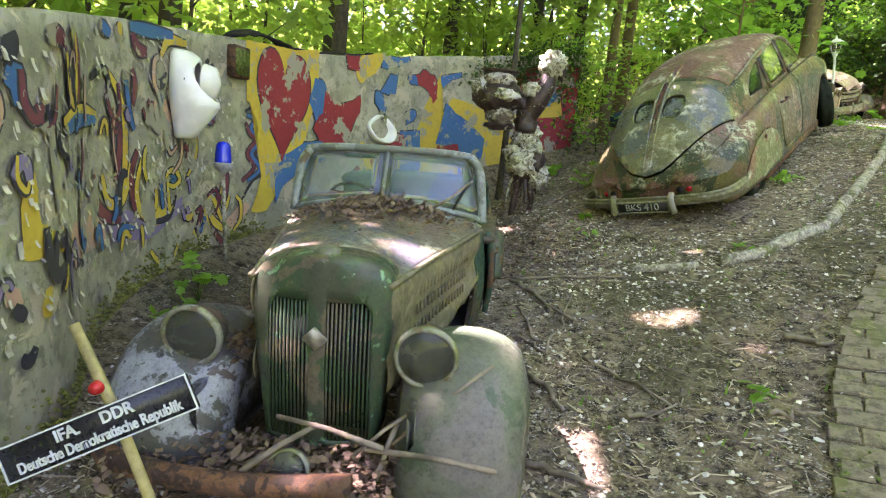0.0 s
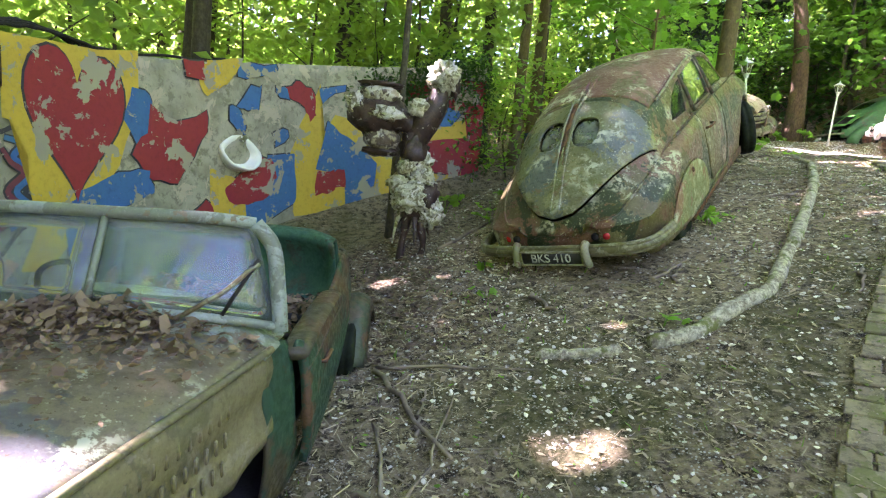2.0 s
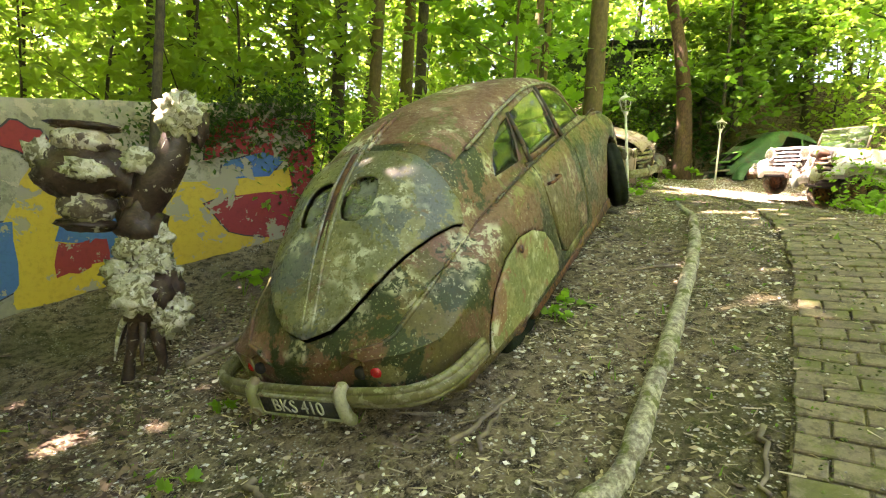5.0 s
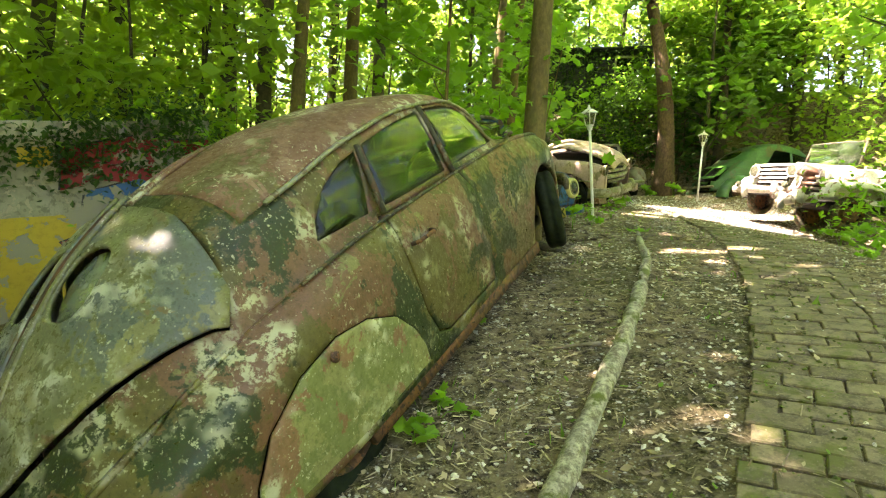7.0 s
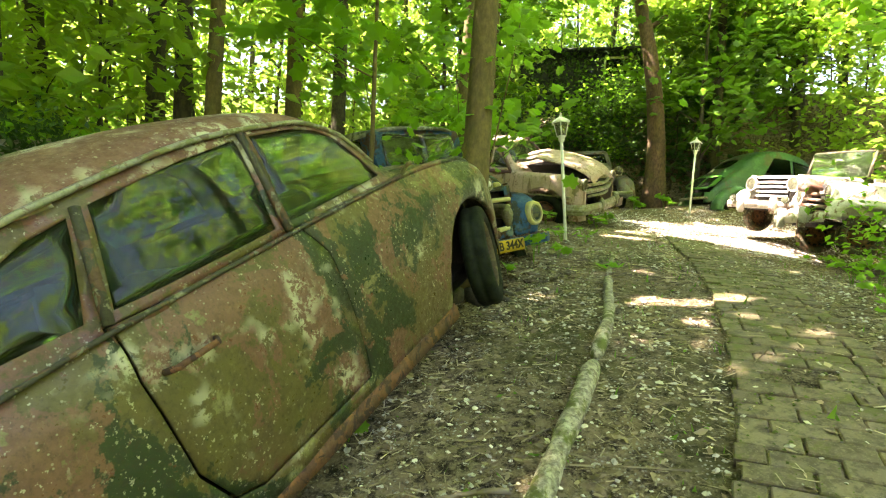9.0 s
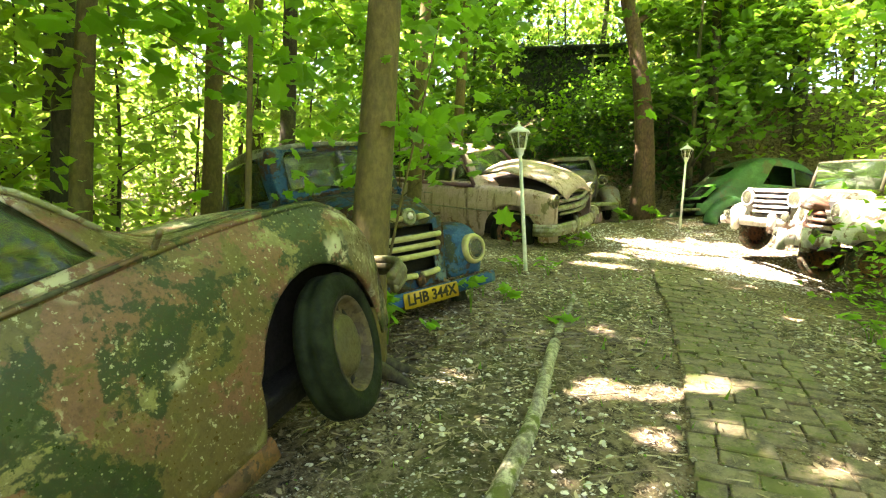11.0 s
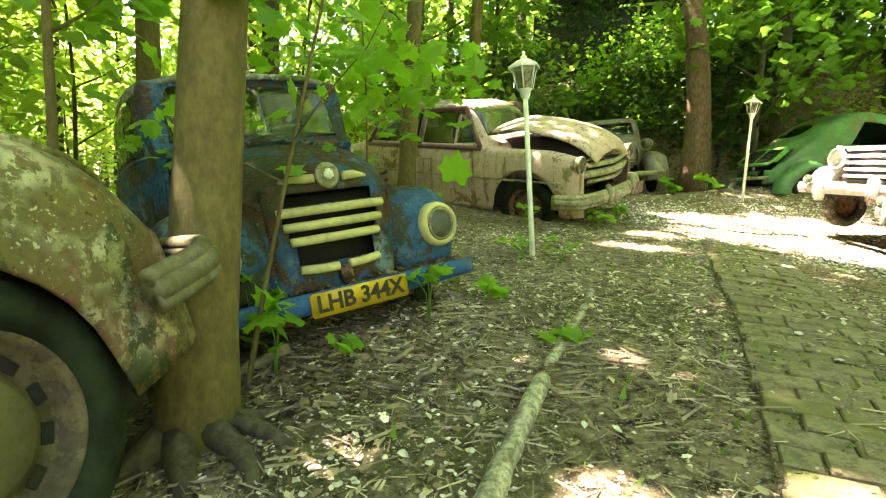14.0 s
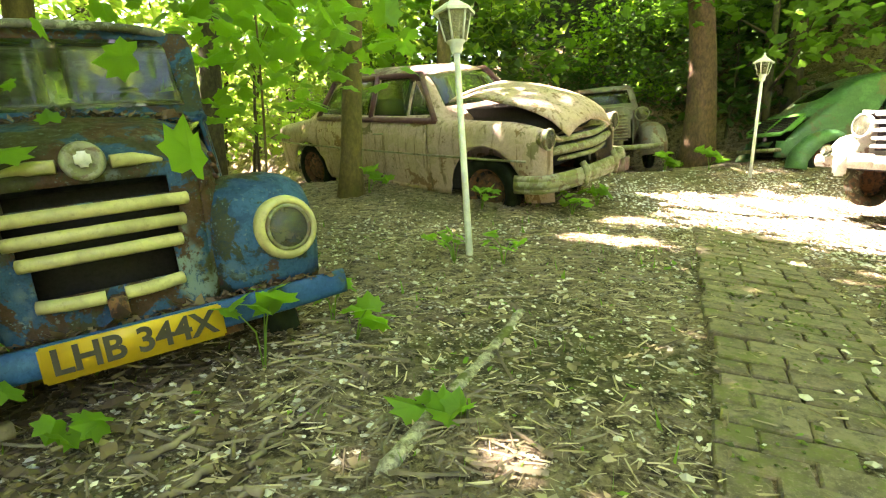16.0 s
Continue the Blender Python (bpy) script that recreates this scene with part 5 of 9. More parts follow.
        for v in cap.verts:
            v.co = Vector((s * (0.652 + 1.25 * v.co.x), v.co.y, 0.86 + 0.02 * math.cos(v.co.y * 3) + v.co.z * 0.55))
        part("door_capping", cap, CAPPING, dr, "wide brown door capping")
        part("door_moulding", tube_bm([(s * 0.705, y, 0.79) for y in np.linspace(-0.44, 0.38, 10)], 0.009, 6), CAPPING, dr)
        part("door_handle", tube_bm([(s * 0.70, 0.15, 0.73), (s * 0.735, 0.15, 0.73), (s * 0.74, 0.02, 0.73)], 0.011, 8), RUST, dr)
    rows = []
    bm = bmesh.new()
    for y in np.linspace(0.42, 0.66, 8):
        w = float(spline([(0.42, 0.62), (0.66, 0.6)], y))
        zt = float(spline([(0.42, 1.13), (0.66, 1.085)], y))
        rows.append([bm.verts.new((w * u - 0.02 * (1 if y > 0.5 else 0), y, 0.96 + (zt - 0.96) * (1 - abs(u) ** 2.4))) for u in np.linspace(-1, 1, 21)])
    for a, b in zip(rows, rows[1:]):
        for k in range(20):
            bm.faces.new((a[k], a[k + 1], b[k + 1], b[k]))
    part("cowl", bm, SCREEN_METAL, car, solid=0.012)
    # windscreen: frame and two panes
    def screen(x, v):
        """x across, v from the bottom (0) to the top (1)"""
        b = Vector((x, 0.66 - 0.16 * (x / 0.6) ** 2, 1.115 - 0.10 * (x / 0.62) ** 2))
        t = Vector((x * 0.92, 0.50 - 0.07 * (x / 0.6) ** 2, 1.425 - 0.03 * (x / 0.6) ** 4))
        return b.lerp(t, v)
    fr = bmesh.new()
    tube(fr, [screen(x, 0.0) for x in np.linspace(-0.62, 0.62, 21)], 0.018, 8)
    tube(fr, [screen(x, 1.0) for x in np.linspace(-0.56, 0.56, 21)], 0.024, 8)
    fr_ob = part("screen_frame", fr, SCREEN_METAL, car, "grey painted windscreen frame")
    for s in (1, -1):
        part("screen_pillar", tube_bm(curve_through([screen(s * 0.62, -0.05), screen(s * 0.625, 0.4), screen(s * 0.62, 0.8), screen(s * 0.56, 1.0)], 5), 0.03, 10), SCREEN_METAL, fr_ob)
        bm = bmesh.new()
        g = [[bm.verts.new(screen(s * x, v)) for x in np.linspace(0.015, 0.60 - 0.05 * v * v, 8)] for v in np.linspace(0.02, 0.98, 6)]
        for a, b in zip(g, g[1:]):
            for k in range(7):
                bm.faces.new((a[k], a[k + 1], b[k + 1], b[k]))
        part("screen_pane", bm, TOURER_GLASS, fr_ob, "windscreen glass with a pale film for reflected sky", solid=0.005).visible_shadow = False
    part("centre_bar", tube_bm([screen(0, -0.02), screen(0, 0.5), screen(0, 1.0)], 0.013, 8), SCREEN_METAL, fr_ob)
    wp = part("wiper", tube_bm([screen(-0.30, -0.02) + Vector((0, 0.03, 0)), screen(-0.45, 0.3) + Vector((0, 0.03, 0)), screen(-0.57, 0.62) + Vector((0, 0.02, 0))], 0.009, 6), CHROME_DULL, fr_ob)
    part("wiper_blade", tube_bm([screen(-0.44, 0.06) + Vector((0, 0.022, 0)), screen(-0.57, 0.66) + Vector((0, 0.02, 0))], 0.008, 6), BLACK, wp)
    # folded green hood behind the seats
    bm = bmesh.new()
    rows = []
    for u in np.linspace(-1, 1, 25):
        x = 0.62 * u
        yb = -0.64 - 0.18 * (1 - abs(u) ** 5)
        dip = 0.03 * abs(u) ** 4
        ring = [(x, yb + 0.12, 0.70), (x, yb - 0.03, 0.84), (x, yb - 0.035, 1.0), (x, yb + 0.03, 1.12 - dip), (x, yb - 0.01, 1.16 - dip), (x * 1.01, yb - 0.13, 1.13 - dip), (x * 1.03, yb - 0.22, 0.85)]
        rows.append([bm.verts.new(q + Vector((0, 0.01 * noise.noise((u * 6, k * 0.4, 0)), 0.012 * noise.noise((u * 5, k, 2))))) for k, q in enumerate(curve_through(ring, 4))])
    for a, b in zip(rows, rows[1:]):
        for k in range(len(a) - 1):
            bm.faces.new((a[k], a[k + 1], b[k + 1], b[k]))
    part("folded_hood", bm, CANVAS, car, "dark green canvas hood folded down", solid=0.02)
    rows, bm = [], bmesh.new()
    for y in np.linspace(-1.75, -0.85, 16):
        w = float(spline([(-1.75, 0.38), (-1.6, 0.5), (-1.2, 0.61), (-0.85, 0.63)], y))
        zt = float(spline([(-1.75, 0.80), (-1.4, 0.99), (-0.85, 1.06)], y))
        rows.append([bm.verts.new((w * u, y, zt - 0.09 * abs(u) ** 3)) for u in np.linspace(-1, 1, 15)])
    for a, b in zip(rows, rows[1:]):
        for k in range(14):
            bm.faces.new((a[k], a[k + 1], b[k + 1], b[k]))
    part("rear_deck", bm, TOURER_DOOR, car, solid=0.015)
    # wings, lamps, wheels
    for s in (1, -1):
        mat = TOURER if s < 0 else patina("worn_wing_paint", [((0.075, 0.075, 0.065), 1, 1), ((0.30, 0.31, 0.34), 0.40, 1.1), ((0.10, 0.075, 0.06), 0.3, 2)], 0.4, 2.4, None, 0.25, 5)
        w = sweep_fender([(2.14, 0.12), (2.12, 0.3), (2.02, 0.53), (1.82, 0.68), (1.55, 0.70), (1.25, 0.56), (0.98, 0.34), (0.80, 0.18)], s * 0.625, lambda t: 0.27 + 0.015 * math.sin(math.pi * t), 0.22, 4, 2.3)
        part("front_wing", w, mat, car, "rounded grey front wing", solid=0.012)
        part("wing_apron", moved(plate_bm(0.03, 1.1, 0.42, 0.05), pose(s * 0.44, 1.5, 0.33)), mat, car)
        r_ = sweep_fender([(-0.86, 0.24), (-0.95, 0.42), (-1.10, 0.58), (-1.32, 0.62), (-1.55, 0.50), (-1.70, 0.28)], s * 0.70, lambda t: 0.115, 0.12, 4, 2.3)
        part("rear_wing", r_, TOURER_WING, car, solid=0.012)
        headlamp(car, s * 0.49 + 0.02, 1.90, 0.70, 0.125, 0.17, TOURER_WING, CHROME_DULL, LENS, 0, 0)
        wheel(car, s * 0.62, 1.52, 0.22, 0.31, 0.13, RUBBER, RUST, RUST, s)
        wheel(car, s * 0.68, -1.15, 0.22, 0.31, 0.13, RUBBER, RUST, RUST, s)
    # inside: seat, dash, steering wheel
    part("floor_pan", box_bm(0, -0.4, 0.30, 1.1, 2.4, 0.04), BLACK, car)
    part("dashboard", moved(plate_bm(1.15, 0.05, 0.22, 0.04), pose(0, 0.42, 0.92)), BLACK, car)
    part("steering_wheel", spin_bm([(0.19 + 0.012 * math.cos(a), 0.012 * math.sin(a)) for a in np.linspace(0, 6.28, 9)[:-1]], pose(0.3, 0.18, 1.0, 62, 0, 0), 28, True), BLACK, car)
    part("seat_bench", moved(plate_bm(1.1, 0.5, 0.18, 0.05), pose(0, -0.2, 0.5)), plain("rotten_leather", (0.035, 0.03, 0.022), 0.8), car)
    part("seat_frame_rail", tube_bm([(-0.55, -0.35, 0.74), (0, -0.4, 0.76), (0.55, -0.35, 0.73)], 0.03, 8), BLACK, car)
    part("front_bumper", tube_bm(curve_through([(-0.25, 2.20, 0.30), (0.2, 2.24, 0.28), (0.7, 2.16, 0.26), (0.9, 2.0, 0.26)], 5), 0.045, 10), RUST, car, "thick rusty bumper bar")
    part("fog_lamp_bracket", tube_bm([(-0.03, 2.02, 0.22), (-0.03, 2.1, 0.30)], 0.02, 8), RUST, car)
    headlamp(car, 0.02, 2.12, 0.27, 0.085, 0.10, SCREEN_METAL, CHROME_DULL, LENS, 0, 25)
    return car


# ---- truck ----
T_BLUE = patina("faded_blue_truck_paint", [((0.014, 0.055, 0.12), 1, 1), ((0.022, 0.085, 0.17), 0.5, 0.9), ((0.035, 0.042, 0.02), 0.42, 1.2), ((0.075, 0.04, 0.022), 0.30, 1.6)], 0.5, 2.4, (0.10, 0.16, 0.17), 0.5, 4, 0.0, 0.12)
T_NOSE = patina("rusting_blue_nose", [((0.042, 0.042, 0.02), 1, 1), ((0.018, 0.065, 0.13), 0.45, 1.0), ((0.065, 0.035, 0.02), 0.42, 1.5)], 0.6, 3.0, (0.12, 0.17, 0.17), 0.6, 7, 0.0, 0.12)
T_BLUE_CLEAN = patina("blue_bumper_paint", [((0.014, 0.075, 0.19), 1, 1), ((0.02, 0.105, 0.24), 0.5, 1), ((0.05, 0.08, 0.08), 0.2, 2)], 0.4, 2, None, 0.2, 3, 0.5, 0.2)
T_CREAM = plain("cream_bar_paint", (0.42, 0.39, 0.17), 0.5, vary=0.25, scale=8, dirt=(0.17, 0.15, 0.06))
T_ROOF = patina("dark_mossy_cab_roof", [((0.16, 0.165, 0.14), 1, 1), ((0.28, 0.28, 0.25), 0.45, 1), ((0.06, 0.075, 0.03), 0.35, 1.5)], 0.5, 2.4, (0.35, 0.36, 0.30), 0.4, 2, 0.3)
CAB_GLASS = glassy("cab_glass", (0.75, 0.85, 0.7), (0.10, 0.12, 0.07), 0.22, 0.04)
PLATE_YELLOW = plain("yellow_plate", (0.46, 0.30, 0.02), 0.45, vary=0.15, scale=6, dirt=(0.4, 0.27, 0.03))
PLATE_BLACK = plain("plate_letter_black", (0.02, 0.018, 0.012), 0.5, vary=0.2)


def truck():
    car = thing("old_truck", "old blue truck with cream grille bars, rusting under trees", "truck", pose(6.115, 9.408, 2.086, 7.0, 8.6, 205.8))
    # bonnet and nose
    W = [(-0.95, 0.60), (-0.6, 0.56), (-0.2, 0.47), (-0.04, 0.42), (0.02, 0.36)]
    T = [(-0.95, 1.50), (-0.6, 1.46), (-0.25, 1.37), (-0.06, 1.26), (0.02, 1.16)]

    def nose(y):
        w, z = float(spline(W, y)), float(spline(T, y))
        return [(w * 0.86, 0.60), (w * 0.97, 0.85), (w, 1.08), (w * 0.94, z - 0.14), (w * 0.62, z - 0.03), (0, z)]
    bm = shell(list(np.linspace(-0.95, 0.02, 26)), nose, 6)
    part("bonnet", bm, T_NOSE, car, "rust and blue bonnet with flaking paint", solid=0.012)
    # front panel with openings behind the bars
    bm = bmesh.new()
    grid = []
    for z in np.linspace(0.58, 1.16, 20):
        w = 0.36 - 0.05 * (1.16 - z)
        grid.append([bm.verts.new((w * u, 0.02 + 0.03 * (1 - u * u), z)) for u in np.linspace(-1, 1, 15)])
    for a, b in zip(grid, grid[1:]):
        for k in range(14):
            bm.faces.new((a[k], a[k + 1], b[k + 1], b[k]))
    for z0, z1, h in ((1.045, 1.11, 0.25), (0.955, 0.995, 0.27), (0.88, 0.92, 0.25), (0.74, 0.85, 0.22)):
        cut_out(bm, [(-h, z0), (h, z0), (h, z1), (-h, z1)], (0, 2)).free()
    part("grille_panel", bm, T_NOSE, car, solid=0.01)
    part("radiator", box_bm(0, -0.10, 0.85, 0.60, 0.04, 0.5), BLACK, car)
    for z, h in ((1.015, 0.30), (0.94, 0.275), (0.866, 0.25)):
        part("grille_bar", tube_bm(curve_through([(-h, 0.045, z), (-h * 0.5, 0.075, z), (0, 0.085, z), (h * 0.5, 0.075, z), (h, 0.045, z)], 6), 0.024, 10), T_CREAM, car, "cream grille bar")
    for s in (1, -1):
        part("grille_bar", tube_bm(curve_through([(s * 0.03, 0.085, 0.712), (s * 0.12, 0.08, 0.714), (s * 0.225, 0.055, 0.722)], 6), 0.024, 10), T_CREAM, car, "short cream grille bar")
        part("upper_trim", tube_bm(curve_through([(s * 0.08, 0.06, 1.175), (s * 0.16, 0.045, 1.178), (s * 0.25, 0.0, 1.172)], 5), [0.024] * 6 + [0.02, 0.018, 0.016, 0.012, 0.008], 8), T_CREAM, car, "cream trim beside the badge")
        for k in range(4):
            z = 1.05 + 0.045 * k
            part("side_rib", tube_bm([(s * (float(spline(W, y)) + 0.006), y, z) for y in np.linspace(-0.5, -0.08, 8)], 0.011, 6), RUST, car)
    part("badge", spin_bm([(0.065, 0), (0.07, 0.015), (0.055, 0.028), (0.045, 0.02), (0, 0.02)], pose(0, 0.045, 1.185, -84, 0, 0), 24), CHROME_DULL, car, "round chrome badge")
    part("badge_shield", moved(plate_bm(0.05, 0.01, 0.055, 0.012), pose(0, 0.075, 1.19, 6)), plain("white_enamel", (0.7, 0.7, 0.66), 0.4, vary=0.1), car)
    part("starter_boss", moved(plate_bm(0.06, 0.05, 0.08, 0.01), pose(0, 0.09, 0.67)), RUST, car)
    # cab
    def cab(y):
        zt = float(spline([(-2.05, 1.86), (-1.9, 1.96), (-1.4, 2.0), (-1.08, 1.975), (-0.95, 1.955), (-0.90, 1.72), (-0.84, 1.50), (-0.80, 1.47)], y))
        cw = float(spline([(-2.05, 0.76), (-1.35, 0.75), (-0.95, 0.665), (-0.80, 0.62)], y))
        wr = float(spline([(-2.05, 0.62), (-1.8, 0.70), (-1.0, 0.66), (-0.84, 0.61), (-0.80, 0.58)], y))
        return [(cw - 0.03, 0.55), (cw, 0.85), (cw, 1.2), (cw - 0.02, 1.46), (wr, max(1.462, zt - 0.075)), (wr * 0.8, zt - 0.01), (0, zt)]
    bm = shell(list(np.linspace(-2.05, -1.08, 20)) + list(np.linspace(-1.06, -0.80, 16)), cab, 5)
    back = [v for v in bm.verts if abs(v.co.y + 2.05) < 1e-4]
    bm.faces.new(sorted(back, key=lambda v: math.atan2(v.co.z - 1.2, v.co.x)))
    rear = cut_out(bm, oval(0, 1.68, 0.30, 0.14, 16, 4), (0, 2), lambda c, n: c.y < -2.0)
    panes = [rear]
    for s in (1, -1):
        xs = sorted((0.0, s * 0.545))
        panes.append(cut_out(bm, [(xs[0], 1.545), (xs[1], 1.545), (xs[1] - (0.03 if s > 0 else 0), 1.86), (xs[1] - 0.06 * (s > 0), 1.90), (xs[0] + 0.06 * (s < 0), 1.90), (xs[0] + (0.03 if s < 0 else 0), 1.86)], (0, 2), lambda c, n: c.y > -1.04))
        panes.append(cut_out(bm, [(-1.80, 1.50), (-1.02, 1.50), (-1.10, 1.84), (-1.2, 1.88), (-1.78, 1.88)], (1, 2), right if s > 0 else left))
    for g in panes:
        part("window_glass", g, CAB_GLASS, car, "grimy cab glass", solid=0.004).visible_shadow = False
    for s in (1, -1):
        dd = cut_out(bm, [(-1.86, 0.62), (-1.0, 0.62), (-0.96, 1.47), (-1.86, 1.47)], (1, 2), right if s > 0 else left)
        part("cab_door", grow(dd, 0.004, 0.99), T_BLUE, car, "blue cab door", solid=0.02)
    roof = cut_out(bm, [(-0.8, -2.2), (0.8, -2.2), (0.8, -1.0), (-0.8, -1.0)], (0, 1), lambda c, n: c.z > 1.88)
    part("cab_roof", roof, T_ROOF, car, "pale weathered cab roof with moss", solid=0.03)
    part("cab_body", bm, T_BLUE, car, solid=0.02)
    part("sun_visor_lip", tube_bm(curve_through([(-0.68, -1.08, 1.90), (-0.45, -0.93, 1.945), (0, -0.90, 1.96), (0.45, -0.93, 1.945), (0.68, -1.08, 1.90)], 5), 0.022, 8), T_ROOF, car)
    part("steering_wheel", spin_bm([(0.20 + 0.011 * math.cos(a), 0.011 * math.sin(a)) for a in np.linspace(0, 6.28, 9)[:-1]], pose(-0.30, -1.25, 1.52, 58, 0, 0), 28, True), CABIN, car)
    part("bench_back", moved(plate_bm(1.2, 0.14, 0.5, 0.05), pose(0, -1.85, 1.28)), CABIN, car)
    part("cab_floor", box_bm(0, -1.4, 0.62, 1.3, 1.2, 0.04), BLACK, car)
    part("load_bed", box_bm(0, -2.9, 0.85, 1.45, 1.5, 0.12), RUST, car, bevel=0.01)
    for s in (1, -1):
        part("bed_side", box_bm(s * 0.72, -2.9, 1.05, 0.04, 1.5, 0.3), T_BLUE, car, bevel=0.008)
        part("chassis_rail", box_bm(s * 0.35, -1.7, 0.52, 0.08, 3.6, 0.1), RUST, car)
    # wings, lamps, wheels
    for s in (1, -1):
        w = sweep_fender([(0.03, 0.60), (0.07, 0.78), (0.03, 0.965), (-0.10, 1.075), (-0.35, 1.10), (-0.62, 1.01), (-0.85, 0.79), (-0.95, 0.58)], s * 0.575, lambda t: 0.245 + 0.015 * math.sin(3 * t), 0.20, 4, 2.9)
        part("front_wing", w, T_BLUE, car, "dented blue front wing with torn edge", solid=0.012)
        headlamp(car, s * 0.645, 0.085, 0.835, 0.092, 0.12, T_CREAM, CHROME_DULL, LENS, -s * 4)
        part("lamp_surround", spin_bm([(0.094, 0.0), (0.102, 0.032), (0.122, 0.03), (0.134, 0.0), (0.13, -0.05)], pose(s * 0.645, 0.075, 0.835, -90, 0, -s * 4), 32), T_CREAM, car, "chipped cream headlamp surround")
        wheel(car, s * 0.62, -0.45, 0.33, 0.33, 0.16, RUBBER, RUST, RUST, s)
        wheel(car, s * 0.62, -2.9, 0.33, 0.33, 0.16, RUBBER, RUST, RUST, s)
        part("bumper_bracket", box_bm(s * 0.35, -0.05, 0.54, 0.05, 0.3, 0.05), RUST, car)
    bm = bmesh.new()
    prof = [(0.0, 0.055), (0.02, 0.05), (0.03, 0.03), (0.03, -0.03), (0.02, -0.05), (0.0, -0.055)]
    rows = []
    for x in np.linspace(-0.86, 0.86, 25):
        y = 0.12 - 0.07 * (abs(x) / 0.86) ** 3
        rows.append([bm.verts.new((x, y + a, 0.555 + b)) for a, b in prof])
    for a, b in zip(rows, rows[1:]):
        for k in range(len(prof) - 1):
            bm.faces.new((a[k], a[k + 1], b[k + 1], b[k]))
    part("front_bumper", bm, T_BLUE_CLEAN, car, "bright blue channel bumper", solid=0.008)
    p = part("number_plate", moved(plate_bm(0.56, 0.012, 0.122, 0.008), pose(-0.03, 0.168, 0.545)), PLATE_YELLOW, car, "yellow plate with black letters")
    lettering("LHB 344X", 0.118, PLATE_BLACK, p, pose(-0.03, 0.176, 0.545, 90, 0, 180), bold=0.0032)
    return car


fastback()
tourer()
truck()


# ---- saloon car ----
PINK = patina("streaked_cream_pink_paint", [((0.46, 0.335, 0.275), 1, 1), ((0.40, 0.31, 0.215), 0.36, 0.7), ((0.20, 0.11, 0.05), 0.2, 1.0), ((0.16, 0.15, 0.06), 0.08, 1.4)], 0.5, 2.2, None, 0.3, 12, streak=(0.12, 0.085, 0.035))
PLUM = patina("plum_window_pillars", [((0.12, 0.05, 0.06), 1, 1), ((0.17, 0.09, 0.08), 0.4, 1)], 0.4, 3)
PALE_ROOF = patina("dull_pale_roof", [((0.13, 0.065, 0.07), 1, 1), ((0.26, 0.23, 0.20), 0.42, 0.8), ((0.10, 0.09, 0.055), 0.35, 1.5)], 0.5, 2.4)


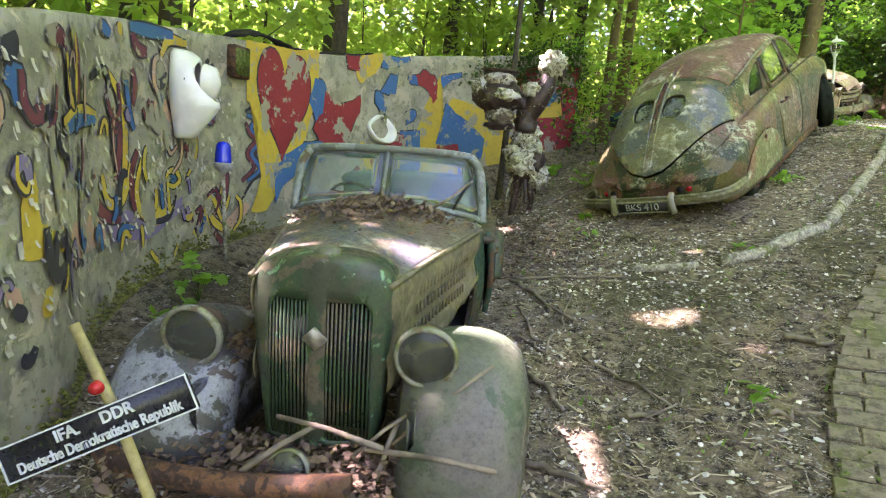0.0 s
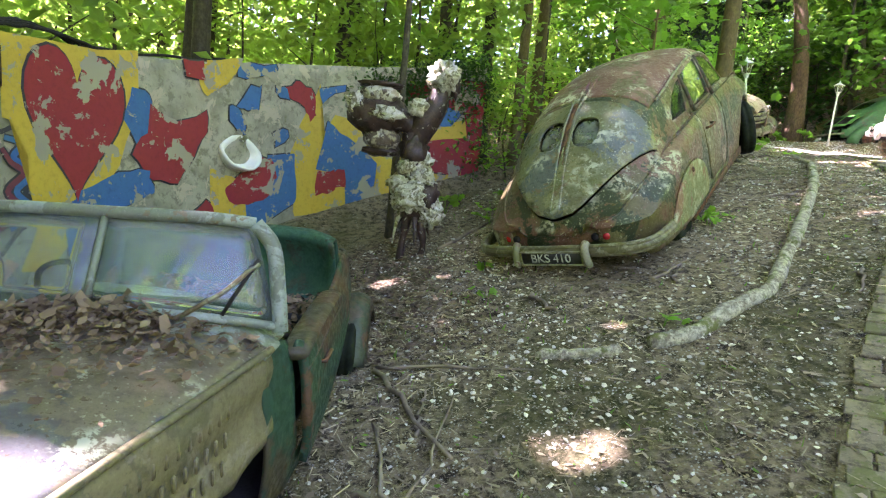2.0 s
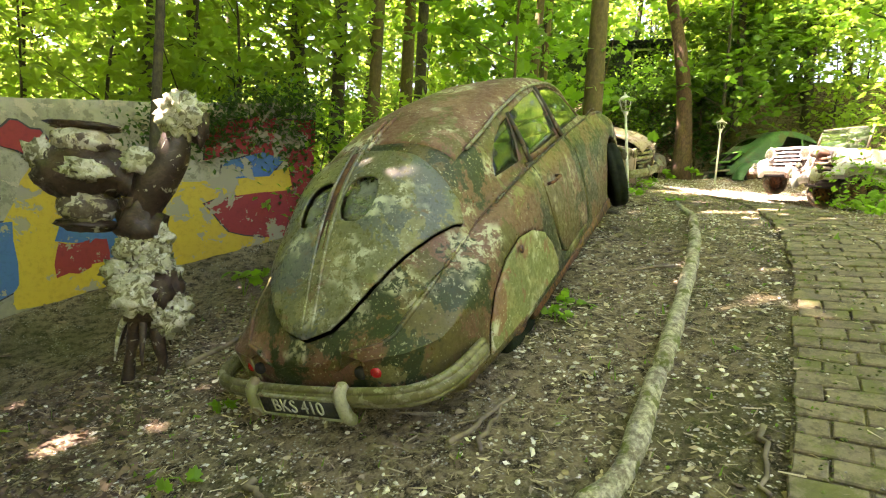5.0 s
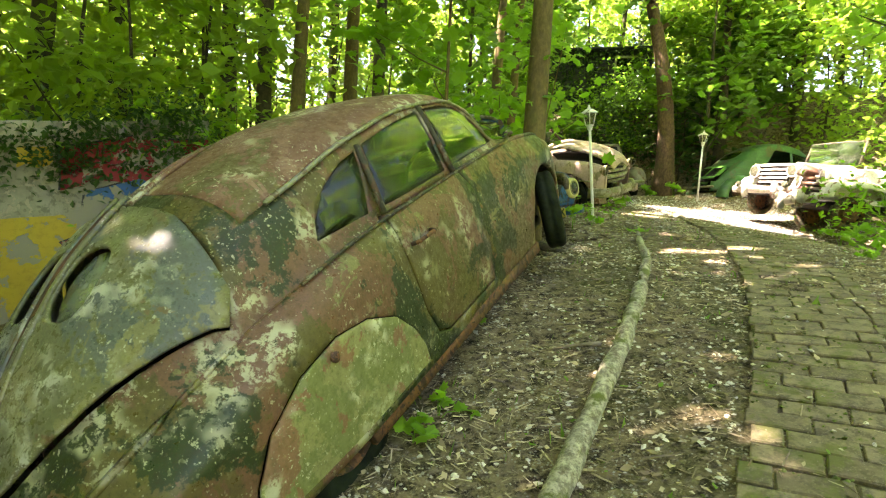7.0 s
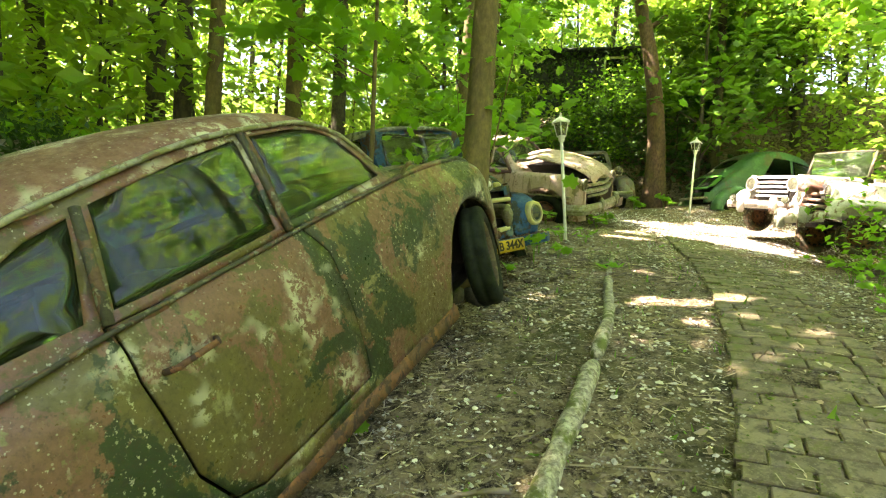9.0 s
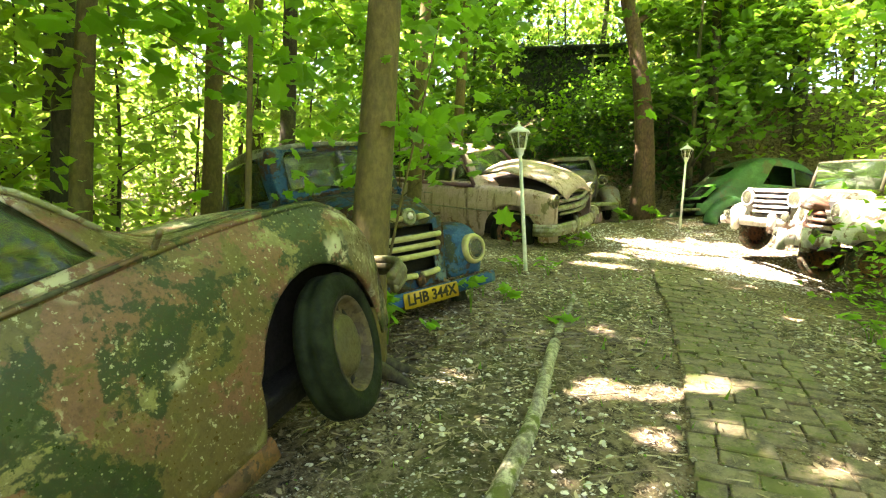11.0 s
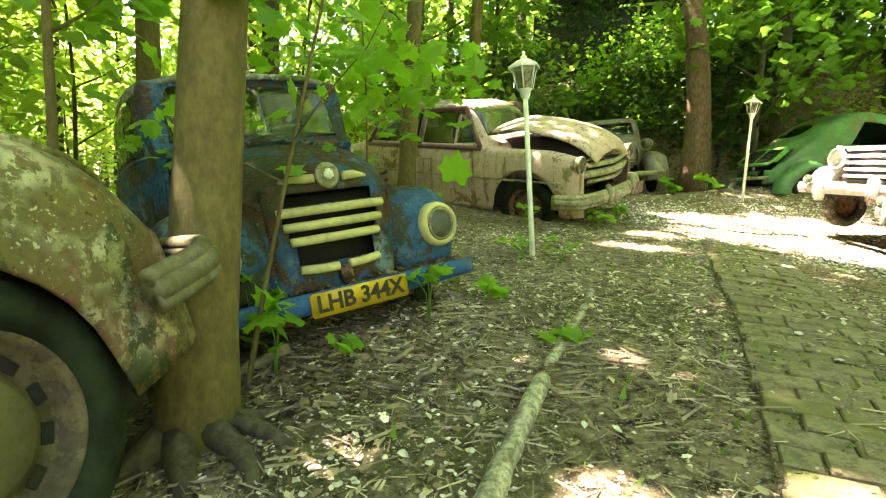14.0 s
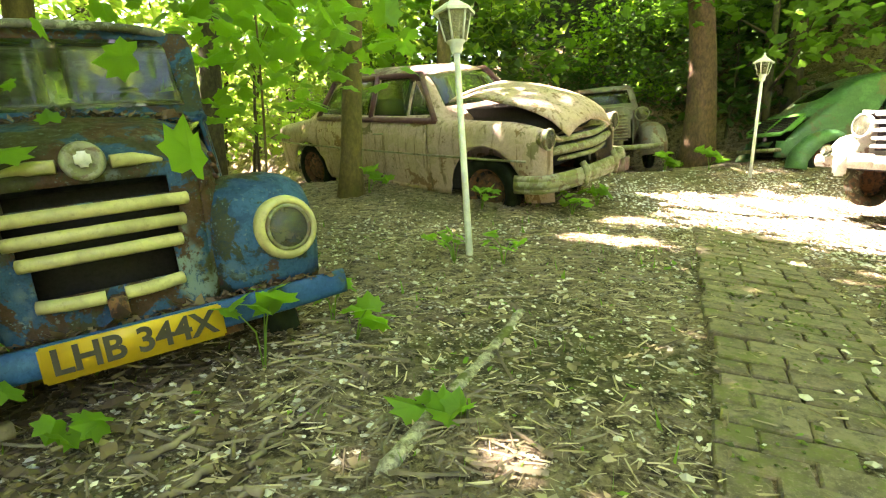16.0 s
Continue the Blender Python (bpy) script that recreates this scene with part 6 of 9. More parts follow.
def saloon():
    car = thing("pale_saloon", "pale pink saloon with rust streaks and raised crumpled bonnet", "car", pose(7.89, 14.54, 3.055, -3.7, 12.3, -141.8))
    arches = [(1.60, 0.32, 0.45), (-1.45, 0.32, 0.38)]
    W = [(-2.33, 0.60), (-2.25, 0.72), (-2.0, 0.80), (-1.2, 0.86), (0.5, 0.87), (1.6, 0.86), (2.1, 0.82), (2.25, 0.74), (2.3, 0.66)]
    BELT = [(-2.33, 0.72), (-2.2, 0.86), (-1.7, 0.93), (-1.0, 0.98), (0.8, 1.0), (1.8, 0.99), (2.2, 0.93), (2.3, 0.85)]
    TOP = [(-2.33, 0.75), (-2.2, 0.90), (-1.8, 0.98), (-1.55, 1.04), (-1.35, 1.22), (-0.95, 1.50), (-0.4, 1.59), (0.3, 1.59), (0.6, 1.55), (1.02, 1.13), (1.12, 1.06), (1.45, 0.9), (2.2, 0.86), (2.3, 0.83)]

    def section(y):
        w, zb_, zt = (float(spline(k, y)) for k in (W, BELT, TOP))
        lo = sill(y, 0.24, arches)
        mid = max(lo + 0.02, 0.55)
        cabin = max(0.0, zt - zb_ - 0.1)
        wr = 0.60 if cabin > 0.05 else 0.62
        zr = zb_ + max(0.02, cabin * 0.92) if cabin > 0 else zb_ + 0.01
        return [(w - 0.04, lo), (w, mid), (w, max(mid + 0.02, 0.8)), (w - 0.06, zb_), (wr, zr), (wr * 0.6, zt - 0.015), (0, zt)]
    bm = shell(steps(-2.33, 2.3, 60, arches), section, 5)
    panes = [cut_out(bm, [(-0.58, 1.15), (0.58, 1.15), (0.52, 1.49), (-0.52, 1.49)], (0, 2), lambda c, n: 0.55 < c.y < 1.12), cut_out(bm, [(-0.46, 1.16), (0.46, 1.16), (0.38, 1.42), (-0.38, 1.42)], (0, 2), lambda c, n: c.y < -1.0)]
    for k in (right, left):
        hi_side = lambda c, n, k=k: k(c, n) and abs(c.x) > 0.5
        panes.append(cut_out(bm, [(-0.06, 1.06), (0.50, 1.06), (0.48, 1.42), (0.38, 1.46), (-0.06, 1.48)], (1, 2), hi_side))
        panes.append(cut_out(bm, [(0.54, 1.07), (0.86, 1.08), (0.53, 1.41)], (1, 2), hi_side))
        panes.append(cut_out(bm, [(-1.08, 1.06), (-0.14, 1.06), (-0.14, 1.48), (-0.72, 1.46), (-0.96, 1.34)], (1, 2), hi_side))
    for g in panes:
        part("window_glass", g, OLD_GLASS, car, "green-tinted dusty glass", solid=0.004).visible_shadow = False
    for k in (right, left):
        s = 1 if k is right else -1
        d = cut_out(bm, [(-0.09, 0.30), (0.86, 0.30), (0.88, 0.6), (0.82, 0.98), (-0.09, 0.99)], (1, 2), lambda c, n: k(c, n) and abs(c.x) > 0.6)
        door = part("front_door", grow(d, 0.004, 0.99), PINK, car, "rust-streaked pale pink door", solid=0.02)
        part("door_handle", tube_bm([(s * 0.87, 0.02, 0.86), (s * 0.90, 0.03, 0.86), (s * 0.90, 0.16, 0.865), (s * 0.87, 0.17, 0.865)], 0.011, 6), CHROME_DULL, door)
        d = cut_out(bm, [(-0.94, 0.56), (-0.88, 0.45), (-0.84, 0.30), (-0.12, 0.30), (-0.12, 0.98), (-0.94, 0.97)], (1, 2), lambda c, n: k(c, n) and abs(c.x) > 0.6)
        part("rear_door", grow(d, 0.004, 0.99), PINK, car, "rust-streaked pale pink door", solid=0.02)
        part("side_trim", tube_bm([(s * (float(spline(W, y)) + 0.008), y, 0.66) for y in np.linspace(-2.1, 2.1, 20)], 0.012, 6), CHROME_DULL, car)
        for a, b in (((0.83, 0.96, 1.03), (0.60, 0.60, 1.49)), ((0.80, -0.10, 1.03), (0.61, -0.10, 1.50)), ((0.80, -1.14, 1.02), (0.60, -0.96, 1.44)), ((0.60, 0.60, 1.50), (0.60, -0.96, 1.46)), ((0.81, 0.96, 1.02), (0.80, -1.14, 1.01))):
            part("window_pillar", tube_bm([(s * a[0], a[1], a[2]), (s * b[0], b[1], b[2])], 0.032, 8), PLUM, car)
        headlamp(car, s * 0.70, 2.27, 0.86, 0.10, 0.14, PINK, CHROME_DULL, LENS)
        wheel(car, s * 0.74, 1.60, 0.31, 0.36, 0.18, RUBBER, RUST, RUST, s)
        wheel(car, s * 0.70, -1.45, 0.32, 0.34, 0.18, RUBBER, RUST, RUST, s)
        part("bumper_guard", tube_bm([(s * 0.34, 2.44, 0.60), (s * 0.34, 2.49, 0.52), (s * 0.34, 2.47, 0.36)], [0.03, 0.042, 0.03], 10), CHROME_DULL, car)
    roof = cut_out(bm, [(-0.62, -1.2), (0.62, -1.2), (0.62, 0.60), (-0.62, 0.60)], (0, 1), lambda c, n: c.z > 1.42)
    part("roof", roof, PALE_ROOF, car, "dull plum roof worn pale", solid=0.015)
    part("body", bm, PINK, car, solid=0.015)
    # raised, crumpled bonnet
    rows, bm = [], bmesh.new()
    for y in np.linspace(0.98, 2.36, 22):
        w = float(spline([(0.98, 0.60), (1.6, 0.62), (2.2, 0.54), (2.36, 0.46)], y))
        z = float(spline([(0.98, 1.30), (1.3, 1.35), (1.8, 1.27), (2.2, 1.13), (2.36, 0.96)], y))
        rows.append([bm.verts.new((w * u, y, z - 0.10 * abs(u) ** 2.6 + 0.016 * noise.noise((u * 2.4, y * 3, 0)) + 0.02 * math.exp(-(u / 0.12) ** 2))) for u in np.linspace(-1, 1, 19)])
    for a, b in zip(rows, rows[1:]):
        for k in range(18):
            bm.faces.new((a[k], a[k + 1], b[k + 1], b[k]))
    part("bonnet", bm, PINK, car, "crumpled cream bonnet lifted from its seat", solid=0.015)
    # Black block instead of an engine; it fills the bonnet gap with shade.
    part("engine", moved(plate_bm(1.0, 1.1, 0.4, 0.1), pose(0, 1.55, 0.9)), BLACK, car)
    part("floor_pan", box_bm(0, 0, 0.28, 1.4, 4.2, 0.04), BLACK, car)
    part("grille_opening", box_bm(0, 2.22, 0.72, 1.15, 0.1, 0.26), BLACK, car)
    for z, h, r in ((0.83, 0.56, 0.03), (0.73, 0.62, 0.045), (0.64, 0.55, 0.025)):
        part("grille_bar", tube_bm(curve_through([(-h, 2.24, z), (-h * 0.5, 2.32, z), (0, 2.36, z), (h * 0.5, 2.32, z), (h, 2.24, z)], 5), r, 10), CHROME_DULL, car, "dull chrome grille bar")
    arc = [tuple(q) for q in curve_through([(-0.90, 2.05, 0.46), (-0.86, 2.3, 0.46), (-0.5, 2.42, 0.46), (0, 2.45, 0.46), (0.5, 2.42, 0.46), (0.86, 2.3, 0.46), (0.95, 2.05, 0.46)], 5)]
    bumper = part("front_bumper", tube_bm(arc, 0.056, 10), CHROME_DULL, car, "mossy chrome front bumper")
    for dz in (0.05, -0.05):
        part("bumper_rib", tube_bm([(x, y, z + dz) for x, y, z in arc], 0.04, 10), CHROME_DULL, bumper)
    part("number_plate", moved(plate_bm(0.30, 0.012, 0.15, 0.01), pose(-0.5, 2.5, 0.42)), PALE_ROOF, car, "weathered blank plate")
    for x in (-0.36, 0.36):
        part("seat_back", moved(plate_bm(0.6, 0.14, 0.5, 0.05), pose(x, -0.35, 0.95, -10)), CABIN, car)
    return car


# ---- small grey saloon behind it ----
GREY = patina("brown_grey_paint", [((0.13, 0.12, 0.10), 1, 1), ((0.20, 0.19, 0.15), 0.4, 1), ((0.12, 0.07, 0.04), 0.4, 1.5)], 0.5, 2.2, None, 0.3, 6)


def small_saloon():
    car = thing("grey_saloon", "small grey-brown rusting saloon with round headlamps on the bank", "car", pose(11.746, 17.139, 3.479, -3.5, 5.7, -200.7))
    TOP = [(-1.9, 0.6), (-1.6, 1.0), (-1.1, 1.38), (-0.5, 1.52), (0.0, 1.5), (0.12, 1.46), (0.42, 1.12), (0.6, 1.09), (1.4, 1.02), (1.6, 0.9)]
    W = [(-1.9, 0.4), (-1.5, 0.56), (0.0, 0.62), (0.5, 0.55), (1.0, 0.40), (1.6, 0.28)]

    def section(y):
        w, zt = float(spline(W, y)), float(spline(TOP, y))
        return [(w * 0.95, 0.35), (w, 0.6), (w, min(0.95, zt - 0.1)), (w * 0.86, zt - 0.07), (w * 0.5, zt - 0.01), (0, zt)]
    bm = shell(steps(-1.9, 1.6, 40), section, 5)
    panes = [cut_out(bm, [(-0.46, 1.15), (0.46, 1.15), (0.42, 1.40), (-0.42, 1.40)], (0, 2), lambda c, n: 0.05 < c.y < 0.5)]
    for k in (right, left):
        panes.append(cut_out(bm, [(-0.9, 1.02), (0.1, 1.02), (0.0, 1.34), (-0.8, 1.34)], (1, 2), k))
    for g in panes:
        part("window_glass", g, OLD_GLASS, car, "dark dusty glass", solid=0.004).visible_shadow = False
    part("body", bm, GREY, car, solid=0.015)
    part("radiator_shell", moved(plate_bm(0.5, 0.06, 0.62, 0.12), pose(0, 1.62, 0.72)), GREY, car)
    for k in range(9):
        part("grille_bar", tube_bm([(-0.2, 1.655, 0.50 + 0.05 * k), (0, 1.67, 0.50 + 0.05 * k), (0.2, 1.655, 0.50 + 0.05 * k)], 0.009, 6), CHROME_DULL, car)
    for s in (1, -1):
        part("front_wing", sweep_fender([(1.85, 0.25), (1.80, 0.52), (1.6, 0.72), (1.25, 0.76), (0.95, 0.6), (0.7, 0.34)], s * 0.60, 0.21, 0.18), GREY, car, "rounded grey front wing", solid=0.012)
        part("rear_wing", sweep_fender([(-0.7, 0.3), (-0.9, 0.6), (-1.2, 0.7), (-1.6, 0.6), (-1.8, 0.3)], s * 0.62, 0.14, 0.14), GREY, car, solid=0.012)
        headlamp(car, s * 0.43, 1.62, 0.90, 0.11, 0.16, GREY, CHROME_DULL, LENS)
        wheel(car, s * 0.58, 1.28, 0.30, 0.30, 0.13, RUBBER, RUST, RUST, s)
        wheel(car, s * 0.58, -1.25, 0.30, 0.30, 0.13, RUBBER, RUST, RUST, s)
    part("floor_pan", box_bm(0, 0, 0.36, 1.0, 3.2, 0.04), BLACK, car)
    part("front_bumper", tube_bm([(-0.7, 1.85, 0.38), (0, 1.92, 0.38), (0.7, 1.85, 0.38)], 0.04, 8), CHROME_DULL, car)


# ---- rounded green car ----
GREEN = patina("dull_green_paint", [((0.035, 0.12, 0.045), 1, 1), ((0.05, 0.16, 0.06), 0.5, 1), ((0.09, 0.10, 0.05), 0.4, 0.9)], 0.42, 1.6, None, 0.2, 4)
LIME = patina("light_green_lid", [((0.07, 0.24, 0.04), 1, 1), ((0.05, 0.19, 0.035), 0.4, 1)], 0.5, 2)


def round_car():
    car = thing("rounded_green_car", "rounded green car seen from behind with loose louvred lid", "car", pose(14.758, 14.440, 3.328, -1.6, -0.2, -97.3))
    TOP = [(-1.75, 0.45), (-1.65, 0.68), (-1.35, 0.95), (-1.0, 1.26), (-0.6, 1.50), (-0.1, 1.60), (0.4, 1.54), (0.75, 1.36), (1.05, 1.0), (1.3, 0.92), (1.7, 0.75), (1.8, 0.5)]
    W = [(-1.75, 0.35), (-1.5, 0.52), (-1.0, 0.64), (0, 0.70), (0.9, 0.66), (1.5, 0.55), (1.8, 0.38)]

    def section(y):
        w, zt = float(spline(W, y)), float(spline(TOP, y))
        return [(w * 0.95, 0.26), (w, 0.5), (w * 0.99, max(0.52, min(0.95, zt - 0.2))), (w * 0.80, max(0.54, zt - 0.12)), (w * 0.5, zt - 0.03), (0, zt)]
    bm = shell(steps(-1.75, 1.8, 48), section, 5)
    panes = [cut_out(bm, oval(0, 1.22, 0.30, 0.12, 16, 3), (0, 2), lambda c, n: c.y < -0.7)]
    for k in (right, left):
        cut_out(bm, [(-0.55, 0.98), (0.1, 0.98), (0.1, 1.36), (-0.3, 1.38)], (1, 2), k).free()
        panes.append(cut_out(bm, [(0.16, 0.98), (0.82, 0.98), (0.62, 1.28), (0.16, 1.36)], (1, 2), k))
    for g in panes:
        part("window_glass", g, OLD_GLASS, car, "dark rear window glass", solid=0.004).visible_shadow = False
    cut_out(bm, [(-0.42, 0.50), (0.42, 0.50), (0.44, 0.85), (-0.44, 0.85)], (0, 2), lambda c, n: c.y < -1.2).free()
    part("body", bm, GREEN, car, solid=0.015)
    part("engine_bay", box_bm(0, -1.2, 0.6, 0.9, 0.5, 0.4), BLACK, car)
    lid = part("louvred_lid", moved(plate_bm(0.86, 0.03, 0.50, 0.10), pose(0.08, -1.62, 0.74, -48, 0, 8)), LIME, car, "light green louvred engine lid hanging loose")
    for s in (-1, 1):
        for k in range(8):
            part("louvre", moved(plate_bm(0.30, 0.02, 0.016, 0.004), pose(0.08, -1.62, 0.74, -48, 0, 8) @ pose(s * 0.18, -0.022, -0.17 + 0.045 * k)), BLACK, lid)
    for s in (1, -1):
        part("rear_wing", sweep_fender([(-0.75, 0.2), (-0.85, 0.5), (-1.12, 0.68), (-1.45, 0.58), (-1.68, 0.3), (-1.72, 0.1)], s * 0.62, 0.18, 0.16), GREEN, car, "bulbous green rear wing", solid=0.012)
        part("front_wing", sweep_fender([(0.7, 0.2), (0.85, 0.5), (1.15, 0.66), (1.5, 0.56), (1.72, 0.28)], s * 0.62, 0.17, 0.16), GREEN, car, solid=0.012)
        wheel(car, s * 0.6, -1.2, 0.28, 0.28, 0.13, RUBBER, RUST, RUST, s)
        wheel(car, s * 0.6, 1.2, 0.28, 0.28, 0.13, RUBBER, RUST, RUST, s)
    part("floor_pan", box_bm(0, 0, 0.30, 1.1, 3.0, 0.04), BLACK, car)
    part("rear_bumper_bar", tube_bm([(-0.5, -1.78, 0.36), (0, -1.84, 0.36), (0.5, -1.78, 0.36)], 0.03, 8), CHROME_DULL, car)


# ---- pale off-road wagons in the sun ----
WHITE = patina("peeling_white_paint", [((0.60, 0.57, 0.53), 1, 1), ((0.72, 0.70, 0.67), 0.5, 1), ((0.24, 0.14, 0.10), 0.27, 1.6)], 0.5, 2.6, None, 0.4, 3)
BROWN = patina("red_brown_primer", [((0.20, 0.10, 0.07), 1, 1), ((0.40, 0.34, 0.30), 0.35, 1.2)], 0.6, 2.6, None, 0.4, 5)


def wagon(m, name, label, slats, long_bonnet):
    car = thing(name, label, "car", m)
    w = 0.56
    rows, bm = [], bmesh.new()
    for y in np.linspace(0.3, 1.62, 14):
        hw = 0.52 if not long_bonnet else float(spline([(0.3, 0.56), (1.2, 0.45), (1.62, 0.24)], y))
        zt = 1.06 - 0.05 * (y - 0.3) if not long_bonnet else float(spline([(0.3, 1.12), (1.3, 1.06), (1.62, 0.96)], y))
        rows.append([bm.verts.new((hw * u, y, zt - (0.06 if not long_bonnet else 0.22) * abs(u) ** (5 if not long_bonnet else 2))) for u in np.linspace(-1, 1, 15)])
    for a, b in zip(rows, rows[1:]):
        for k in range(14):
            bm.faces.new((a[k], a[k + 1], b[k + 1], b[k]))
    part("bonnet", bm, WHITE, car, solid=0.012)
    for s in (1, -1):
        part("bonnet_side", box_bm(s * 0.50, 0.95, 0.78, 0.02, 1.3, 0.46), WHITE, car, bevel=0.004)
        part("front_wing", sweep_fender([(1.72, 0.50), (1.68, 0.66), (1.55, 0.76), (1.2, 0.79), (0.85, 0.74), (0.62, 0.45)], s * 0.64, 0.17, 0.12), WHITE, car, "chipped white front wing", solid=0.012)
        headlamp(car, s * 0.45, 1.62, 0.85, 0.12, 0.1, WHITE, WHITE, LENS)
        wheel(car, s * 0.62, 1.25, 0.28, 0.28, 0.15, BLACKISH, RUST, RUST, s)
        wheel(car, s * 0.64, -1.2, 0.33, 0.34, 0.17, RUBBER, RUST, RUST, s)
        part("body_side", moved(plate_bm(0.04, 1.9, 0.62, 0.06), pose(s * 0.70, -0.65, 0.72)), WHITE, car)
        part("screen_post", tube_bm([(s * 0.60, 0.32, 1.06), (s * 0.58, 0.2, 1.5)], 0.024, 8), BLACKISH, car)
    part("screen_top", tube_bm([(-0.58, 0.2, 1.5), (0, 0.22, 1.51), (0.58, 0.2, 1.5)], 0.024, 8), BLACKISH, car)
    part("windscreen", box_bm(0, 0.26, 1.28, 1.12, 0.006, 0.42, m=None), OLD_GLASS, car, "dusty windscreen").visible_shadow = False
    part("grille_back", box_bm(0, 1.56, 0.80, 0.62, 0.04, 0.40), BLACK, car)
    if slats:
        for k in range(5):
            part("grille_slat", tube_bm([(-0.33, 1.60, 0.64 + 0.08 * k), (0, 1.64, 0.64 + 0.08 * k), (0.33, 1.60, 0.64 + 0.08 * k)], 0.02, 8), WHITE, car, "white horizontal grille slat")
    else:
        for k in range(4):
            part("grille_slat", tube_bm([(-0.5, 1.58, 0.56 + 0.085 * k), (0, 1.78 - 0.02 * k, 0.60 + 0.085 * k), (0.5, 1.58, 0.56 + 0.085 * k)], 0.026, 8), BROWN, car, "rusty curved grille bar")
        part("nose_peak", moved(plate_bm(0.3, 0.3, 0.18, 0.06), pose(0, 1.66, 0.95, 20)), BROWN, car, "red-brown nose peak")
    part("front_bumper", moved(plate_bm(1.5, 0.08, 0.13, 0.02), pose(0, 1.80, 0.48)), WHITE, car, "flaking white bumper")
    for x in (-0.36, 0.36):
        part("bumper_guard", moved(plate_bm(0.07, 0.1, 0.30, 0.03), pose(x, 1.88, 0.48)), WHITE, car)
        part("fog_lamp", spin_bm([(0.0, -0.05), (0.06, -0.03), (0.065, 0.0), (0.05, 0.02), (0, 0.03)], pose(x * 1.6, 1.88, 0.58, -90), 16), LENS, car)
    part("number_plate", moved(plate_bm(0.36, 0.01, 0.13, 0.008), pose(0.2, 1.85, 0.50)), WHITE, car)
    part("tailboard", box_bm(0, -1.6, 0.72, 1.36, 0.04, 0.6), WHITE, car, bevel=0.006)
    part("floor_pan", box_bm(0, 0, 0.42, 1.3, 3.2, 0.05), BLACK, car)


saloon()
small_saloon()
round_car()
wagon(pose(13.630, 11.600, 2.995, 0, -3.5, 85.5), "white_wagon", "sunlit white off-road wagon with barred grille and flaking paint", True, False)
wagon(pose(12.9, 9.75, 2.62, 4.0, 0, 62.0), "white_estate", "sunlit pale estate car with rusty curved grille", False, True)


# ---- hut on the bank ----
HUT = plain("tarred_hut_boards", (0.025, 0.035, 0.03), 0.8, vary=0.5, scale=6)
YELLOW_FRAME = plain("faded_window_frame", (0.30, 0.32, 0.16), 0.7, vary=0.3)


def hut():
    t = thing("garden_hut", "dark tarred wooden hut half hidden by ivy on the bank", "hut", pose(13.5, 20.4, gz(13.5, 20.2) - 0.4, 0, 0, -32))
    for k in range(20):
        x = -2.3 + 0.2 * k
        if 0.45 < x < 1.35:
            part("board", box_bm(x, 0, 0.35, 0.196, 0.03, 1.1), HUT, t, smooth=False)
            part("board", box_bm(x, 0, 2.28, 0.196, 0.03, 0.25), HUT, t, smooth=False)
        else:
            part("board", box_bm(x, 0.004 * (k % 2), 1.1, 0.196, 0.03, 2.6), HUT, t, smooth=False)
    for s in (-2.4, 1.6):
        part("side_wall", box_bm(s, 1.2, 1.1, 0.04, 2.4, 2.6), HUT, t)
    part("back_wall", box_bm(-0.4, 2.4, 1.1, 4.0, 0.04, 2.6), HUT, t)
    part("roof", moved(plate_bm(4.5, 2.9, 0.1, 0.02), pose(-0.4, 1.15, 2.5, 5)), HUT, t)
    w = part("window", box_bm(0.9, 0, 1.53, 0.94, 0.02, 1.24), glassy("hut_glass", (0.6, 0.75, 0.5), (0.16, 0.20, 0.09), 0.5), t, "window with faded frame")
    for x, z, a, b in ((0.9, 0.92, 1.0, 0.07), (0.9, 2.14, 1.0, 0.07), (0.43, 1.53, 0.07, 1.28), (1.37, 1.53, 0.07, 1.28)):
        part("window_frame", box_bm(x, -0.03, z, a, 0.05, b), YELLOW_FRAME, w, smooth=False)


hut()


# ---- painted shapes on the wall ----
PAINT = {"Y": wall_paint("yellow_wall_paint", (0.480, 0.336, 0.032)), "R": wall_paint("red_wall_paint", (0.272, 0.024, 0.028)), "B": wall_paint("blue_wall_paint", (0.028, 0.120, 0.288)), "M": wall_paint("maroon_wall_paint", (0.160, 0.036, 0.048)),
         "K": wall_paint("black_wall_paint", (0.035, 0.035, 0.04)), "P": wall_paint("pink_wall_paint", (0.46, 0.27, 0.19)), "V": wall_paint("violet_wall_paint", (0.20, 0.15, 0.28))}
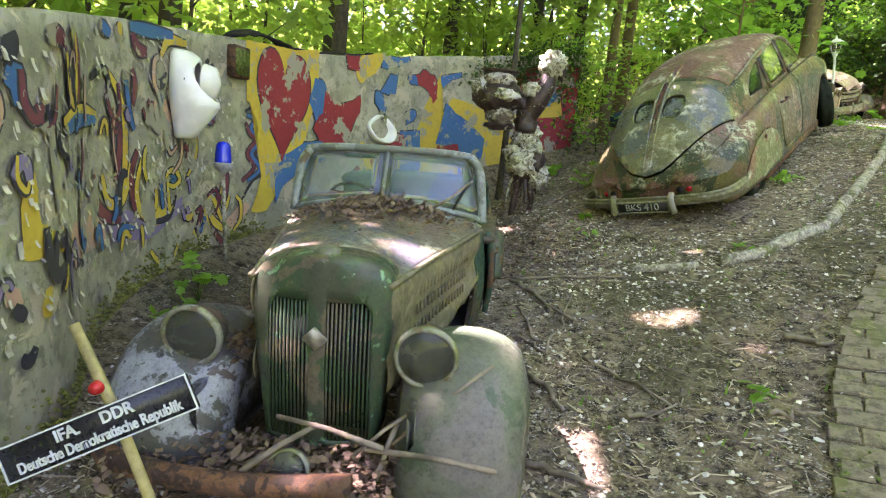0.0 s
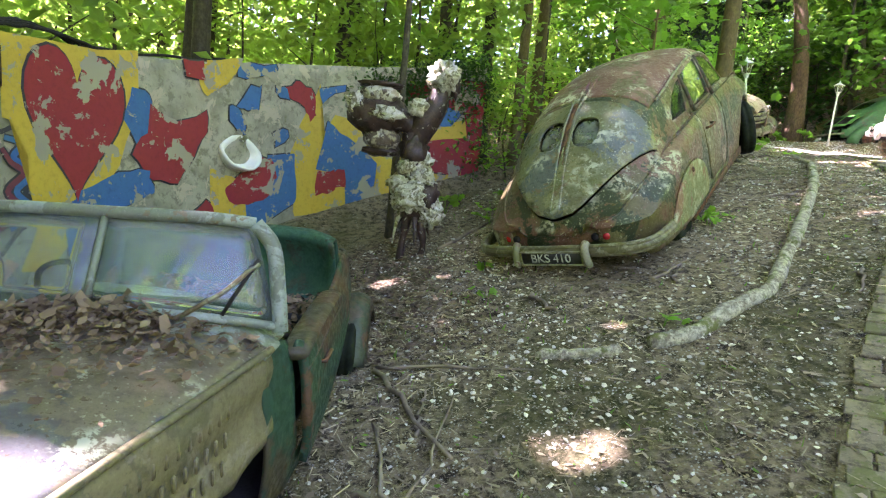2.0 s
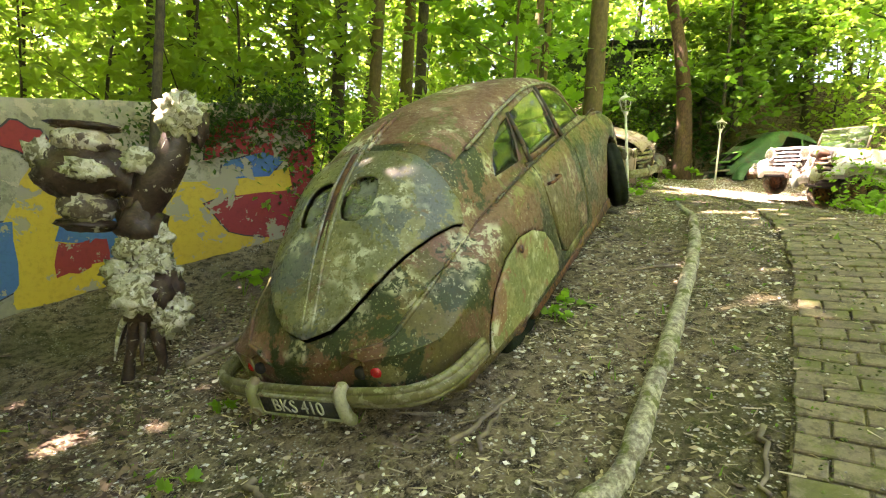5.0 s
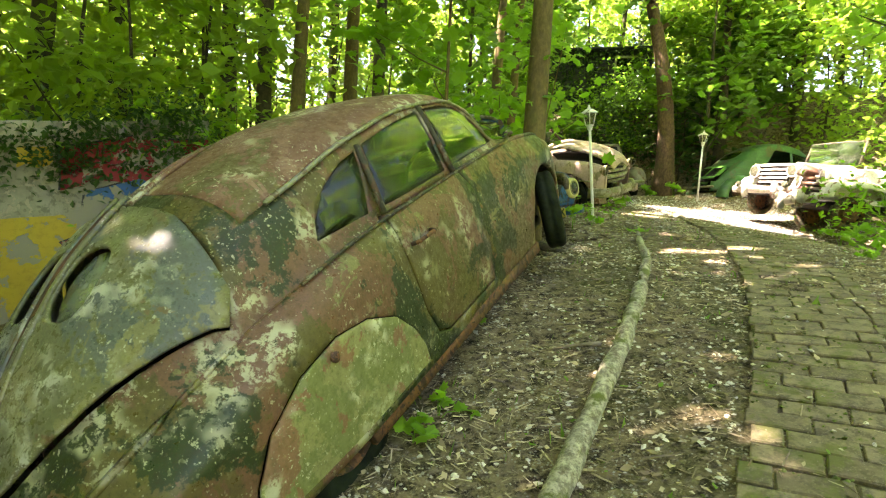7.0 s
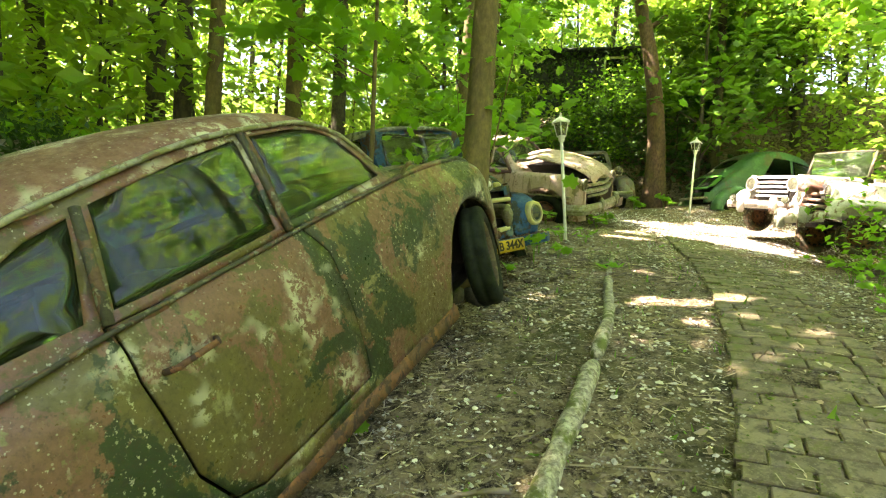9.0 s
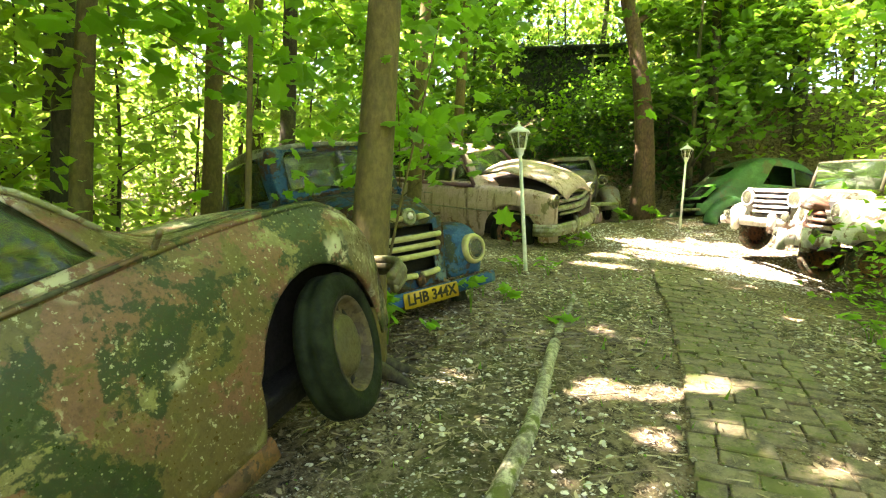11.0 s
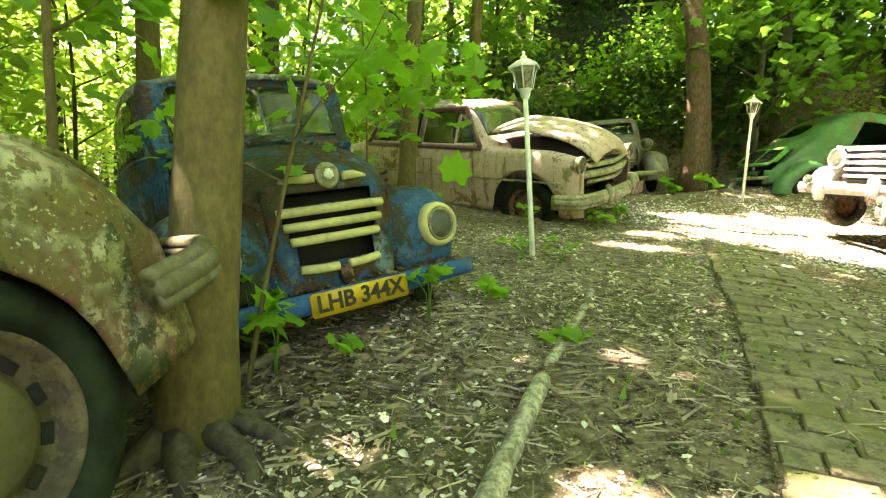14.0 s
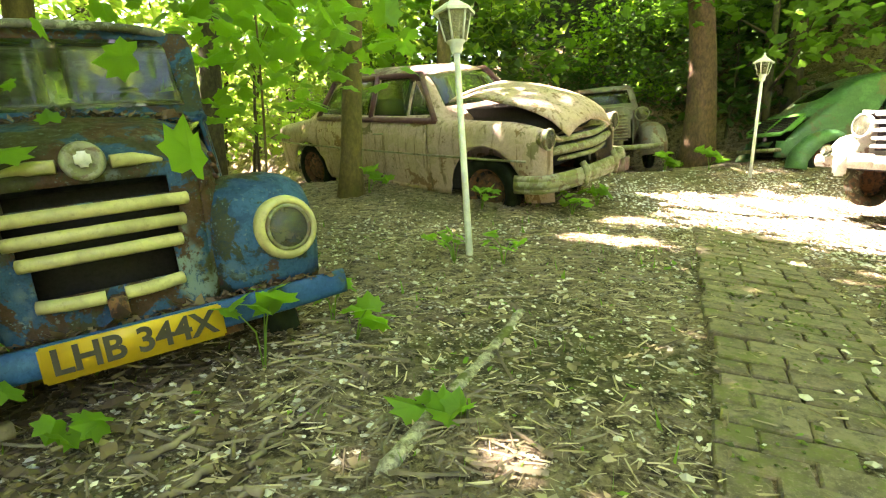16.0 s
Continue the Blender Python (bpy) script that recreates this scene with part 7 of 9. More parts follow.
STROKES = [
    ("Y", 0.05, [(3.59, 1.81), (3.77, 1.69), (3.87, 1.49), (3.86, 1.17), (3.8, 0.98), (3.64, 0.93), (3.52, 1.1)]),
    ("M", 0.05, [(3.71, 1.57), (3.8, 1.37), (3.72, 1.08)]),
    ("M", 0.05, [(3.41, 1.19), (3.42, 0.99), (3.59, 0.86), (3.79, 0.81)]),
    ("Y", 0.045, [(3.53, 1.14), (3.61, 0.96), (3.79, 0.93), (3.91, 1.07), (3.95, 1.2)]),
    ("M", 0.05, [(4.06, 1.29), (3.96, 1.12), (4.01, 0.89), (4.23, 0.75)]),
    ("Y", 0.045, [(4.14, 1.24), (4.04, 1.01), (4.13, 0.82), (4.35, 0.85), (4.37, 0.99)]),
    ("B", 0.035, [(4.45, 1.07), (4.49, 0.81)]),
    ("Y", 0.035, [(4.57, 1.04), (4.61, 0.8), (4.69, 0.82)]),
    ("Y", 0.03, [(4.54, 1.07), (4.6, 1.12), (4.72, 1.12), (4.79, 1.04), (4.69, 0.99), (4.57, 1.01)]),
    ("B", 0.02, [(4.63, 1.06), (4.66, 1.08), (4.71, 1.05), (4.66, 1.03), (4.63, 1.06)]),
    ("Y", 0.04, [(2.62, 1.45), (2.84, 1.5), (3.21, 1.53), (3.46, 1.51)]),
    ("B", 0.05, [(2.66, 1.41), (2.93, 1.46), (3.44, 1.48)]),
    ("K", 0.02, [(2.55, 1.45), (2.57, 1.33), (2.79, 1.26)]),
    ("K", 0.025, [(2.42, 1.52), (2.46, 1.37), (2.48, 1.21), (2.51, 1.04)]),
    ("M", 0.05, [(2.45, 1.82), (2.6, 1.84), (2.74, 1.82)]),
    ("B", 0.07, [(2.16, 1.56), (2.2, 1.62), (2.22, 1.5)]),
    ("K", 0.05, [(2.17, 1.77), (2.18, 1.74), (2.15, 1.65)]),
    ("Y", 0.05, [(4.46, 2.03), (4.6, 2.17), (4.9, 2.2)]),
    ("B", 0.06, [(3.97, 2.14), (4.26, 2.17), (4.67, 2.22)]),
    ("B", 0.05, [(3.55, 2.07), (3.69, 2.03)]),
    ("M", 0.06, [(4.0, 2.1), (4.09, 2.01), (4.23, 2.01)]),
    ("Y", 0.05, [(3.82, 2.13), (3.81, 2.02)]),
    ("K", 0.012, [(5.78, 1.72), (6.01, 1.82), (5.93, 1.59), (6.11, 1.45), (5.97, 1.3), (6.13, 1.11), (5.93, 1.0), (5.76, 0.81)]),
    ("B", 0.035, [(5.81, 1.69), (5.95, 1.65), (5.88, 1.54), (6.04, 1.44), (5.9, 1.29), (6.05, 1.13), (5.84, 1.0)]),
    ("M", 0.03, [(5.79, 1.61), (5.86, 1.51), (5.96, 1.43), (5.83, 1.29), (5.95, 1.15), (5.75, 1.0)]),
    ("Y", 0.03, [(5.43, 0.87), (5.49, 0.72), (5.56, 0.86)]),
    ("M", 0.035, [(4.91, 0.78), (4.99, 0.63), (5.02, 0.46)]),
    ("Y", 0.03, [(4.88, 0.51), (4.99, 0.58), (5.08, 0.42)]),
    ("Y", 0.035, [(4.26, 0.5), (4.44, 0.36), (4.63, 0.34), (4.76, 0.47)]),
    ("M", 0.03, [(5.05, 0.72), (5.15, 0.75), (5.07, 0.55)]),
    ("B", 0.03, [(3.73, 0.67), (3.81, 0.75), (4.0, 0.73)]),
    ("Y", 0.03, [(3.78, 0.59), (3.84, 0.71), (3.94, 0.66)]),
    ("K", 0.02, [(2.6, 0.95), (2.63, 0.78), (3.01, 0.67)]),
    ("K", 0.02, [(4.29, 0.72), (4.6, 0.74), (4.72, 0.91)]),
    ("M", 0.04, [(3.99, 1.86), (4.03, 1.76), (4.0, 1.61)]),
    ("B", 0.04, [(3.89, 1.77), (3.95, 1.54), (4.01, 1.44)]),
    ("K", 0.02, [(3.36, 1.72), (3.59, 1.8), (3.68, 1.7)]),
    ("M", 0.03, [(4.31, 1.67), (4.31, 1.51), (4.45, 1.43)]),
    ("Y", 0.05, [(5.28, 0.67), (5.36, 0.59), (5.49, 0.51)]),
    ("M", 0.03, [(3.45, 0.35), (3.57, 0.37), (3.61, 0.23)]),
    ("M", 0.035, [(5.34, 0.51), (5.44, 0.4), (5.5, 0.36)]),
]
BLOTS = [
    ("Y", [(2.24, 1.25), (2.3, 1.22), (2.34, 1.0), (2.6, 0.95), (2.62, 0.82), (2.32, 0.84), (2.2, 0.86), (2.21, 1.08)]),
    ("P", [(2.66, 0.91), (3.35, 1.05), (3.55, 0.82), (3.58, 0.67), (2.95, 0.71)]),
    ("P", [(4.32, 1.67), (4.63, 1.7), (4.66, 1.44), (4.43, 1.46)]),
    ("V", [(3.59, 0.79), (3.9, 0.87), (4.35, 0.71), (4.85, 0.9), (4.82, 0.75), (4.23, 0.59), (3.68, 0.66)]),
    ("Y", [(2.34, 0.7), (2.4, 0.68), (2.4, 0.55), (2.33, 0.58)]),
    ("P", [(2.07, 0.79), (2.18, 0.76), (2.19, 0.69), (2.07, 0.7)]),
    ("Y", [(4.27, 0.9), (4.54, 0.81), (4.57, 0.7), (4.29, 0.69)]),
    ("P", [(5.49, 0.58), (5.82, 0.79), (5.91, 0.73), (5.66, 0.49)]),
]
SHAPES = [
    ("R", [(10.8, 2.55), (11.3, 2.68), (11.72, 2.72), (11.70, 1.62), (12.05, 1.62), (12.08, 3.15), (11.4, 3.05), (10.8, 2.92)]),
    ("Y", [(9.12, 1.08), (9.9, 1.18), (10.5, 1.22), (11.1, 1.30), (11.68, 1.48), (11.72, 2.5), (10.9, 2.34), (10.3, 2.2), (9.7, 2.35), (9.42, 1.9)]),
    ("Y", [(7.91, 1.54), (8.18, 1.44), (8.45, 1.29), (8.46, 0.81), (7.98, 0.75)]),
    ("B", [(8.7, 1.69), (9.04, 1.77), (9.09, 1.25), (9.04, 1.17), (8.48, 0.84), (8.45, 1.18), (8.67, 1.25), (8.78, 1.41)]),
    ("R", [(8.2, 1.19), (8.15, 1.33), (8.31, 1.44), (8.55, 1.69), (8.7, 1.67), (8.76, 1.49), (8.67, 1.29), (8.45, 1.18)]),
    ("Y", [(9.06, 1.81), (9.23, 2.28), (9.42, 2.69), (9.45, 2.01), (9.44, 1.59), (9.86, 1.39), (9.88, 1.21), (9.14, 1.04), (9.1, 1.25)]),
    ("B", [(9.56, 2.24), (9.87, 2.06), (10.29, 1.77), (10.27, 1.26), (9.91, 1.21), (9.85, 1.63), (9.48, 1.63)]),
    ("R", [(9.44, 1.58), (9.68, 1.62), (9.7, 1.36), (9.43, 1.31)]),
    ("R", [(9.7, 1.61), (9.84, 1.65), (9.86, 1.43), (9.71, 1.42)]),
    ("B", [(8.25, 2.3), (8.42, 2.5), (8.54, 2.54), (8.51, 2.28), (8.37, 2.25)]),
    ("B", [(8.14, 2.23), (8.25, 2.23), (8.34, 2.12), (8.34, 1.98), (8.19, 2.05)]),
    ("R", [(8.95, 2.58), (9.13, 2.66), (9.3, 2.55), (9.32, 2.35), (9.24, 2.28), (9.18, 2.45), (8.96, 2.49)]),
    ("B", [(8.76, 2.57), (8.92, 2.58), (8.94, 2.47), (8.77, 2.49)]),
    ("Y", [(7.77, 2.61), (8.25, 2.74), (8.14, 2.55), (7.86, 2.35), (7.76, 2.45)]),
    ("B", [(8.26, 2.73), (8.71, 2.82), (8.72, 2.65), (8.57, 2.66), (8.23, 2.6)]),
    ("B", [(8.75, 2.02), (8.95, 2.08), (8.94, 2.0), (8.82, 1.87)]),
    ("B", [(9.44, 2.68), (9.78, 2.78), (9.72, 2.69), (9.45, 2.53)]),
    ("Y", [(10.45, 2.9), (10.66, 2.94), (10.67, 2.78), (10.46, 2.76)]),
    ("R", [(7.69, 1.07), (7.84, 1.19), (7.93, 1.1), (7.93, 0.93), (7.72, 0.92)]),
    ("R", [(7.69, 0.82), (7.93, 0.84), (7.94, 0.76), (7.69, 0.76)]),
    ("R", [(10.81, 2.06), (11.16, 2.16), (11.74, 2.25), (11.62, 1.56), (11.58, 1.74), (11.08, 1.78)]),
    ("R", [(11.17, 2.85), (11.78, 3.12), (12.0, 2.89), (11.76, 2.27), (11.71, 2.68), (11.28, 2.69)]),
    ("Y", [(10.92, 2.33), (11.71, 2.55), (11.74, 2.3), (11.21, 2.17)]),
    ("B", [(10.98, 2.56), (11.38, 2.68), (11.65, 2.67), (11.45, 2.47), (10.97, 2.36)]),
    ("Y", [(11.01, 1.58), (11.58, 1.74), (11.63, 1.54), (11.02, 1.41)]),
    ("Y", [(5.81, 2.38), (7.0, 2.54), (6.98, 1.97), (6.65, 1.3), (6.19, 0.71), (5.94, 0.69), (6.16, 1.31), (6.06, 1.73), (5.85, 1.83)]),
    ("B", [(6.95, 2.23), (7.16, 2.2), (7.24, 1.86), (7.04, 1.73), (6.9, 1.96)]),
    ("R", [(7.2, 2.06), (7.45, 1.95), (7.79, 2.11), (7.79, 1.92), (7.64, 1.68), (7.49, 1.44), (7.22, 1.43), (6.99, 1.66), (7.19, 1.85)]),
    ("B", [(6.8, 1.42), (7.11, 1.46), (7.18, 1.25), (6.47, 0.99), (6.38, 0.76), (6.34, 1.13), (6.5, 1.26)]),
    ("Y", [(7.83, 2.67), (8.27, 2.79), (8.07, 2.49), (7.86, 2.42)]),
    ("R", [(7.56, 2.6), (7.75, 2.65), (7.78, 2.51), (7.6, 2.47)]),
]


def painted(poly, key, off):
    """A coat of paint on the wall: an outline in metres along the wall and height."""
    bm = bmesh.new()
    f = bm.faces.new([bm.verts.new((s, 0, z)) for s, z in poly])
    bmesh.ops.triangulate(bm, faces=[f])
    lo, hi = min(p[0] for p in poly), max(p[0] for p in poly)
    for s in np.arange(math.floor(lo / 0.12) * 0.12, hi, 0.12):
        bmesh.ops.bisect_plane(bm, geom=bm.verts[:] + bm.edges[:] + bm.faces[:], dist=0.0005, plane_co=(s, 0, 0), plane_no=(1, 0, 0))
    for v in bm.verts:
        v.co = wall_at(v.co.x, v.co.z, off)
    return part("paint_patch", bm, PAINT[key], WALL, smooth=False)


def soft_outline(poly, wob=0.015, seed=0):
    """Rounds and roughens an outline."""
    pts = [Vector((a, b, 0)) for a, b in poly]
    out = []
    n = len(pts)
    for i in range(n):
        b, c = pts[i], pts[(i + 1) % n]
        for t in (0, 0.34, 0.67):
            q = b.lerp(c, t)
            out.append((q.x + wob * noise.noise((q.x * 9, q.y * 9, seed)), q.y + wob * noise.noise((q.x * 9, q.y * 9, seed + 5))))
    return out


def swell(poly, d):
    cx, cy = sum(p[0] for p in poly) / len(poly), sum(p[1] for p in poly) / len(poly)
    return [(x + d * (x - cx) / max(0.05, math.hypot(x - cx, y - cy)), y + d * (y - cy) / max(0.05, math.hypot(x - cx, y - cy))) for x, y in poly]


def build_paintings():
    for i, (key, poly) in enumerate(SHAPES):
        o = soft_outline(swell(poly, 0.05 if len(poly) > 5 else 0.025), 0.05, i)
        if key in "RB":
            painted(swell(o, 0.018), "K", 0.0075 + 0.0002 * i)
        painted(o, key, 0.0105 + 0.0003 * i + (0.003 if key in "RB" else 0))
    for i, (key, poly) in enumerate(BLOTS):
        painted(soft_outline(poly, 0.03, i), key, 0.009 + 0.0004 * i)
    heart = [(6.42 + 0.0285 * 16 * math.sin(t) ** 3, 1.92 + 0.043 * (13 * math.cos(t) - 5 * math.cos(2 * t) - 2 * math.cos(3 * t) - math.cos(4 * t))) for t in np.linspace(0, 2 * math.pi, 40)[:-1]]
    painted(swell(heart, 0.022), "K", 0.0215)
    painted(heart, "R", 0.0245)
    r2 = np.random.default_rng(12)
    curls = []
    for k in range(64):
        s0 = r2.uniform(2.0, 5.7)
        z0 = r2.uniform(0.35 + 0.06 * s0, wall_top(s0) - 0.15)
        rad, a0, turn = r2.uniform(0.04, 0.15), r2.uniform(0, 6.28), r2.uniform(1.5, 4.5) * r2.choice((-1, 1))
        curls.append(("YMBKPVYM"[k % 8], r2.uniform(0.02, 0.055), [(s0 + rad * 0.8 * math.cos(a0 + turn * u), z0 + rad * 1.3 * math.sin(a0 + turn * u) - 0.1 * u * u) for u in (0, 0.3, 0.6, 1.0)]))
    for i, (key, width, pts) in enumerate([(a, b * 1.35, c) for a, b, c in STROKES] + curls):
        line = curve_through([(a, b, 0) for a, b in pts], 6)
        for grow_by, k2, off in ((0.014, "K", 0.013), (0.0, key, 0.0155)):
            lft, rgt = [], []
            for j, p in enumerate(line):
                d = (line[min(j + 1, len(line) - 1)] - line[max(j - 1, 0)]).normalized()
                n = Vector((-d.y, d.x, 0)) * (width / 2 + grow_by) * (0.75 + 0.4 * math.sin(math.pi * j / (len(line) - 1)))
                lft.append(wall_at((p + n).x, (p + n).y, off + 0.00008 * i))
                rgt.append(wall_at((p - n).x, (p - n).y, off + 0.00008 * i))
            bm = bmesh.new()
            a = [bm.verts.new(v) for v in lft]
            b = [bm.verts.new(v) for v in rgt]
            for j in range(len(a) - 1):
                bm.faces.new((a[j], a[j + 1], b[j + 1], b[j]))
            part("paint_stroke", bm, PAINT[k2], WALL, smooth=False)
    # curled flakes of loose paint and plaster
    rng = np.random.default_rng(21)
    V, F = [], []
    for k in range(420):
        s, z = rng.uniform(1.9, 5.6), 0
        z = rng.uniform(0.25 + 0.09 * s, wall_top(s) - 0.08)
        if s > 6 and rng.random() < 0.6:
            continue
        w, h, c = rng.uniform(0.004, 0.02), rng.uniform(0.008, 0.03), rng.uniform(0.004, 0.016)
        n0 = len(V)
        for u, o in ((-1, 0.012), (-0.3, 0.014), (0.4, 0.014 + c * 0.5), (1, 0.014 + c)):
            for e in (-1, 1):
                V.append(tuple(wall_at(s + e * w, z - u * h, o)))
        F += [(n0 + 2 * q, n0 + 2 * q + 1, n0 + 2 * q + 3, n0 + 2 * q + 2) for q in range(3)]
    ob = new("paint_flakes", raw_mesh("paint_flakes", V, 4, F, plain("curled_paint_flake", (0.40, 0.37, 0.30), 0.8, vary=0.6, scale=2.5)))
    ob.parent = WALL
    ob["kind"] = "stuff"


build_paintings()

def wall_moss():
    rng = np.random.default_rng(31)
    V, F = [], []
    for k in range(3200):
        s = rng.uniform(1.8, 6.2)
        p = wall_at(s, 0.0, 0.012)
        p.z = gz(p.x, p.y) + abs(rng.normal(0, 0.09)) - 0.02
        if noise.noise((s * 2.5, 0, 8)) < rng.uniform(-0.5, 0.3):
            continue
        r, n0 = rng.uniform(0.006, 0.018), len(V)
        for a, b, c in OCTA6:
            V.append((p.x + a * r, p.y + b * r, p.z + c * r * 0.8))
        F += [tuple(n0 + i for i in f) for f in OCTA6F]
    ob = new("wall_moss", raw_mesh("wall_moss", V, 3, F, plain("yellow_green_moss", (0.15, 0.16, 0.03), 0.95, vary=0.5, scale=20)))
    tagged(ob, "yellow-green moss along the foot of the wall", "moss", kind="stuff")


OCTA6 = [(1, 0, 0), (0, 1, 0), (-1, 0, 0), (0, -1, 0), (0, 0, 1), (0, 0, -1)]
OCTA6F = [(0, 1, 4), (1, 2, 4), (2, 3, 4), (3, 0, 4), (1, 0, 5), (2, 1, 5), (3, 2, 5), (0, 3, 5)]
wall_moss()

# ---- things on the wall ----
CERAMIC = plain("old_white_ceramic", (0.74, 0.74, 0.70), 0.25, vary=0.08, scale=5, dirt=(0.5, 0.5, 0.42))


def wall_frame(s, z, off=0.0):
    """A pose on the wall: x along it, y into it, z up."""
    a, b = wall_at(s, z, off), wall_at(s, z, off + 0.1)
    n = (b - a).normalized()
    x = Vector((0, 0, 1)).cross(n)
    return Matrix.Translation(a) @ Matrix((x, -n, Vector((0, 0, 1)))).transposed().to_4x4()


def urinal():
    t = thing("urinal", "white ceramic urinal hung on the painted wall", "urinal", wall_frame(4.75, 1.78, 0.03))
    bm = bmesh.new()
    rows = []
    for z, w, d in ((0.34, 0.10, 0.10), (0.30, 0.15, 0.16), (0.18, 0.17, 0.20), (0.05, 0.175, 0.27), (-0.05, 0.17, 0.33), (-0.10, 0.165, 0.34), (-0.16, 0.15, 0.30), (-0.28, 0.11, 0.20), (-0.36, 0.09, 0.14), (-0.38, 0.05, 0.10)):
        rows.append([bm.verts.new((w * math.cos(a), -d * max(0.0, math.sin(a)) ** 0.8, z)) for a in np.linspace(0, math.pi, 17)])
    for a, b in zip(rows, rows[1:]):
        for k in range(16):
            bm.faces.new((a[k], a[k + 1], b[k + 1], b[k]))
    bm.faces.new(rows[0])
    bm.faces.new(rows[-1])
    cut_out(bm, oval(0, 0.10, 0.115, 0.16, 16), (0, 2), lambda c, n: c.y < -0.12).free()
    part("bowl", bm, CERAMIC, t, solid=0.025)
    part("inner_basin", spin_bm([(0.11, 0.0), (0.09, 0.09), (0.0, 0.13)], pose(0, -0.22, 0.10, 90) @ Matrix.Diagonal((1, 1.4, 1, 1)), 20), CERAMIC, t)
    part("waste_hole", moved(plate_bm(0.05, 0.02, 0.04, 0.01), pose(-0.14, -0.1, 0.10, 0, 0, 55)), BLACK, t)


def basin():
    t = thing("hand_basin", "white corner washbasin with tap hung askew on the wall", "washbasin", wall_frame(8.27, 1.74, 0.06) @ pose(0, 0, 0, 68, 0, 0) @ pose(0, 0, 0, 0, 0, -8))
    outline = [(-0.27, -0.02), (-0.16, -0.16), (0.0, -0.20), (0.16, -0.17), (0.27, -0.04), (0.24, 0.10), (0.0, 0.24), (-0.22, 0.10)]
    o = [Vector((x, y, 0)) for x, y in outline]
    sm = []
    for i in range(len(o)):
        a, b, c, d = (o[(i + k) % len(o)] for k in (-1, 0, 1, 2))
        for q in range(4):
            u = q / 4
            sm.append(0.5 * (2 * b + (c - a) * u + (2 * a - 5 * b + 4 * c - d) * u * u + (3 * b - a - 3 * c + d) * u ** 3))
    bm = bmesh.new()
    prof = [(0.45, -0.16), (0.8, -0.12), (0.97, -0.03), (1.0, 0.0), (0.98, 0.02), (0.90, 0.025), (0.80, 0.005), (0.70, -0.05), (0.45, -0.10), (0.12, -0.115)]
    rings = [[bm.verts.new((p.x * k, p.y * k - (0.02 if k < 0.9 else 0), z)) for p in sm] for k, z in prof]
    for a, b in zip(rings, rings[1:]):
        for k in range(len(a)):
            bm.faces.new((a[k], a[(k + 1) % len(a)], b[(k + 1) % len(a)], b[k]))
    bm.faces.new(rings[0])
    bm.faces.new(rings[-1])
    part("bowl", bm, CERAMIC, t)
    tap = part("tap", tube_bm(curve_through([(0, 0.16, 0.0), (0, 0.16, 0.06), (0, 0.12, 0.09), (0, 0.05, 0.07)], 5), 0.014, 10), CHROME_DULL, t)
    part("tap_handle", spin_bm([(0.0, 0.12), (0.025, 0.115), (0.028, 0.09), (0.015, 0.07)], pose(0, 0.16, 0), 14), CHROME_DULL, tap)
    part("drain", spin_bm([(0.03, -0.108), (0.02, -0.104), (0, -0.104)], None, 16), plain("drain_algae", (0.05, 0.09, 0.05), 0.6), t)


def blue_lamp():
    p = wall_at(5.1, 0.35, 0.26)
    t = thing("beacon_lamp", "blue glass beacon on a rusty pole before the wall", "lamp", pose(p.x, p.y, gz(p.x, p.y) - 0.1))
    part("pole", tube_bm([(0.05, -0.02, 0), (0.02, 0, 0.5), (0, 0, 0.92)], 0.02, 8), LOGMAT, t)
    part("socket", spin_bm([(0.02, 0.90), (0.035, 0.93), (0.075, 0.96), (0.085, 1.0), (0.07, 1.02), (0.0, 1.02)], None, 20), plain("grey_socket", (0.30, 0.29, 0.27), 0.5), t)
    m, nt, b = nodes_of("blue_beacon_glass")
    b.inputs["Base Color"].default_value = (0.01, 0.03, 0.55, 1)
    b.inputs["Roughness"].default_value = 0.12
    b.inputs["Coat Weight"].default_value = 0.5
    part("dome", spin_bm([(0.075, 1.02), (0.07, 1.1), (0.062, 1.17), (0.045, 1.20), (0.0, 1.21)], None, 24), m, t, "deep blue glass dome")


def wall_cable():
    t = thing("cable_coil", "coil of dark cable lying on top of the wall", "cable", pose(0, 0, 0))
    rng = np.random.default_rng(4)
    for k in range(6):
        pts = [wall_at(5.7 + u, wall_top(5.7 + u) + 0.02 + 0.11 * math.sin(math.pi * u / 0.9) * (0.6 + 0.1 * k) + 0.02 * rng.random(), -0.02 - 0.035 * k) for u in np.linspace(0, 0.9, 12)]
        part("cable_loop", tube_bm(pts, 0.014, 6), BLACK, t)
    pts = [wall_at(6.5 + u, wall_top(6.5 + u) + 0.025 + 0.01 * math.sin(9 * u), -0.05) for u in np.linspace(0, 1.6, 16)]
    part("cable_end", tube_bm(pts, 0.014, 6), BLACK, t)


urinal()
basin()
blue_lamp()
wall_cable()
bx = thing("meter_box", "small mossy wooden box fixed to the wall", "box", wall_frame(5.62, 2.18, 0.01))
part("frame", moved(plate_bm(0.24, 0.08, 0.30, 0.01), pose(0, -0.04, 0)), RUST, bx)
part("front", moved(plate_bm(0.19, 0.02, 0.25, 0.006), pose(0, -0.085, 0)), MOSS, bx)


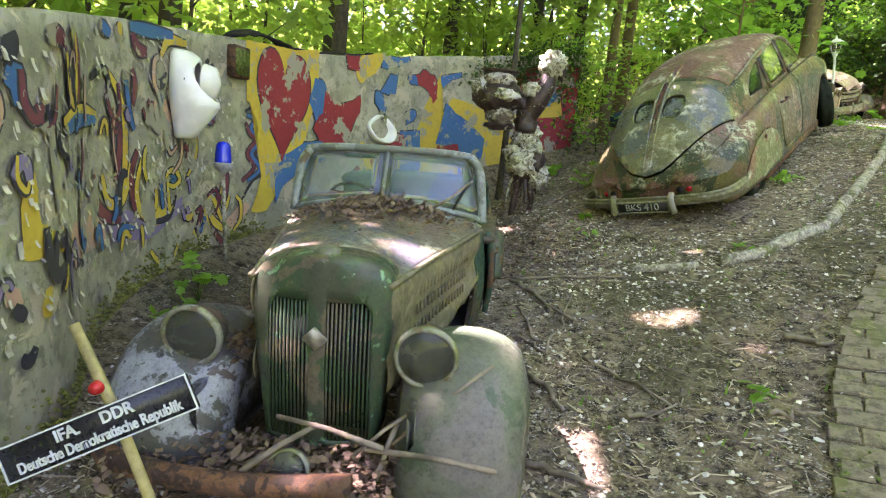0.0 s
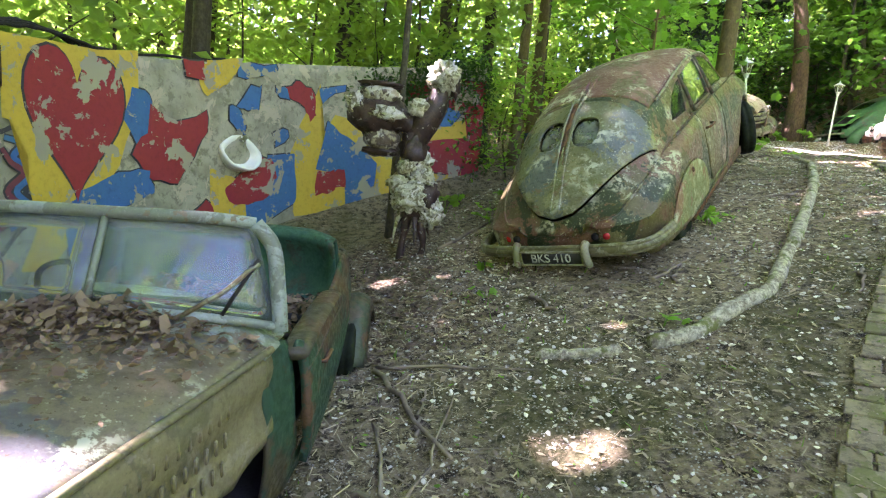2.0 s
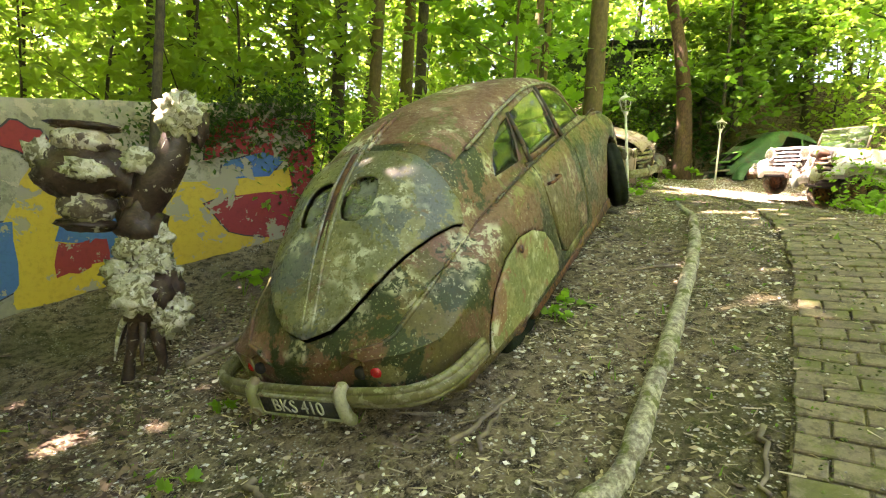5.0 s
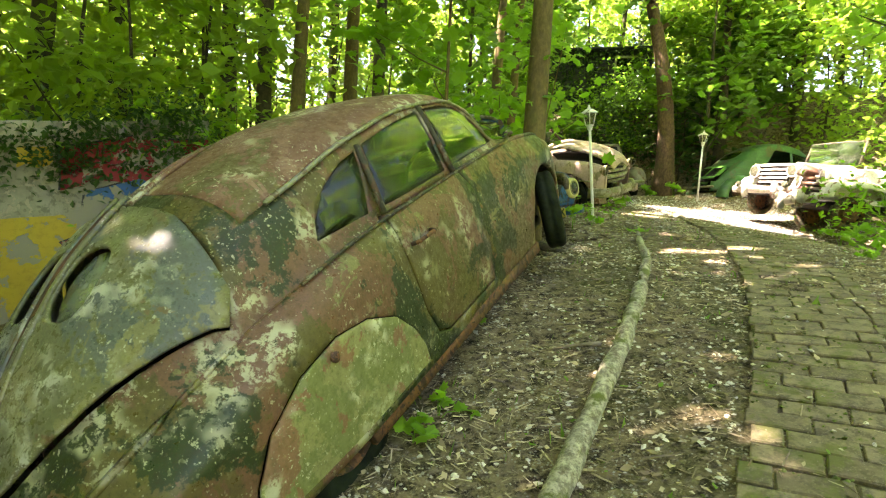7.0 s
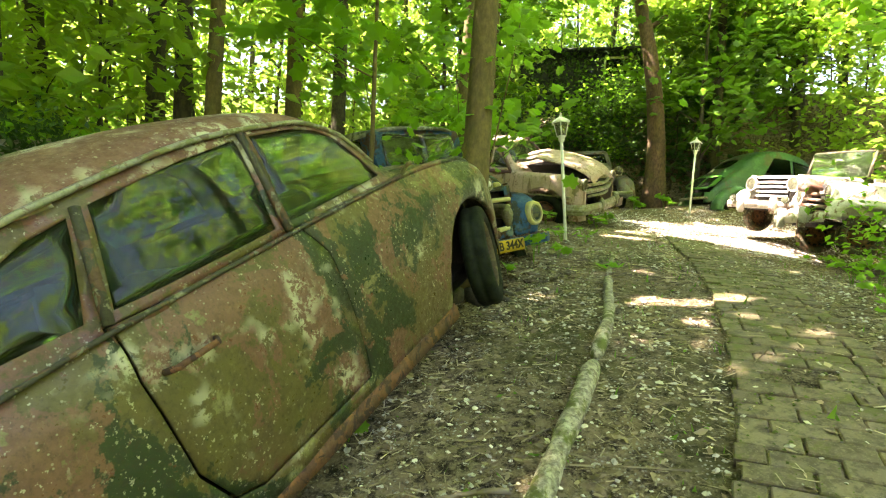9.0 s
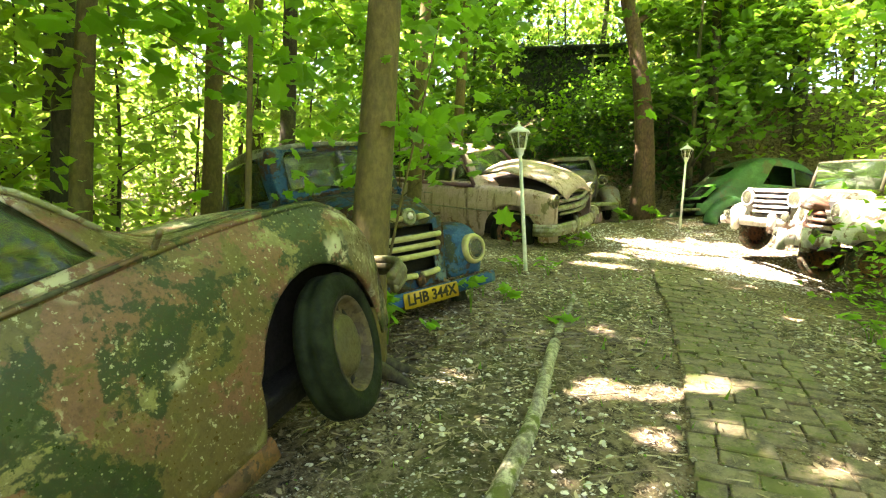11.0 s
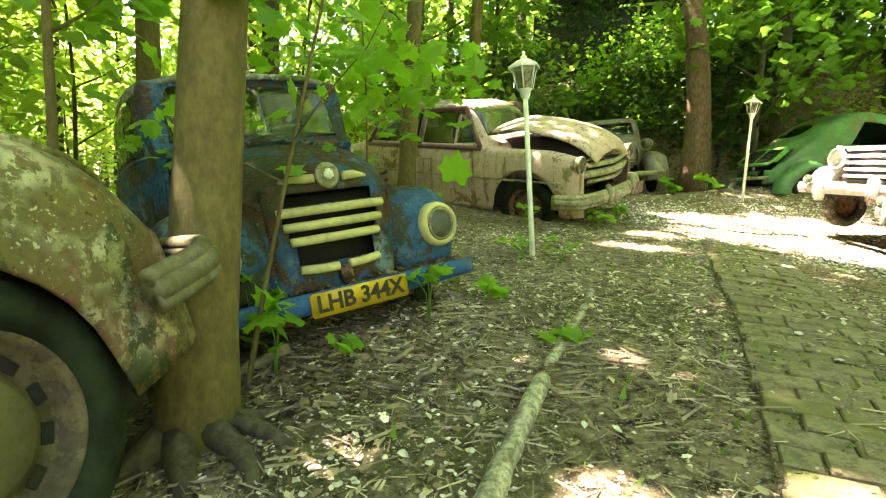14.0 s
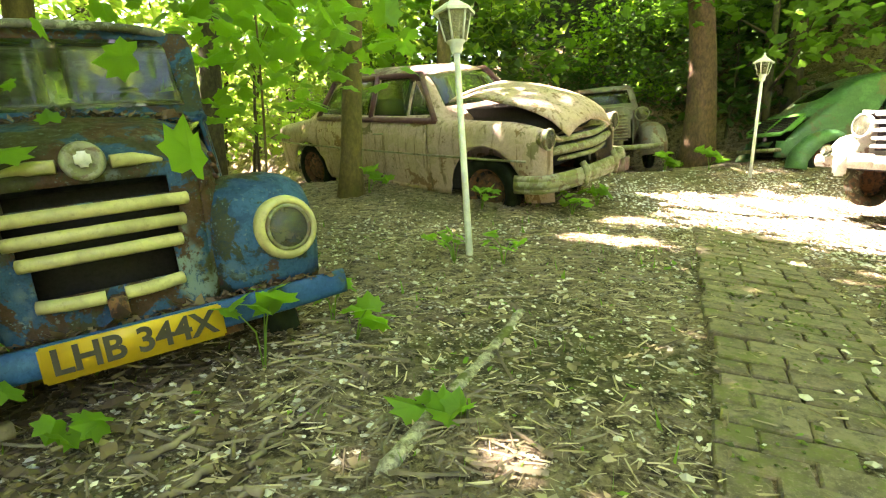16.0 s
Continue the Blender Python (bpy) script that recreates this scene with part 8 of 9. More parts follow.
# ---- scrap figure ----
def figure():
    """One plain mesh: a lumpy scrap sculpture with a crumpled pale skirt."""
    bm = bmesh.new()

    def lump(c, r, squash=(1, 1, 1), rough=0.25, freq=5.0, mat=0, sub=3):
        got = bmesh.ops.create_icosphere(bm, subdivisions=sub, radius=1.0)
        for v in got["verts"]:
            n = v.co.normalized()
            q = n * freq * 0.5 + Vector((c[0] * 17, c[1] * 23, c[2] * 13))
            k = 1 + rough * noise.noise(q) + rough * (0.5 - 1.6 * abs(noise.noise(q * 2.3)))  + rough * 0.4 * noise.noise(q * 5)
            v.co = Vector((c[0] + n.x * r * squash[0] * k, c[1] + n.y * r * squash[1] * k, c[2] + n.z * r * squash[2] * k))
        for f in {f for v in got["verts"] for f in v.link_faces}:
            f.material_index = mat

    def limb(pts, rad, mat=0):
        n0 = set(bm.faces)
        tube(bm, curve_through(pts, 5), list(np.interp(np.linspace(0, 1, 5 * (len(pts) - 1) + 1), np.linspace(0, 1, len(rad)), rad)), 10)
        for f in set(bm.faces) - n0:
            f.material_index = mat
    limb([(-0.10, 0, -0.05), (-0.08, 0, 0.22), (-0.03, 0, 0.55)], [0.05, 0.035, 0.07])
    limb([(0.10, 0.02, -0.06), (0.14, 0, 0.14), (0.12, -0.02, 0.28), (0.06, 0, 0.55)], [0.05, 0.03, 0.045, 0.06])
    limb([(0, 0, 0.45), (-0.02, 0, 0.9), (-0.05, 0, 1.30)], [0.13, 0.10, 0.13])
    limb([(-0.06, 0, 1.15), (0.06, 0, 1.42), (0.16, 0, 1.60), (0.20, 0, 1.80)], [0.11, 0.145, 0.12, 0.08])
    limb([(-0.05, 0, 1.35), (-0.2, 0, 1.45), (-0.35, 0, 1.45)], [0.10, 0.12, 0.13])
    lump((-0.43, 0.02, 1.44), 0.29, (1.05, 0.9, 0.72), 0.14, 3.5, 0, 4)
    lump((-0.42, 0.0, 1.65), 0.19, (1.05, 1.0, 0.55), 0.12, 4, 2, 4)
    lump((-0.43, 0, 1.76), 0.15, (1.45, 1.2, 0.22), 0.25, 5, 0, 3)
    lump((-0.38, -0.02, 1.22), 0.18, (1.0, 1.0, 0.75), 0.15, 4, 2, 4)
    lump((-0.38, -0.01, 1.09), 0.14, (1.3, 1.1, 0.35), 0.3, 5, 0, 3)
    lump((-0.66, -0.10, 1.55), 0.08, (1.0, 0.6, 1.1), 0.7, 6, 1, 3)
    lump((-0.30, -0.22, 1.45), 0.09, (1.5, 0.4, 0.6), 0.8, 6, 1, 3)
    rs = np.random.default_rng(5)
    for k in range(9):
        a, h = k * 2.4, 0.52 + 0.56 * (k / 9)
        r = (0.17 - 0.12 * k / 9) * rs.uniform(0.7, 1.1)
        lump((-0.02 + r * math.cos(a), r * math.sin(a) * 0.8, h), rs.uniform(0.10, 0.15), (rs.uniform(0.9, 1.2), 0.75, rs.uniform(0.9, 1.3)), 0.42, 5.5, 1, 4)
    for k in range(10):
        a = rs.uniform(0, 6.28)
        limb([(0.1 * math.cos(a), 0.08 * math.sin(a), 0.5), (0.16 * math.cos(a), 0.12 * math.sin(a), 0.36), (0.19 * math.cos(a), 0.15 * math.sin(a), rs.uniform(0.1, 0.28))], [0.03, 0.02, 0.006], k % 2)
    lump((0.22, 0, 1.87), 0.145, (1.0, 0.9, 1.15), 0.34, 6, 1, 4)
    lump((0.33, 0.03, 1.82), 0.08, (0.7, 0.8, 1.5), 0.4, 5, 0, 3)
    lump((-0.01, -0.12, 1.55), 0.08, (1.2, 0.5, 1.0), 0.5, 6, 1, 3)
    lump((0.22, -0.04, 0.46), 0.09, (1, 0.8, 1.1), 0.7, 6, 1, 3)
    lump((0.16, -0.02, 0.66), 0.12, (0.8, 0.9, 1.2), 0.5, 6, 0, 3)
    lump((-0.04, 0, 1.12), 0.14, (1, 1, 1.2), 0.4, 6, 0, 3)
    pale = patina("crumpled_pale_foil", [((0.34, 0.34, 0.23), 1, 1), ((0.12, 0.11, 0.05), 0.46, 3), ((0.50, 0.49, 0.40), 0.4, 2)], 0.5, 6, None, 0.6)
    dark = patina("dark_tarred_scrap", [((0.03, 0.018, 0.013), 1, 1), ((0.055, 0.032, 0.022), 0.5, 2), ((0.35, 0.34, 0.28), 0.14, 3)], 0.45, 4, None, 0.6)
    peeling = patina("peeling_white_bands", [((0.44, 0.42, 0.34), 1, 1), ((0.05, 0.03, 0.02), 0.5, 1.2), ((0.28, 0.25, 0.16), 0.4, 2)], 0.5, 4, None, 0.6)
    ob = part("sculpture", bm, [dark, pale, peeling])
    ob.matrix_world = pose(1.05, 6.9, gz(1.05, 6.9) - 0.02, 0, 0, -13)
    tagged(ob, "lumpy dark scrap sculpture with crumpled pale skirt and raised arm", "sculpture")


figure()


# ---- sign ----
def sign():
    c = Vector((-0.967, 1.482, 0.55))
    x = Vector((0.542, 0.038, 0.275)).normalized()
    y0 = Vector((0.10, -0.97, 0.22))
    n = (y0 - x * y0.dot(x)).normalized()
    m = Matrix.Translation(c) @ Matrix((x, -n, x.cross(-n))).transposed().to_4x4()
    t = thing("sign_board", "black board with white letters nailed to a stick", "sign", m)
    part("board", plate_bm(0.62, 0.012, 0.115, 0.004), plain("black_board_paint", (0.02, 0.02, 0.022), 0.35, vary=0.3), t)
    wp = plain("white_sign_paint", (0.62, 0.64, 0.63), 0.6, vary=0.15, scale=20)
    e = bmesh.new()
    for z in (0.0545, -0.0545):
        box(e, 0, -0.008, z, 0.62, 0.004, 0.005)
    for xx in (-0.3075, 0.3075):
        box(e, xx, -0.008, 0, 0.005, 0.004, 0.104)
    part("white_border", e, wp, t, smooth=False)
    lettering("IFA.     DDR", 0.05, wp, t, pose(0.0, -0.0075, 0.024, 90, 0, 0), bold=0.0012)
    lettering("Deutsche Demokratische Republik", 0.047, wp, t, pose(0.0, -0.0075, -0.026, 90, 0, 0), bold=0.0012).scale = (0.80, 1.0, 1.0)
    inv = m.inverted()
    part("stick", tube_bm([inv @ Vector(p) for p in ((-1.09, 1.57, 0.84), (-0.95, 1.53, 0.6), (-0.80, 1.50, 0.25), (-0.70, 1.50, -0.1))], [0.016, 0.017, 0.017, 0.016], 8), plain("yellow_stick", (0.34, 0.28, 0.11), 0.7), t, "weathered yellowish stick")
    part("red_reflector", spin_bm([(0.022, 0.0), (0.018, 0.02), (0, 0.026)], inv @ pose(-0.99, 1.52, 0.665, 90), 16), RED_LENS, t)


sign()


# ---- small plants ----
def plant(x, y, height, leaves, size, seed, name="seedling", label="young broad-leaved plant on the ground", lobed=True, mat=None, spread=0.12):
    rng = np.random.default_rng(seed)
    t = thing(name, label, "plant", pose(x, y, gz(x, y)))
    bm, pts = bmesh.new(), []
    for k in range(max(2, leaves // 3)):
        a, r, h = rng.uniform(0, 6.28), rng.uniform(0.2, 1) * spread, height * rng.uniform(0.4, 1)
        e = Vector((r * math.cos(a), r * math.sin(a), h))
        tube(bm, [(0, 0, -0.03), (e.x * 0.3, e.y * 0.3, h * 0.6), e], [0.004, 0.0035, 0.002], 5)
        pts += [np.array(e) + rng.normal(0, 0.25, 3) * spread * np.array((1, 1, 0.4)) for _ in range(3)]
    part("stem", bm, GRASS, t)
    ob = new("foliage", leaf_mesh("foliage", np.array(pts), size, mat or LEAF, rng, 0.45, lobed))
    ob.parent = t


_r = np.random.default_rng(77)
for x, y, h, n, sz in ((8.5, 7.1, 0.3, 15, 0.13), (8.9, 7.7, 0.28, 15, 0.12), (9.3, 8.2, 0.3, 15, 0.13), (9.0, 7.2, 0.35, 18, 0.13), (5.72, 9.02, 0.36, 12, 0.17), (5.6, 9.12, 0.5, 9, 0.16), (6.5, 9.45, 0.28, 9, 0.19), (6.05, 9.1, 0.12, 6, 0.12), (6.85, 9.6, 0.16, 6, 0.14), (6.75, 9.85, 0.22, 6, 0.16), (7.05, 13.45, 0.3, 12, 0.2), (8.1, 12.4, 0.2, 12, 0.15), (8.7, 12.5, 0.2, 14, 0.14), (8.95, 12.2, 0.2, 12, 0.14), (9.4, 12.6, 0.3, 14, 0.18),
                       (1.68, 6.11, 0.12, 6, 0.1), (2.5, 4.4, 0.10, 8, 0.09), (3.7, 5.86, 0.14, 9, 0.11), (3.85, 6.0, 0.12, 9, 0.1), (4.32, 6.85, 0.1, 6, 0.1), (1.59, 5.46, 0.08, 5, 0.08), (0.38, 6.5, 0.1, 5, 0.1), (2.0, 7.4, 0.2, 15, 0.12), (2.4, 8.2, 0.3, 18, 0.14), (1.6, 8.3, 0.25, 15, 0.13), (7.5, 10.7, 0.25, 15, 0.13), (7.8, 10.6, 0.2, 12, 0.12),
                       (1.73, 2.54, 0.05, 5, 0.1), (-1.75, 3.6, 0.25, 18, 0.14), (-1.6, 3.2, 0.2, 14, 0.12), (-1.85, 4.1, 0.3, 18, 0.14), (7.05, 8.9, 0.04, 3, 0.16), (8.3, 7.2, 0.2, 12, 0.12), (8.0, 6.9, 0.15, 9, 0.1), (12.0, 14.4, 0.3, 15, 0.2), (11.6, 14.9, 0.3, 15, 0.2)):
    plant(x, y, h, n, sz, int(_r.integers(1e6)), "seedling", "young broad-leaved plant among leaf litter", True, None, 0.1 + 0.03 * n / 6)
tree("maple_sapling", "young maple with big bright leaves before the truck", 5.57, 8.94, 0.014, 2.7, 31, (0.14, 0.05), (0.22, 1.0), 0.55, 150, 0.15, 4, BARK, LEAF, True, 0.06, 0.4, 1.1)
tree("maple_sapling", "young maple with big bright leaves between truck and saloon", 6.25, 11.45, 0.012, 3.3, 32, (-0.05, 0.0), (0.3, 1.0), 0.8, 460, 0.21, 5, BARK, LEAF, True, 0.1, 0.4, 1.1)
tree("maple_sapling", "leafy maple branch beside the truck's cab", 4.7, 9.3, 0.03, 4.4, 33, (0.02, 0.0), (0.5, 1.0), 1.2, 480, 0.22, 5, BARK, LEAF, True, 0.1, 0.4, 1.1)
tree("maple_tree", "leafy maple overhanging the path's edge", 10.9, 7.4, 0.09, 6.5, 34, (0.0, 0.02), (0.36, 1.0), 2.5, 2600, 0.22, 6, BARK_DARK, LEAF, True, 0.2, 0.25)
tree("maple_tree", "leafy maple behind the pale wagons", 16.2, 11.2, 0.1, 7.5, 35, (0.0, 0.0), (0.12, 1.0), 2.6, 2600, 0.24, 6, BARK_DARK, LEAF_FAR, True, 0.2, 0.25)
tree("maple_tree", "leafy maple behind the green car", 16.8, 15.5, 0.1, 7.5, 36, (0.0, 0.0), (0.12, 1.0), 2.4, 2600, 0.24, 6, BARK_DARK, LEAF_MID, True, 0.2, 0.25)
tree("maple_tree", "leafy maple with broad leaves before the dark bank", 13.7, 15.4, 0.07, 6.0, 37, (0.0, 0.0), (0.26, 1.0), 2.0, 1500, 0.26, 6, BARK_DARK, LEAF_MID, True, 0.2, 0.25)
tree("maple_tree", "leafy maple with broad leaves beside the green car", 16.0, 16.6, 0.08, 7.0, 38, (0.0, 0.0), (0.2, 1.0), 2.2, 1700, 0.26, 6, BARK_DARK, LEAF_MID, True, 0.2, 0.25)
# Maples added to darken the bright background with shade-toned leaves.
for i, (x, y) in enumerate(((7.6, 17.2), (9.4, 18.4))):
    tree("shade_toned_maple", "broad-leaved maple with shade-darkened leaves behind the pale saloon", x, y, 0.08, 7.5, 39 + i, (0.0, 0.0), (0.2, 1.0), 2.1, 1500, 0.25, 6, BARK_DARK, LEAF_MID, True, 0.2, 0.25)
for i, (x, y, h, r, n) in enumerate(((10.5, 7.5, 1.9, 0.9, 1300), (9.55, 5.6, 1.1, 0.7, 700), (10.9, 8.7, 1.1, 0.6, 600), (2.7, 9.5, 1.6, 0.7, 500), (2.3, 10.3, 2.2, 0.9, 600))):
    tree("shrub", "leafy green shrub at the edge of the clearing", x, y, 0.015, h, 60 + i, (0, 0), (0.1, 1.0), r, n, 0.09, 5, BARK_DARK, LEAF, False, 0.2, 0.2)
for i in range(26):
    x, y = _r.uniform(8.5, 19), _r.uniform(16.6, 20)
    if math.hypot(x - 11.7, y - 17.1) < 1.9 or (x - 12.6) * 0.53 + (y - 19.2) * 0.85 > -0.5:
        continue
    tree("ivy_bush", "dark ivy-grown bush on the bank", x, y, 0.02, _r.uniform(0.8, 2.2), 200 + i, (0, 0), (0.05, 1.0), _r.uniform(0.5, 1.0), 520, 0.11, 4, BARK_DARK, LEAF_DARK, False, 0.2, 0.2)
# Bushes added in a dark leaf colour that also stands for shade.
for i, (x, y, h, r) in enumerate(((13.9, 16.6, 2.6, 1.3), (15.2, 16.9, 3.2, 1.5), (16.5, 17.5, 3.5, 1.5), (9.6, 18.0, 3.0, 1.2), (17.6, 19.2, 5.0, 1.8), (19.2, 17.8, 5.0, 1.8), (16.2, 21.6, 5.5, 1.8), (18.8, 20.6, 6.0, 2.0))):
    tree("ivy_bush", "dark leafy undergrowth that also darkens the bank in place of shade", x, y, 0.03, h, 260 + i, (0, 0), (0.1, 1.0), r, 1000, 0.2, 5, BARK_DARK, LEAF_DARK, True, 0.2, 0.2)

# Ivy whose dark leaves also replace the overhead shade missing on the bank.
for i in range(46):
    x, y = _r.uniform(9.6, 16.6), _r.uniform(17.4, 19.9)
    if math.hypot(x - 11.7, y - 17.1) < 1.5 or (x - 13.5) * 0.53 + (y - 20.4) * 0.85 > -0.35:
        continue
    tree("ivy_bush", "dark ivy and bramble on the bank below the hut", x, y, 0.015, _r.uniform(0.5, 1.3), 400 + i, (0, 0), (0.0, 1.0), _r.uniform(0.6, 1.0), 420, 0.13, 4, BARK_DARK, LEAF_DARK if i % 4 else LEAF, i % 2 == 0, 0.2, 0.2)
for i, (x, z_) in enumerate(((-1.9, 1.9), (-1.5, 2.3), (-1.1, 1.6), (-0.7, 2.3), (-0.2, 2.4), (-1.8, 1.0), (-0.9, 0.9), (-0.2, 1.5), (0.1, 0.8), (1.5, 2.2), (1.2, 2.45), (0.5, 2.45), (1.55, 1.4))):
    p_ = pose(13.5, 20.4, gz(13.5, 20.2) - 0.4, 0, 0, -32) @ Vector((x, -0.08, z_))
    ob_ = new("ivy", leaf_mesh("ivy", clumps(_r, [list(p_)], (0.26, 0.12, 0.3), 150), 0.12, LEAF_DARK, _r, 0.7))
    tagged(ob_, "dark ivy climbing over the hut's boards", "ivy", group="ivy on the hut")
for i, (s_, z_) in enumerate(((10.6, 2.9), (11.0, 3.05), (11.4, 3.2), (11.8, 3.3), (11.7, 2.7), (11.2, 2.85), (10.2, 2.85), (10.8, 2.75), (11.95, 3.0), (11.95, 2.3), (11.9, 1.9), (11.3, 3.0), (11.6, 3.1))):
    p_ = wall_at(s_, z_, 0.06)
    ob_ = new("ivy", leaf_mesh("ivy", clumps(_r, [list(p_)], (0.16, 0.08, 0.16), 90), 0.07, LEAF_DARK, _r, 0.7))
    tagged(ob_, "dark ivy hanging over the end of the wall", "ivy", group="ivy on the wall")
for i in range(16):
    s_ = _r.uniform(9.9, 12.0)
    p_ = wall_at(s_, wall_top(s_) - abs(_r.normal(0, 0.3)), 0.05)
    ob_ = new("ivy", leaf_mesh("ivy", clumps(_r, [list(p_)], (0.17, 0.1, 0.14), 110), 0.06, LEAF_DARK, _r, 0.7))
    tagged(ob_, "dark ivy hanging over the end of the wall", "ivy", group="ivy on the wall")


# ---- roots of the maple ----
def roots():
    cx, cy = 5.46, 8.58
    for k, (a, L, r) in enumerate(((-95, 0.42, 0.05), (-58, 0.6, 0.045), (-20, 0.6, 0.035), (-130, 0.4, 0.05), (-165, 0.35, 0.04), (15, 0.5, 0.035))):
        pts = []
        for u in np.linspace(0, 1, 7):
            d = 0.1 + L * u
            ang = radians(a + 16 * math.sin(3 * u + k))
            x, y = cx + d * math.cos(ang), cy + d * math.sin(ang)
            pts.append((x, y, rough_z(x, y) + 0.09 * (1 - u) ** 2 - 0.022 - 0.03 * u))
        ob = part("tree_root", tube_bm(pts, [r * 1.3, r * 1.1, r * 0.9, r * 0.8, r * 0.6, r * 0.45, r * 0.3], 8), BARK_DARK)
        tagged(ob, "mossy surface root of the maple", "root", group="maple roots")


roots()


# ---- sticks ----
STICKS = [((5.74, 9.22), (5.47, 8.98), 0.035), ((6.445, 8.83), (6.347, 8.725), 0.014), ((6.6, 8.69), (6.49, 8.68), 0.013), ((4.85, 6.24), (4.59, 6.29), 0.013), ((0.72, 4.73), (1.61, 4.28), 0.012), ((0.71, 4.67), (1.06, 3.67), 0.02), ((0.99, 3.18), (1.32, 2.61), 0.012), ((2.12, 3.02), (2.29, 2.87), 0.022), ((0.66, 3.07), (0.76, 2.65), 0.02), ((1.69, 2.39), (1.9, 2.34), 0.014), ((0.51, 2.26), (0.79, 2.06), 0.018),
          ((1.06, 2.53), (1.24, 2.54), 0.016), ((2.76, 5.03), (3.16, 5.22), 0.016), ((2.85, 4.95), (3.1, 5.2), 0.014), ((1.9, 5.28), (1.98, 4.92), 0.02), ((3.93, 4.46), (3.66, 4.19), 0.014), ((1.35, 6.85), (2.25, 7.6), 0.022), ((0.75, 3.5), (0.7, 4.1), 0.014), ((0.8, 3.35), (1.15, 4.2), 0.01), ((6.2, 8.9), (6.35, 9.05), 0.016), ((6.55, 8.8), (6.6, 9.0), 0.012), ((0.9, 3.9), (1.0, 4.3), 0.012), ((0.62, 3.6), (0.8, 3.3), 0.014)]


def stick(a, b, r, seed, dz=0.0):
    rng = np.random.default_rng(seed)
    pts = []
    for u in np.linspace(0, 1, 9):
        x, y = a[0] + (b[0] - a[0]) * u + rng.normal(0, 0.012), a[1] + (b[1] - a[1]) * u + rng.normal(0, 0.012)
        pts.append((x, y, rough_z(x, y) + r * 0.9 + dz + 0.01 * rng.random()))
    tagged(part("stick", tube_bm(pts, list(np.linspace(r, r * 0.55, 9)), 7), TWIG), "bare dead stick lying on the ground", "stick", group="fallen sticks")


for i, (a, b, r) in enumerate(STICKS):
    stick(a, b, r, i)
# dead stems leaning between the tourer and the wall, and debris caught on its front
BUNDLE = thing("brushwood", "bundle of dry stems leaning against the tourer", "brushwood", pose(-1.0, 3.4, gz(-1.0, 3.4)))
for k in range(26):
    x, y = _r.uniform(-0.25, 0.15), _r.uniform(-0.45, 0.4)
    part("stem", tube_bm([(x, y, -0.05), (x + 0.1 + _r.normal(0, 0.06), y + 0.12 + _r.normal(0, 0.06), 0.5), (x + 0.22 + _r.normal(0, 0.1), y + 0.3 + _r.normal(0, 0.12), _r.uniform(0.75, 1.15))], [0.012, 0.010, 0.006], 6), TWIG, BUNDLE)
FRONT = thing("debris", "dead twigs and bars caught on the tourer's nose", "twigs", pose(-0.45, 1.85, 0.33))
for a, b, r in (((-0.12, 0.12, 0.04), (0.32, -0.02, 0.02), 0.011), ((0.25, 0.0, 0.0), (0.75, -0.05, -0.02), 0.011), ((0.2, 0.02, -0.05), (0.42, 0.1, 0.12), 0.008), ((0.35, 0.05, 0.0), (0.72, 0.12, 0.33), 0.008), ((0.30, 0.0, -0.12), (0.36, 0.1, 0.06), 0.012), ((0.44, 0.05, -0.1), (0.40, 0.1, 0.08), 0.012), ((-0.2, -0.05, -0.1), (0.05, 0.08, 0.04), 0.012)):
    part("twig", tube_bm([a, ((a[0] + b[0]) / 2, (a[1] + b[1]) / 2, (a[2] + b[2]) / 2 + 0.012), b], r, 7), TWIG, FRONT)


# ---- litter ----
def scatter(n, x0, x1, y0, y1, seed, power=1.0):
    rng = np.random.default_rng(seed)
    x, y = rng.uniform(x0, x1, n), rng.uniform(y0, y1, n)
    wx = np.interp(y, [k[0] for k in WALL_Y], [k[1] for k in WALL_Y])
    keep = (x > wx + 0.03) | (y > 9.7)
    keep &= (np.abs(y - x - 1.6) < 5.2) | (x1 - x0 > 20)
    dens = np.array([noise.noise((a * 0.9, b * 0.9, seed)) for a, b in zip(x, y)])
    fade = np.minimum(np.minimum(x - x0, x1 - x), np.minimum(y - y0, y1 - y)) / 0.9
    keep &= rng.uniform(-0.75, 0.75, n) < dens + power
    keep &= rng.random(n) < fade + 0.3 * dens
    if x1 - x0 > 20:
        keep &= (np.abs(y - x - 1.6) > 4.6) | (y > 14) | (x < -3)
    return x[keep], y[keep], rng


